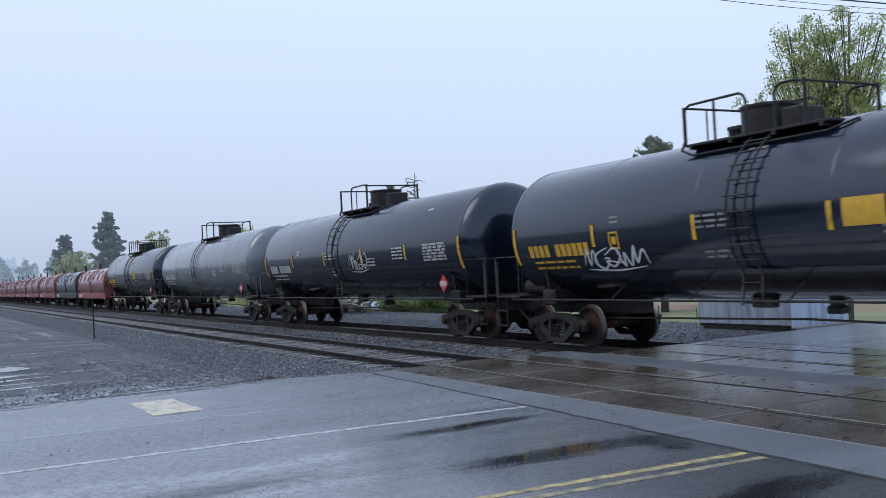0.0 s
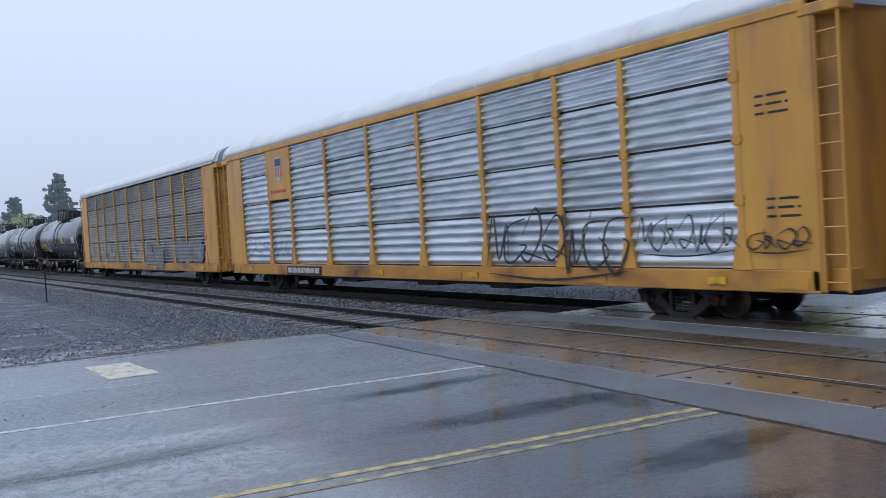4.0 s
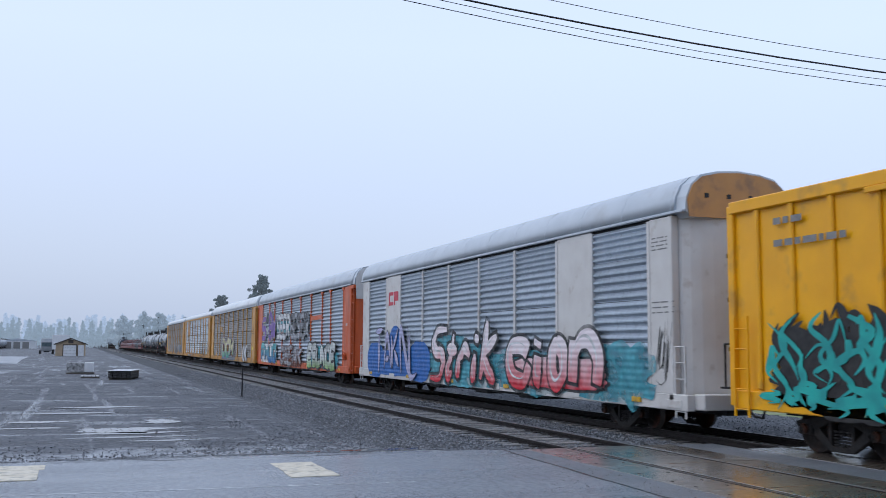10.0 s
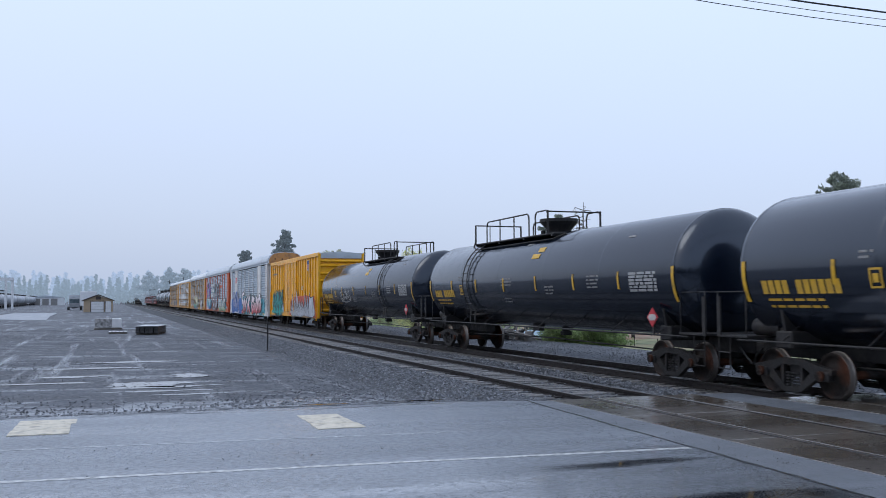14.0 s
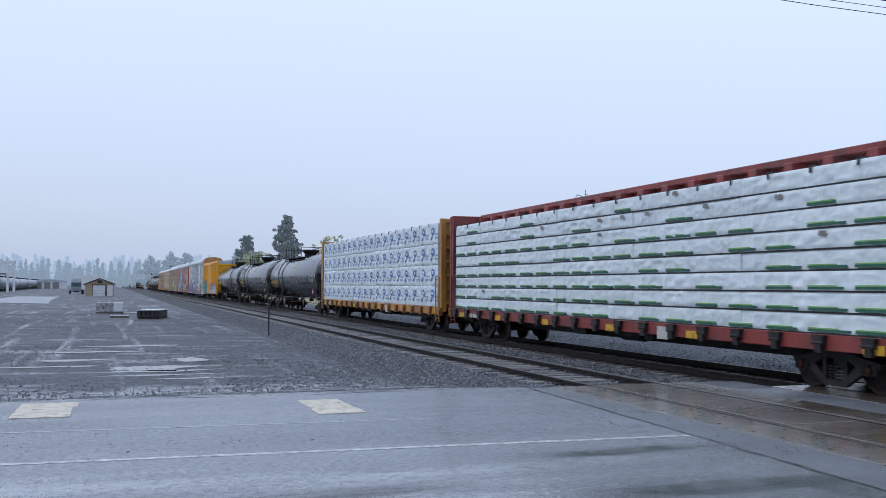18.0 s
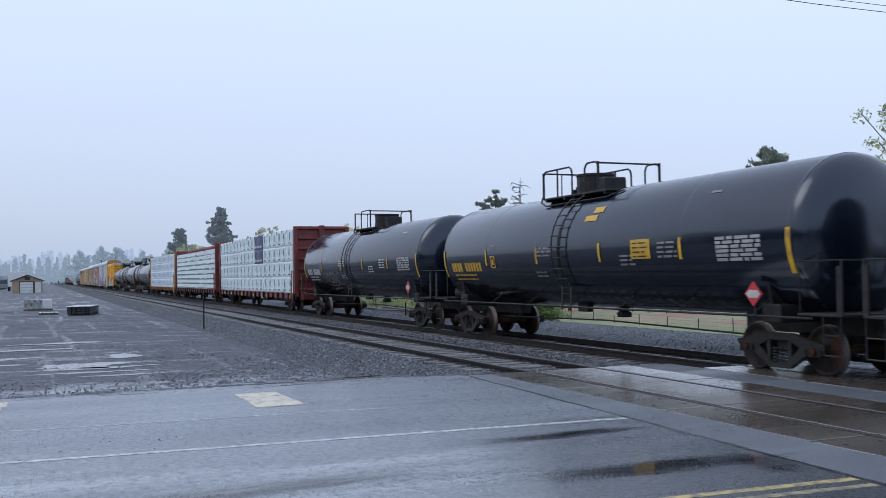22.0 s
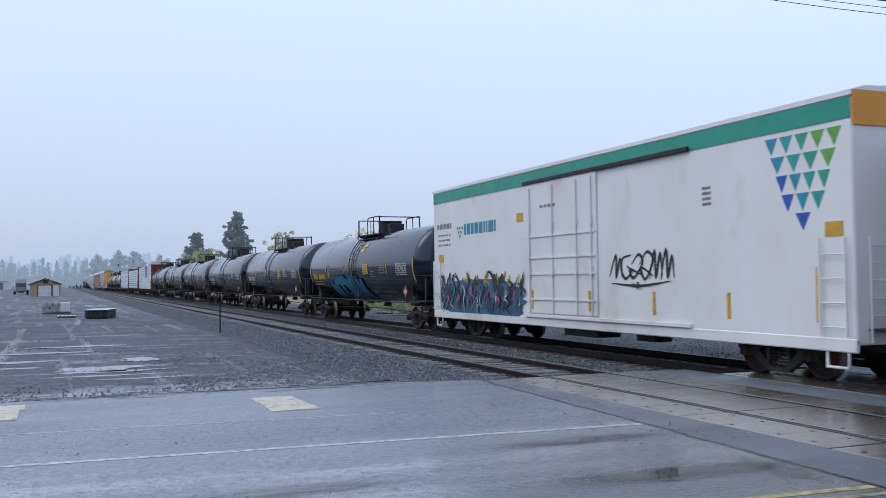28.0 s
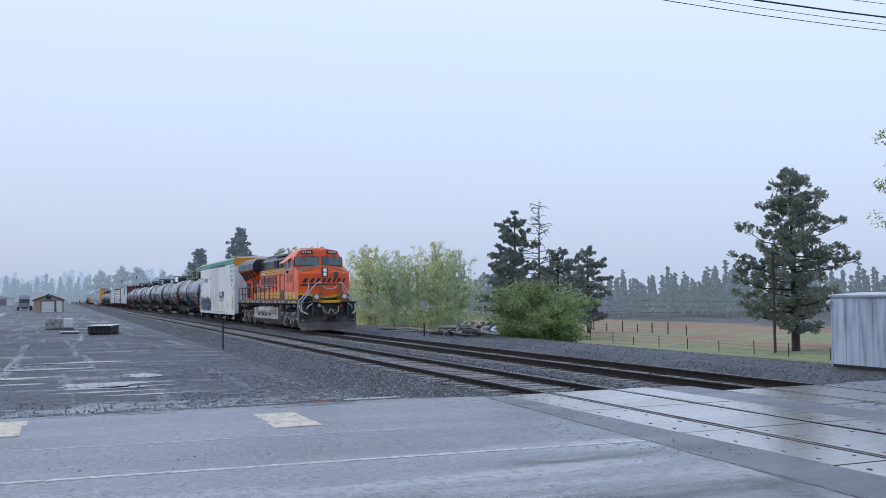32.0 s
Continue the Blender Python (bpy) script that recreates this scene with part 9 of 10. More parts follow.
def broadleaf(name, x, y, z, h, w, seed, label, mat, per=26, leaf=0.11, trunk=0.18, lean=0.0, stems=1, droop=0.0, crown_low=0.3, bark=GREY_BARK, n=60, squash=1.0, side=0.0, dome=0.0, puff=1.0, tip_size=0.012):
    rnd = random.Random(seed)
    t = thing(name, label, "tree" if name != "bush" else "bush", at=pose(x, y, z))
    g, twigs, clumps = Geo(), Geo(), []
    for s in range(stems):
        ox, oy = (rnd.uniform(-0.16, 0.16) * w * (stems > 1), rnd.uniform(-0.16, 0.16) * w * (stems > 1))
        top = (ox * 3.2 + lean * h, oy * 3.2, h * rnd.uniform(0.6, 0.8))
        mid = (ox * 1.8 + lean * h * 0.3, oy * 1.8, h * 0.3)
        limb(g, [(ox, oy, -0.3), mid, top], trunk / stems ** 0.4, trunk * 0.25, 8)
        for i in range(n // stems):
            a, u = rnd.uniform(0, 2 * math.pi), rnd.uniform(crown_low, 1.0)
            env = math.sqrt(max(0.05, 1 - ((u - (crown_low + 1) / 2) / ((1.06 - crown_low) / 2)) ** 2)) * squash * (1.2 - dome * u * 0.9 if dome else 1.0)
            r = w * env * math.sqrt(rnd.random()) * rnd.uniform(0.8, 1.12)
            tip = (mid[0] + math.cos(a) * r + lean * h * u, mid[1] + math.sin(a) * r, h * u)
            start = Vector(mid).lerp(Vector(top), min(1, max(0.0, u - 0.35)))
            if side:
                start = Vector((ox, oy, 0)).lerp(Vector(top), u * side)
            bow = (start.x * 0.5 + tip[0] * 0.5, start.y * 0.5 + tip[1] * 0.5, start.z * 0.35 + tip[2] * 0.65)
            limb(twigs, [start, bow, tip], trunk * 0.16, tip_size, 4)
            for j in range(3):
                q = 0.55 + 0.22 * j
                clumps.append((start.x + (tip[0] - start.x) * q + rnd.gauss(0, 0.05 * w), start.y + (tip[1] - start.y) * q + rnd.gauss(0, 0.05 * w), start.z + (tip[2] - start.z) * q - droop * rnd.random(), w * rnd.uniform(0.10, 0.2) * puff))
    part("trunk", g, bark, t)
    tagged(part("branchwork", twigs, bark, t), kind="stuff")
    leaf_part("crown", leaves(clumps, per, leaf, seed, 1.8 if droop else 1.3, droop * 2), mat, t)
    return t


def dead_tree(x, y, z, h, seed):
    rnd = random.Random(seed)
    t = thing("dead_tree", "bare grey dead tree among pines", "tree", at=pose(x, y, z))
    g, tw = Geo(), Geo()
    limb(g, [(0, 0, -0.3), (0.1, 0, h * 0.5), (0.15, 0.1, h)], 0.16, 0.02, 8)
    for i in range(64):
        u = rnd.uniform(0.25, 0.97)
        a, r = rnd.uniform(0, 6.3), rnd.uniform(0.8, 2.7) * min(0.8, (1.12 - u) * 1.6)
        p = (0.12, 0.05, h * u)
        q = (math.cos(a) * r, math.sin(a) * r, h * u + rnd.uniform(-0.1, 0.5))
        limb(tw, [p, q, (q[0] * 1.25, q[1] * 1.25, q[2] + rnd.uniform(-0.5, 0.3))], 0.045, 0.014, 4)
        limb(tw, [q, (q[0] * 1.15 + rnd.uniform(-0.4, 0.4), q[1] * 1.15 + rnd.uniform(-0.4, 0.4), q[2] + rnd.uniform(-0.6, 0.3))], 0.022, 0.012, 3)
    part("trunk", g, GREY_BARK, t)
    tagged(part("branchwork", tw, GREY_BARK, t), kind="stuff")


def build_trees():
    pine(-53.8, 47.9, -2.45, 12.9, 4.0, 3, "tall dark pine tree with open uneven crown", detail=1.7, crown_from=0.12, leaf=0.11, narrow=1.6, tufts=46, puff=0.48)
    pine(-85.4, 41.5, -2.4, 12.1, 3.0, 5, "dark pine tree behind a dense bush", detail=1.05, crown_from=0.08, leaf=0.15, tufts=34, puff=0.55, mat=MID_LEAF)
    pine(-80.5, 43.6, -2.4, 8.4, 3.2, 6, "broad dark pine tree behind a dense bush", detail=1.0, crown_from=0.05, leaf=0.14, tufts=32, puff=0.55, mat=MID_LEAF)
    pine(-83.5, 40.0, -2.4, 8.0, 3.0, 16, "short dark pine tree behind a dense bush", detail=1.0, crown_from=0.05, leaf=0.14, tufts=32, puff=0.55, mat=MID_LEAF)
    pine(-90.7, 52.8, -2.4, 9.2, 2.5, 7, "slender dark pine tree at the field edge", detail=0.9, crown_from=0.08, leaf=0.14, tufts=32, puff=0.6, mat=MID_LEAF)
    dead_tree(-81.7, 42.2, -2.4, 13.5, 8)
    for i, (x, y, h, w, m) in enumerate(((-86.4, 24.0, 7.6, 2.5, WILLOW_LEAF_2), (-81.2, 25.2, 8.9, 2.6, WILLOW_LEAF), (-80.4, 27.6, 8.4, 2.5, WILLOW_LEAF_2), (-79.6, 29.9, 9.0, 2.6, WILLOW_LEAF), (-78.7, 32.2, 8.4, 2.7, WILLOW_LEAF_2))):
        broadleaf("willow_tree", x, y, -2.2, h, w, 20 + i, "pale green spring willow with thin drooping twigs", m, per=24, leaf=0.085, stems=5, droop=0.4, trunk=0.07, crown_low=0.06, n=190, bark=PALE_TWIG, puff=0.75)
    broadleaf("bush", -43.3, 22.2, -0.8, 3.3, 2.55, 31, "dense green bush beside the track bed", BUSH_LEAF, per=46, leaf=0.09, stems=6, trunk=0.05, crown_low=0.05, n=170)
    broadleaf("bush", -44.9, 22.6, -0.9, 2.5, 1.7, 32, "low green bush beside the track bed", BUSH_LEAF, per=40, leaf=0.09, stems=4, trunk=0.05, crown_low=0.05, n=90)
    broadleaf("bush", -41.6, 22.0, -0.8, 2.1, 1.7, 35, "low green bush beside the track bed", BUSH_LEAF, per=40, leaf=0.09, stems=4, trunk=0.05, crown_low=0.05, n=90)
    broadleaf("bush", -88.5, 30.5, -2.3, 2.6, 2.6, 33, "yellowish bush under the willows", leaf_material("yellowish_leaves", (0.34, 0.33, 0.13)), per=26, leaf=0.14, stems=4, trunk=0.05, crown_low=0.05, n=60)
    broadleaf("birch_tree", -34.5, 43.0, -2.5, 16.4, 5.9, 41, "tall spring tree with fresh yellow green leaves", SPRING_LEAF, per=80, leaf=0.085, stems=2, trunk=0.24, crown_low=0.32, n=330, droop=0.3, side=0.72, dome=0.75, puff=0.62, tip_size=0.02)
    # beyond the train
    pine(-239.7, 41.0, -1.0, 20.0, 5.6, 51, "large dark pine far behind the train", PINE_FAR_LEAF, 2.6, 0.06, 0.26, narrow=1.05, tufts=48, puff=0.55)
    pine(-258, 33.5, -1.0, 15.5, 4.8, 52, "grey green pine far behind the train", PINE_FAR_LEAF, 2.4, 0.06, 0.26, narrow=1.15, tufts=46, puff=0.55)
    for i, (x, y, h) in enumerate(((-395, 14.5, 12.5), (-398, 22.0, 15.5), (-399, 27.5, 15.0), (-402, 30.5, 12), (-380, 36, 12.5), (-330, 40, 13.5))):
        pine(x, y, -0.8, h, 3.6 if i else 5.0, 60 + i, "misty grey conifer in the distance", HAZED_LEAF, 0.7, 0.05, 0.6)
    # far spring trees: haze put into paler leaves with a faint glow
    broadleaf("leafy_tree", -196, 43, -1.5, 13.8, 4.2, 71, "pale yellow green spring tree far off", leaf_material("hazed_spring_leaves", (0.52, 0.55, 0.36), haze_glow=0.16), per=40, leaf=0.24, trunk=0.3, crown_low=0.3, n=110, puff=0.8)
    broadleaf("leafy_tree", -226, 31.5, -1.0, 10.5, 5.0, 72, "pale green spring tree below a pine", leaf_material("hazed_green_leaves", (0.46, 0.5, 0.3), haze_glow=0.16), per=40, leaf=0.26, trunk=0.3, crown_low=0.2, n=120, puff=0.8)


def haze_glow_material(name, c, amount):
    """Distance seen through drizzle: haze put into a pale colour that also glows."""
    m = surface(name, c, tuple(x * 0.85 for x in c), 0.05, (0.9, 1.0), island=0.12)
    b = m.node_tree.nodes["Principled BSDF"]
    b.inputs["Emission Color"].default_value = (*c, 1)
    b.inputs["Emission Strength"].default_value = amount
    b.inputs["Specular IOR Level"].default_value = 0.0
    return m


# farthest needles: haze put in as pale colour and strong glow
HAZED_LEAF = leaf_material("distant_needles", (0.4, 0.46, 0.5), 0.15, haze_glow=0.6)


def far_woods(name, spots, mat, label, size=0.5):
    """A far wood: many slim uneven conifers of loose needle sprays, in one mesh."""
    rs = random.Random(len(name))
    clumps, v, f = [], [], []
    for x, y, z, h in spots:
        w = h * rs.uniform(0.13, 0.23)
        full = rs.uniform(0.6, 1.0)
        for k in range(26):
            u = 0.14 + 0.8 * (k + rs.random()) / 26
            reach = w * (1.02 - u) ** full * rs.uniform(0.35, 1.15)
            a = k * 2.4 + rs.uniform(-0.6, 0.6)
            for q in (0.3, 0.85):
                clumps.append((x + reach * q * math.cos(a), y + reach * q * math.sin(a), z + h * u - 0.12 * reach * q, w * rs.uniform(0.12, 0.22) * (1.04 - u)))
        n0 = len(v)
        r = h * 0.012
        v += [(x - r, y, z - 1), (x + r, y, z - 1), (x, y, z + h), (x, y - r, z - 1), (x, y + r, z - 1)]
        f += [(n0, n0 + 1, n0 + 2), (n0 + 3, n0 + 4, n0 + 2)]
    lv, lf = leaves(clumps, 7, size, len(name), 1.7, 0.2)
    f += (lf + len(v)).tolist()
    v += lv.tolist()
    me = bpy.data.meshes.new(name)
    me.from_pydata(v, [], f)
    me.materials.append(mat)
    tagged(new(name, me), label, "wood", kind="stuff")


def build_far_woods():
    # each wood's tone holds its haze: paler and more glowing with distance
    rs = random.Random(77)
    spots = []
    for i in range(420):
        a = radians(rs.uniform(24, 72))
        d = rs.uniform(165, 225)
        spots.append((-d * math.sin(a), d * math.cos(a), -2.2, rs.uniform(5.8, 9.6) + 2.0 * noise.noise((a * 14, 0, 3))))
    far_woods("misty_woods", spots, haze_glow_material("hazed_conifers", (0.17, 0.215, 0.245), 0.5), "misty grey conifer wood behind the field", 0.42)
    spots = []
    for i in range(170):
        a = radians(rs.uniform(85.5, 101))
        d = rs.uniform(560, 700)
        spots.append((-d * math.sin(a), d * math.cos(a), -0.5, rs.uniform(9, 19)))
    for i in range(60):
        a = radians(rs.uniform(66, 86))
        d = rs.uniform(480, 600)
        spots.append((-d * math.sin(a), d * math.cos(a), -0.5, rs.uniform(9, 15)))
    far_woods("distant_woods", spots, haze_glow_material("distant_conifers", (0.25, 0.31, 0.37), 0.68), "pale woods lost in drizzle", 0.95)
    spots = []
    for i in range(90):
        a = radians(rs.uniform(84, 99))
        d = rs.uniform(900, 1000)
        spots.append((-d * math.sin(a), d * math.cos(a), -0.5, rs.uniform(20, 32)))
    far_woods("faint_woods", spots, haze_glow_material("faint_conifers", (0.33, 0.395, 0.485), 0.75), "faint far woods in drizzle", 2.4)


def build_woods_behind():
    """Tall conifers across the road: out of view, but they stand in every wet tank and window."""
    rs = random.Random(31)
    spots = []
    for i in range(230):
        a = radians(rs.uniform(115, 318))
        d = rs.uniform(62, 92)
        spots.append((-d * math.sin(a), d * math.cos(a), -0.5, rs.uniform(11, 17)))
    far_woods("roadside_woods", spots, leaf_material("roadside_needles", (0.06, 0.075, 0.06)), "dark conifer wood across the road", 0.9)


# ---- small buildings and loose things ----
ALUMINIUM = surface("brushed_aluminium_sheet", (0.54, 0.63, 0.76), (0.42, 0.5, 0.62), 1.2, (0.28, 0.45), metal=0.2, bump=0.08, bump_scale=8, dirt=(0.24, 0.28, 0.35), dirt_scale=2.2, dirt_amount=0.5, stretch=(2.5, 2.5, 0.3))
TAN = surface("tan_siding", (0.44, 0.33, 0.22), (0.36, 0.28, 0.19), 1.5, (0.6, 0.8), bump=0.2)
WHITE_PAINT = surface("white_paint", (0.72, 0.73, 0.74), (0.62, 0.63, 0.64), 2, (0.4, 0.6), bump=0.1)
BROWN_ROOF = surface("brown_roofing", (0.075, 0.055, 0.045), (0.05, 0.04, 0.036), 3, (0.5, 0.7), bump=0.3)
CONCRETE = surface("grey_concrete", (0.26, 0.255, 0.25), (0.2, 0.195, 0.19), 2.5, (0.6, 0.8), bump=0.3)
DARK_WOOD = surface("soaked_dark_wood", (0.045, 0.043, 0.042), (0.025, 0.024, 0.024), 5, (0.4, 0.6), bump=0.4, vary=0.3)
WOOD = surface("weathered_wood", (0.15, 0.125, 0.10), (0.09, 0.078, 0.065), 5, (0.6, 0.8), bump=0.4, stretch=(1, 1, 0.2), vary=0.3)
DEAD_WOOD = surface("bleached_log", (0.2, 0.19, 0.185), (0.11, 0.105, 0.1), 4, (0.6, 0.8), bump=0.5, vary=0.3)
WIRE = surface("dark_cable", (0.02, 0.02, 0.022), None, 3, (0.5, 0.7))


def signal_hut():
    t = thing("signal_hut", "ribbed silver metal equipment hut on a concrete pad", "equipment hut")
    x0, x1, y0, y1, z0, z1 = -19.75, -16.6, 18.8, 20.9, -0.02, 1.8
    part("pad", Geo().box(x0 + 0.05, x1 + 0.1, y0 + 0.05, y1 + 0.1, -1.0, z0 + 0.02, 0.02), CONCRETE, t)
    part("wall", Geo().box(x0, x1, y0, y1, z0, z1, 0.015), ALUMINIUM, t)
    n = 7
    for i in range(n + 1):
        x = x0 + (x1 - x0) * i / n
        part("wall_seam", Geo().box(x - 0.02, x + 0.02, y0 - 0.015, y0 + 0.01, z0, z1 - 0.02, 0.004), ALUMINIUM, t)
    for i in range(5):
        y = y0 + (y1 - y0) * i / 4
        part("wall_seam", Geo().box(x0 - 0.015, x0 + 0.01, y - 0.02, y + 0.02, z0, z1 - 0.02, 0.004), ALUMINIUM, t)
    part("roof", Geo().prism([(y0 - 0.06, z1), (y0 - 0.06, z1 + 0.05), ((y0 + y1) / 2, z1 + 0.11), (y1 + 0.06, z1 + 0.05), (y1 + 0.06, z1)], x0 - 0.06, x1 + 0.06), ROOF, t)
    part("lifting_eye", Geo().cyl((x0 + 0.05, y0, z1 + 0.05), (x0 + 0.05, y0, z1 + 0.14), 0.02, 6), ALUMINIUM, t)
    part("lamp", Geo().cyl((x0 - 0.02, y0 - 0.01, z1 - 0.12), (x0 - 0.02, y0 - 0.12, z1 - 0.16), 0.05, 10), WHITE_PAINT, t)
    part("base_rail", Geo().box(x0 + 0.02, x1, y0 - 0.03, y0, z0, z0 + 0.07), STEEL, t)
    part("label_bar", bars(Geo(), x0 + 1.9, 1.42, y0 - 0.006, 0.35, 1, 0.05, 0.1, 3), DECAL_BLACK, t)


def shed():
    t = thing("shed", "small tan shed with brown gable roof and white doors", "shed", at=pose(-200, -2.3, LOT_Z))
    w, h, hr, d = 5.4, 2.3, 3.5, 8.0
    body = [(-w / 2, -0.1), (w / 2, -0.1), (w / 2, h), (0, hr - 0.25), (-w / 2, h)]
    part("wall", Geo().prism(body, -d, 0.0), TAN, t)
    for s in (-1, 1):
        r = [(0, hr - 0.2), (0, hr), (s * (w / 2 + 0.35), h + 0.02), (s * (w / 2 + 0.35), h - 0.16)]
        part("roof", Geo().prism(r, -d - 0.3, 0.4), BROWN_ROOF, t)
    g = part("garage_door", Geo().box(0.0, 0.06, -1.3, 1.0, -0.05, 2.05, 0.01), WHITE_PAINT, t)
    for z in (0.5, 1.02, 1.55):
        part("door_groove", Geo().box(0.06, 0.07, -1.28, 0.98, z, z + 0.03), DECAL_GREY, g)
    part("door", Geo().box(0.0, 0.06, 1.35, 2.4, -0.05, 2.1, 0.01), WHITE_PAINT, t)
    part("door_frame", Geo().box(0.0, 0.09, -1.45, -1.3, -0.05, 2.2).box(0.0, 0.09, 1.0, 1.12, -0.05, 2.2).box(0.0, 0.09, 1.23, 1.35, -0.05, 2.2).box(0.0, 0.09, -1.45, 1.12, 2.1, 2.25), BROWN_ROOF, t)
    part("vent", Geo().box(0.0, 0.08, -0.45, 0.45, 2.45, 3.05), BROWN_ROOF, t)


def lumber_stack():
    t = thing("plank_stack", "stack of wet dark planks with pale cover on gravel", "plank stack", at=pose(-68.0, 2.62, LOT_Z, 0, 0, -12))
    for k in range(3):
        for j in range(5):
            part("plank", Geo().box(-1.7 + 0.02 * k, 1.7 - 0.03 * (j % 3), -0.72 + j * 0.29, -0.46 + j * 0.29, 0.12 + k * 0.15, 0.25 + k * 0.15, 0.01), DARK_WOOD, t)
    part("cover", Geo().box(-1.75, 1.75, -0.77, 0.77, 0.575, 0.6, 0.01), surface("pale_wet_cover", (0.6, 0.62, 0.64), (0.42, 0.44, 0.46), 1.5, (0.15, 0.3), bump=0.3, bump_scale=4), t)
    for x in (-1.3, 0, 1.3):
        part("bearer", Geo().box(x - 0.06, x + 0.06, -0.72, 0.72, -0.02, 0.12), WOOD, t)


def yard_clutter():
    t = thing("cable_crate", "pale metal crate with hoses on the gravel yard", "crate", at=pose(-80.6, -0.15, LOT_Z))
    part("frame", Geo().box(-0.6, 0.6, -1.0, 0.25, 0.1, 0.85, 0.03), surface("mesh_grey", (0.5, 0.5, 0.5), (0.25, 0.25, 0.25), 6, (0.4, 0.6), bump=0.4, dirt=(0.05, 0.05, 0.05), dirt_scale=5, dirt_amount=0.5), t)
    part("box", Geo().box(-0.55, 0.55, 0.28, 0.98, 0.15, 0.86, 0.03), WHITE_PAINT, t)
    part("pallet", Geo().box(-0.65, 0.65, -1.05, 1.05, -0.02, 0.1, 0.01), WOOD, t)
    t = thing("pallet", "low pallet with pale boards on the gravel", "pallet", at=pose(-70.0, 0.5, LOT_Z))
    for i in range(5):
        part("board", Geo().box(-0.5, 0.5, -0.6 + i * 0.25, -0.42 + i * 0.25, 0.12, 0.16), WHITE_PAINT, t)
    for x in (-0.45, 0, 0.45):
        part("bearer", Geo().box(x - 0.05, x + 0.05, -0.6, 0.6, -0.02, 0.12), WOOD, t)
    t = thing("marker_post", "thin dark steel marker post in the ballast", "post", at=pose(-44.6, 6.85, -0.45))
    part("post", Geo().box(-0.03, 0.03, -0.03, 0.03, 0, 1.42, 0.006), STEEL, t)
    part("base", Geo().box(-0.07, 0.07, -0.07, 0.07, 0, 0.12, 0.01), STEEL, t)


def log_pile():
    rnd = random.Random(14)
    group = "bleached logs beside the track"
    for i in range(44):
        x = -57 + 13.5 * rnd.random()
        y = 18.9 + rnd.uniform(-0.5, 0.7)
        L, r = rnd.uniform(1.2, 4.2), rnd.uniform(0.035, 0.1)
        g = Geo()
        k = 4
        pts = [(L * (j / k - 0.5), 0.08 * noise.noise((j, i, 0)), 0.08 * noise.noise((j, i, 4))) for j in range(k + 1)]
        limb(g, pts, r, r * 0.6, 8)
        for q in (pts[0], pts[-1]):
            g.cyl((q[0] - 0.01, q[1], q[2]), (q[0] + 0.01, q[1], q[2]), r * 0.6, 8)
        lift = 0.5 * math.exp(-((x + 45) / 3.0) ** 2) * rnd.random()
        ob = part("log", g, DEAD_WOOD, at=pose(x, y, -0.13 + r + lift, 0, rnd.uniform(-5, 5), rnd.uniform(-35, 35)))
        tagged(ob, "bleached grey log in a loose pile", "log", group)
    for x in (-43.7, -46.2, -44.9):
        ob = part("stump", Geo().spin([(-0.1, 0.3), (0.25, 0.24), (0.5, 0.2), (0.55, 0.001)], "z", 10, smooth=False).cyl((0, 0, 0.3), (0.5, 0.2, 0.7), 0.06, 6).cyl((0, 0, 0.2), (-0.4, -0.1, 0.75), 0.05, 6), DEAD_WOOD, at=pose(x, 19.6, -0.15))
        tagged(ob, "broken tree stump with roots", "stump", "stumps beside the track")
    t = thing("short_post", "dark short steel post beyond the track", "post", at=pose(-46.6, 17.4, -0.4))
    part("post", Geo().cyl((0, 0, 0), (0, 0, 0.95), 0.04, 8), STEEL, t)
    t = thing("covered_boat", "small boat under a pale blue tarpaulin", "boat", at=pose(-73, 32.4, -2.3))
    part("hull", Geo().prism([(-0.8, 0.3), (-1.0, 1.1), (1.0, 1.1), (0.8, 0.3)], -2.0, 2.0, "y"), STEEL, t)
    part("tarpaulin", Geo().prism([(-1.1, 1.0), (-1.0, 1.3), (0, 1.7), (1.0, 1.3), (1.1, 1.0)], -2.1, 2.1, "y"), surface("pale_blue_tarp", (0.3, 0.42, 0.5), None, 3, (0.4, 0.6), bump=0.3), t)
    part("trailer", Geo().box(-0.9, 0.9, -1.6, 1.6, -0.1, 0.32), STEEL, t)


def fence():
    rnd = random.Random(6)
    for y, x0, x1, step, h, lab in ((43.2, -74, -40, 3.4, 0.8, "thin wire fence with steel posts by the field"), (57.0, -100, -78, 3.0, 1.0, "old wooden fence across the field")):
        t = thing("wire_fence", lab, "fence", "field fences")
        x = x0
        while x < x1:
            z = ground_height(x, y)
            wide = 0.11 if (y < 50 and abs(x + 61.7) < 1.3) else (0.022 if y < 50 else 0.045)
            part("post", Geo().box(x - wide, x + wide, y - wide, y + wide, z - 0.2, z + h + rnd.uniform(-0.15, 0.25) + (0.2 if wide > 0.1 else 0)), WOOD if wide > 0.03 else STEEL, t)
            x += step * rnd.uniform(0.85, 1.15)
        for k in (0.35, 0.7, 1.0):
            z = ground_height(x0, y)
            part("wire", Geo().box(x0, x1, y - 0.003, y + 0.003, z + h * k - 0.003, z + h * k + 0.003), WIRE, t)


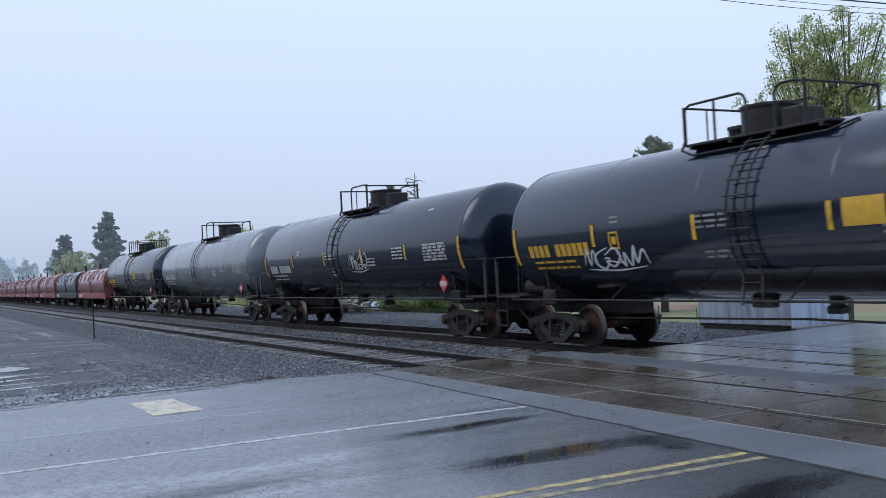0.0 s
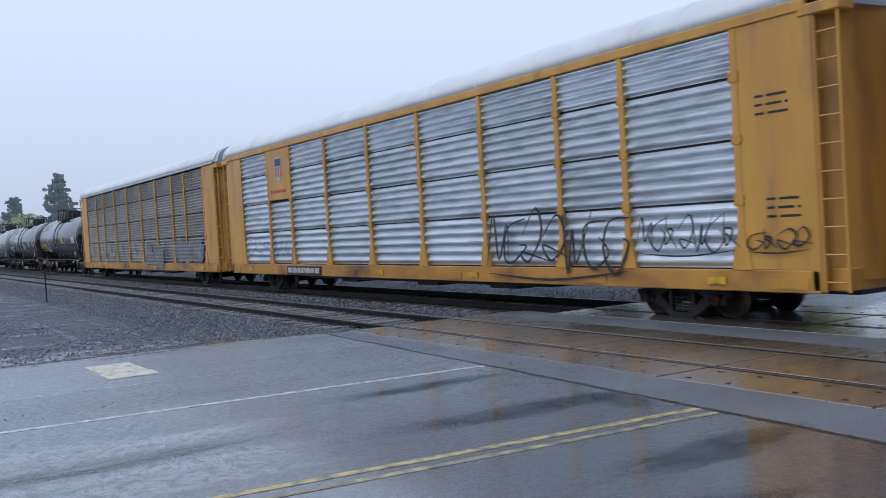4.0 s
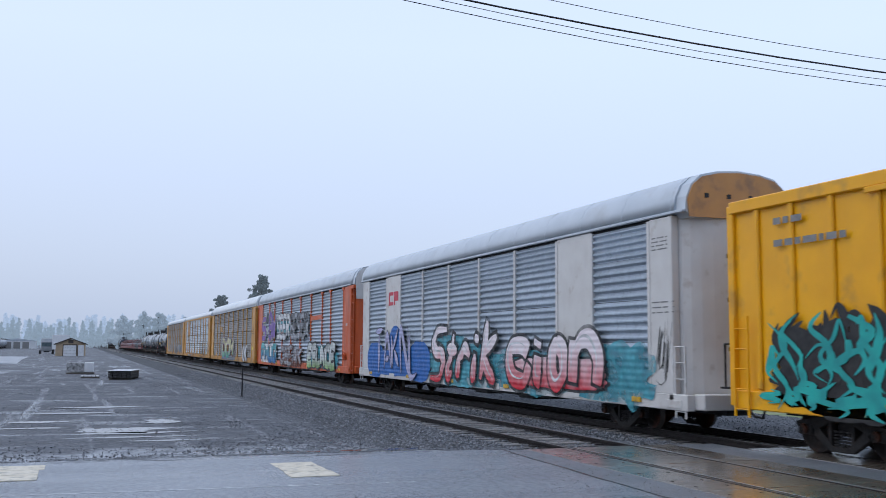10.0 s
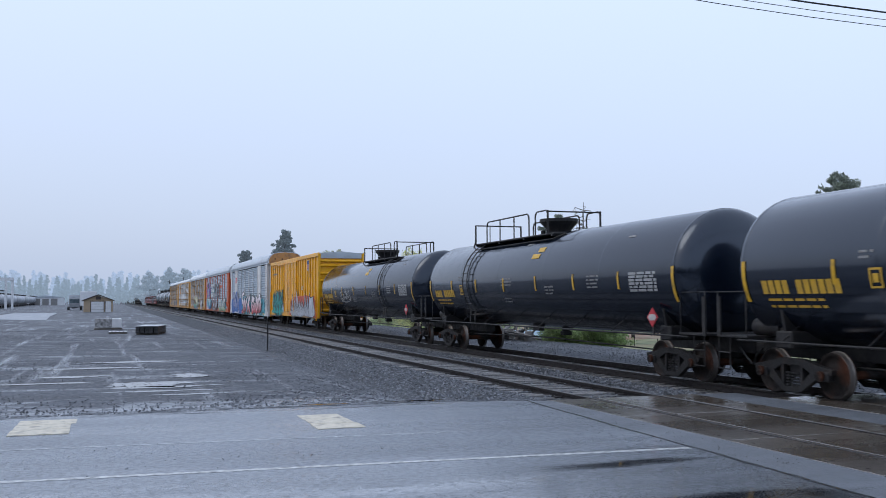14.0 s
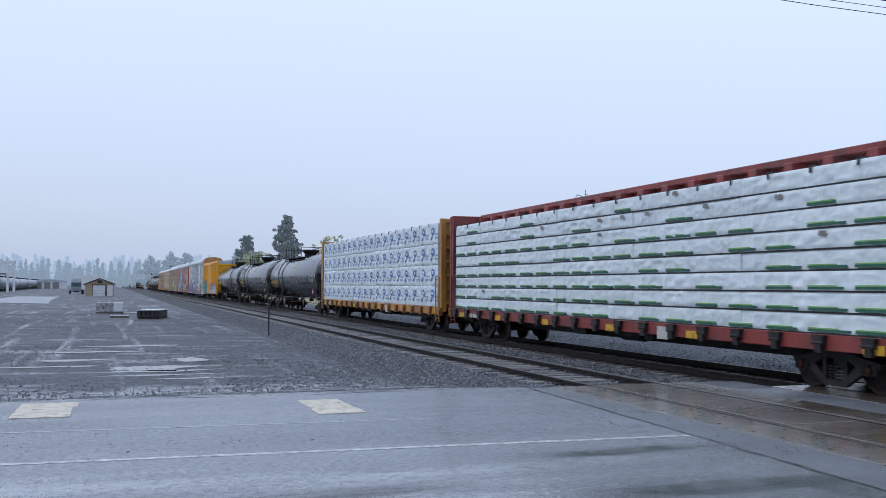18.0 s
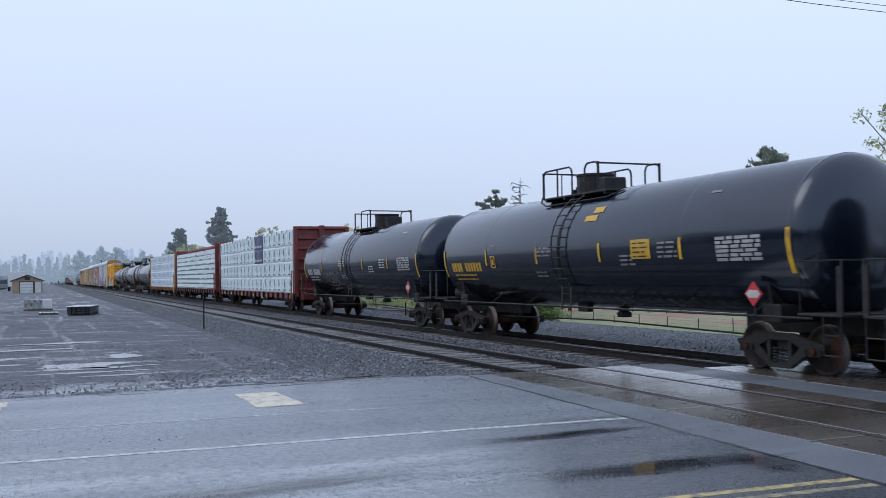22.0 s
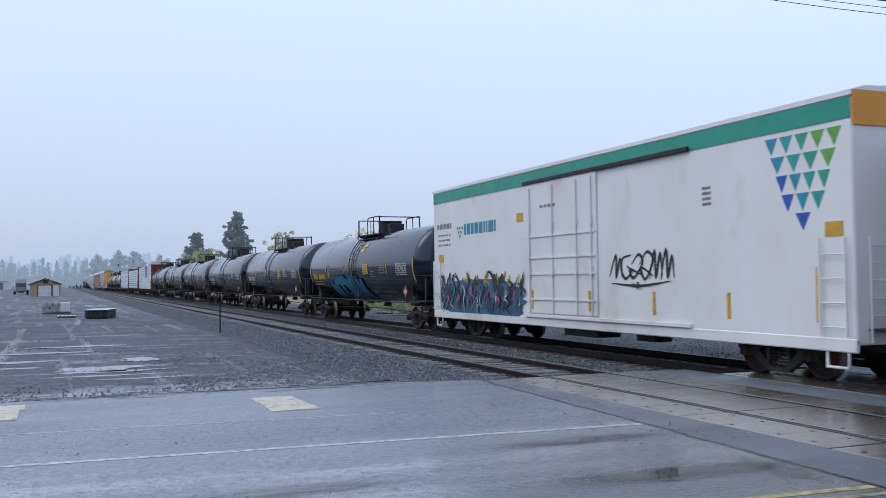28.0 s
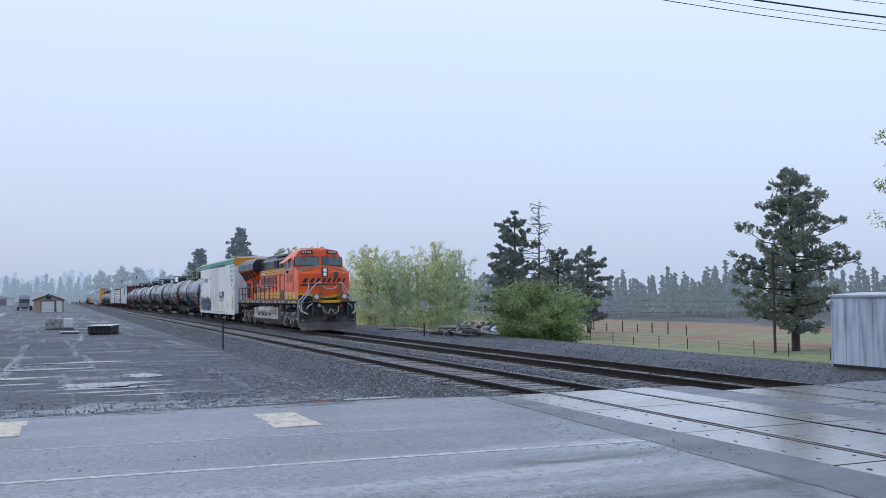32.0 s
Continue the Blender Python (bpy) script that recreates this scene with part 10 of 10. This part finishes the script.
def utility_lines():
    t = thing("utility_pole", "thin dark utility pole in the field", "utility pole", "utility poles", at=pose(-53.0, 45.4, -2.5))
    part("pole", Geo().cyl((0, 0, 0), (0, 0, 7.0), 0.1, 10, 0.07), BARK, t)
    part("crossarm", Geo().box(-0.05, 0.05, -0.6, 0.6, 6.7, 6.8), WOOD, t)
    # overhead cables beside the road, on two poles
    for y in (-20.0, 55.0):
        t = thing("utility_pole", "tall wooden utility pole beside the road", "utility pole", "utility poles", at=pose(-14.0, y, -0.4 if y < 0 else -2.6))
        top = 12.2 if y < 0 else 14.4
        part("pole", Geo().cyl((0, 0, 0), (0, 0, top), 0.17, 12, 0.12), WOOD, t)
        part("crossarm", Geo().box(-0.9, 0.9, -0.06, 0.06, top - 0.5, top - 0.38), WOOD, t)
    for low, bow, r in ((7.0, 0.0042, 0.007), (7.13, 0.0042, 0.006), (7.27, 0.0036, 0.016), (7.53, 0.0042, 0.006)):
        pts = []
        for i in range(41):
            y = -20.0 + 75.0 * i / 40
            pts.append((-14.0, y, low + bow * (y - 14.2) ** 2 if y < 20 else low + bow * 33.6 + 2 * bow * 5.8 * (y - 20) * 0.8))
        ob = part("overhead_cable", Geo().tube(pts, r, 5), WIRE)
        tagged(ob, "dark overhead cable sagging between poles", "cable", "overhead cables")
    for k in range(3):
        pts = []
        a, b = Vector((-53, 45.4, 1.3 - 0.4 * k)), Vector((-135, 62, 2.6 - 0.9 * k))
        for i in range(21):
            u = i / 20
            p = a.lerp(b, u)
            pts.append((p.x, p.y, p.z - 2.0 * u * (1 - u)))
        tagged(part("field_cable", Geo().tube(pts, 0.014, 4), WIRE), "thin cable sagging over the field", "cable", "field cables")
    t = thing("utility_pole", "utility pole far across the field", "utility pole", "utility poles", at=pose(-135, 62, -2.4))
    part("pole", Geo().cyl((0, 0, 0), (0, 0, 7.0), 0.13, 8, 0.09), WOOD, t)


def concrete_apron():
    pad = Geo().prism([(-156, -16.2), (-188, -16.5), (-186, -9), (-150, -8.2), (-119, -7), (-127, -13)], LOT_Z - 0.2, LOT_Z + 0.05, "z")
    tagged(part("concrete_apron", pad, surface("wet_pale_concrete", (0.26, 0.28, 0.31), (0.19, 0.21, 0.24), 0.3, (0.3, 0.5), bump=0.1)), "pale wet concrete slab in the yard", "slab", kind="structure")


def yard_distance():
    """What stands at the far end of the yard: a gantry, parked tank cars, trailers, low sheds."""
    t = thing("loading_gantry", "white and dark steel loading gantry in the far yard", "gantry", at=pose(-282, -28.6, LOT_Z))
    for y in (-7, -2.2, 2.0, 3.6):
        part("column", Geo().box(-0.3, 0.3, y - 0.3, y + 0.3, 0, 8.4), WHITE_PAINT if y > 1 else STEEL, t)
    part("beam", Geo().box(-0.4, 0.4, -12, 3.9, 7.7, 8.5), WHITE_PAINT, t)
    part("walkway", Geo().box(-1.5, 1.5, -12, 1.5, 4.8, 5.1), STEEL, t)
    tank = thing("parked_tank_car", "parked grey tank car in the far yard", "tank car", "parked tank cars", at=pose(-300, -31, LOT_Z))
    prof = [(-7.5, 0.001), (-7.45, 1.0), (-7.0, 1.5), (7.0, 1.5), (7.45, 1.0), (7.5, 0.001)]
    part("tank", Geo().spin(prof, "x", 20, cz=2.75), PARKED, tank)
    part("underframe", Geo().box(-8, 8, -0.3, 0.3, 0.8, 1.3), STEEL, tank)
    part("dome", Geo().cyl((0, 0, 4.2), (0, 0, 4.7), 0.5, 12), STEEL, tank)
    for s in (-1, 1):
        part("truck", Geo().box(s * 5.5 - 1.2, s * 5.5 + 1.2, -1.1, 1.1, 0.15, 0.85, 0.1), TRUCK, tank)
    for i in range(1, 16):
        copy_thing(tank, pose(-300 - 16.8 * i, -31 - 0.55 * i * (1 - i * 0.02), LOT_Z))
    t = thing("box_trailer", "white box trailer parked in the far yard", "trailer", "parked trailers", at=pose(-236, -4.9, LOT_Z))
    part("body", Geo().box(-6, 0, -1.8, 1.8, 1.1, 4.4, 0.05), WHITE_PAINT, t)
    part("chassis", Geo().box(-6, -0.2, -0.6, 0.6, 0.4, 1.1), STEEL, t)
    for x in (-4.8, -3.4):
        for s in (-1, 1):
            part("wheel", Geo().cyl((x, s * 1.5, 0.5), (x, s * 1.9, 0.5), 0.5, 14), STEEL, t)
    t = thing("parked_truck", "grey truck parked in the far yard", "truck", at=pose(-246, -8.1, LOT_Z))
    part("body", Geo().box(-5, 0, -1.25, 1.25, 1.0, 3.6, 0.06), PARKED, t)
    part("cab", Geo().box(0, 2.0, -1.2, 1.2, 0.6, 2.9, 0.15), PARKED, t)
    part("windscreen", Geo().box(2.0, 2.03, -1.05, 1.05, 1.7, 2.6), GLASS, t)
    part("chassis", Geo().box(-5, 1.5, -0.6, 0.6, 0.4, 1.0), DECAL_BLACK, t)
    for x in (-3.4, 1.0):
        for s in (-1, 1):
            part("wheel", Geo().cyl((x, s * 1.25, 0.45), (x, s * 1.6, 0.45), 0.45, 14), DECAL_BLACK, t)
    for x, y, w, h, lab in ((-470, -44, 18, 6.0, "long pale shed across the far yard"), (-520, -30, 16, 5.0, "low grey shed across the far yard")):
        t = thing("yard_building", lab, "building", "far yard buildings", at=pose(x, y, LOT_Z))
        part("wall", Geo().box(-6, 6, -w / 2, w / 2, -0.2, h * 0.75), WHITE_PAINT, t)
        part("roof", Geo().prism([(-w / 2 - 0.5, h * 0.75), (0, h), (w / 2 + 0.5, h * 0.75)], -6.4, 6.4), ROOF, t)
        for k in range(3):
            part("door", Geo().box(6.0, 6.05, -w / 2 + 2 + k * w / 4, -w / 2 + 5 + k * w / 4, 0, 3.2), CONCRETE, t)


PARKED = surface("dull_grey_tank", (0.36, 0.38, 0.41), (0.26, 0.28, 0.3), 0.8, (0.3, 0.45), bump=0.05, vary=0.3)

build_trees()
build_far_woods()
build_woods_behind()
signal_hut()
shed()
lumber_stack()
yard_clutter()
log_pile()
fence()
utility_lines()
concrete_apron()
yard_distance()


# ---- the train, from its head to the engine at its tail ----
SPEED = 15.78
TRAIN = []


def consist(car, centre):
    TRAIN.append((car, centre))


def build_train():
    black = "black tank car with yellow reflective strips, wet from rain"
    lead = tank_car("tank_car", 17.8, "plain black tank car at the head of the train", simple=True, seed=1)
    x = -726.0
    consist(lead, x)
    for i in range(9):
        x -= 17.8
        consist(copy_thing(lead, pose(0, 0, 0)), x)
    # the head of the train, lost in the drizzle
    far = thing("tank_car", "black tank car far ahead in the drizzle", "tank car", "tank cars of the train")
    part("tank", Geo().spin([(-8.2, 0.001), (-8.0, 1.1), (-7.5, TANK_R), (7.5, TANK_R), (8.0, 1.1), (8.2, 0.001)], "x", 20, cz=TANK_Z), BLACK, far)
    part("top_platform", Geo().box(-1.2, 1.2, -0.9, 0.9, 4.05, 4.12).cyl((0.2, 0, 4.1), (0.2, 0, 4.6), 0.5, 12).tube([(-1.2, -0.9, 4.1), (-1.2, -0.9, 4.75), (1.2, -0.9, 4.75), (1.2, -0.9, 4.1)], 0.03, 5), STEEL, far)
    part("underframe", Geo().box(-8.9, 8.9, -0.3, 0.3, 0.75, 1.15).box(-8.9, -8.2, -1.4, 1.4, 1.1, 1.2).box(8.2, 8.9, -1.4, 1.4, 1.1, 1.2), STEEL, far)
    for q in (-6.7, 6.7):
        part("truck", Geo().box(q - 1.3, q + 1.3, -1.1, -0.95, 0.35, 0.7, 0.05).box(q - 1.3, q + 1.3, 0.95, 1.1, 0.35, 0.7, 0.05).cyl((q - 0.85, -0.8, 0.455), (q - 0.85, 0.8, 0.455), 0.455, 16).cyl((q + 0.85, -0.8, 0.455), (q + 0.85, 0.8, 0.455), 0.455, 16), TRUCK, far)
    for i in range(30):
        x -= 17.8
        consist(far if i == 0 else copy_thing(far, pose(0, 0, 0)), x)
    red, grey = coil_car(RED_CAR, RED_HOOD), coil_car(STEEL, GREY_HOOD)
    heads = {"r": red, "g": grey}
    used = set()
    for k, ch in enumerate("rrrrrrrgr"):
        src = heads[ch]
        c = src if ch not in used else copy_thing(src, pose(0, 0, 0))
        used.add(ch)
        consist(c, -587.3 - (8 - k) * 14.75)
    # four tanks, then five car carriers and a box car
    for a, b, sh, mk, tg, lab in (
            (-579.9, -562.0, BLACK, DECAL_YELLOW, None, black),
            (-562.0, -543.65, GREY_TANK, DECAL_WHITE, None, "grey tank car with pale stencils, wet from rain"),
            (-543.65, -525.3, BLACK, DECAL_WHITE, ("kooz", 0.6, 2.0, 1.4, 0.5, DECAL_WHITE), "black tank car with white stencils and small graffiti"),
            (-525.3, -507.8, BLACK, DECAL_YELLOW, ("kookz", -4.9, 1.75, 1.9, 0.42, SPRAY_WHITE), "black tank car with yellow marks and white graffiti")):
        consist(tank_car("tank_car", b - a, lab, sh, mk, tg, int(-a), plate=1.72 if mk is DECAL_YELLOW else 0, deck=LEFT_DECK if mk is DECAL_YELLOW else SHORT_DECK, pale_panel=a > -530), (a + b) / 2)
    for c, x in zip(build_carriers(), (-493.4, -464.8, -436.1, -407.4, -378.7)):
        consist(c, x)
    consist(box_car(), -354.1)
    for a, b, tg in ((-344.3, -322.9, ("gnosis", -4.6, 1.9, 2.3, 0.6, DECAL_WHITE)), (-322.9, -302.2, None), (-302.2, -281.2, None)):
        consist(tank_car("tank_car", b - a, "long black tank car with yellow marks, wet from rain" if not tg else "long black tank car with white graffiti", BLACK, DECAL_YELLOW, tg, int(-a), deck=LONG_DECK if tg else LONG_DECK_TURNED, pads=8), (a + b) / 2)
    consist(lumber_car("rusty yellow lumber car stacked with white packages printed in blue", RUSTY_YELLOW, "knot", 71), -269.0)
    consist(lumber_car("oxide red lumber car with thin white wrapped packages", RED_CAR, "thin", 72), -244.6)
    consist(lumber_car("oxide red lumber car with white packages printed with green trees", RED_CAR, "tree", 73), -219.6)
    marks = (DECAL_WHITE, DECAL_YELLOW, DECAL_WHITE, DECAL_WHITE, DECAL_WHITE, DECAL_YELLOW)
    ends = (-207.0, -188.6, -170.0, -151.5, -133.0, -114.4, -95.9)
    tags = (("Nuas", -4.4, 1.6, 2.0, 0.6, DECAL_GREY), None, ("NIRVA", -4.6, 1.85, 2.2, 0.65, DECAL_GREY), None, None, ("HOCKEN", -4.3, 1.18, 5.3, 0.78, SPRAY_OCEAN))
    labs = (black.replace("yellow reflective strips", "white marks"), black, "black tank car with yellow plate and pale graffiti", "black tank car with white stencils, wet from rain", "black tank car with large white marks, wet", "black tank car with large blue graffiti")
    for i in range(6):
        a, b = ends[i], ends[i + 1]
        consist(tank_car("tank_car", b - a, labs[i], BLACK, marks[i], tags[i], 100 + i, plate=(0, 2.95, 2.4, 0, 2.4, 1.44)[i], deck=(SHORT_DECK, LEFT_DECK, SHORT_DECK, SHORT_DECK, SHORT_DECK, WIDE_DECK)[i]), (a + b) / 2)
    consist(reefer_car(), -85.2)
    consist(build_engine(), -62.9)


build_train()


build_tracks()
build_stones()


def motions():
    """The train rolls away to the left at a steady pace; its wheels turn."""
    times = [0, 0.1, 0.2] + [i for i in range(1, 32)] + [31.8, 31.9, 32]
    for car, x in TRAIN:
        walk(car, [(t, pose(x + SPEED * (32 - t), Y2, 0)) for t in times])
    first = {}
    for w, x, r in WHEELSETS:
        key = (x, r)
        if key not in first:
            turn = SPEED / FPS / r
            walk(w, [(i / FPS, Matrix.Translation((x, 0, r)) @ Matrix.Rotation(-turn * i, 4, "Y")) for i in range(32 * FPS + 1)])
            first[key] = w
        else:
            src = first[key].animation_data
            w.rotation_mode = "QUATERNION"
            w.animation_data_create()
            w.animation_data.action = src.action
            w.animation_data.action_slot = src.action_slot


motions()
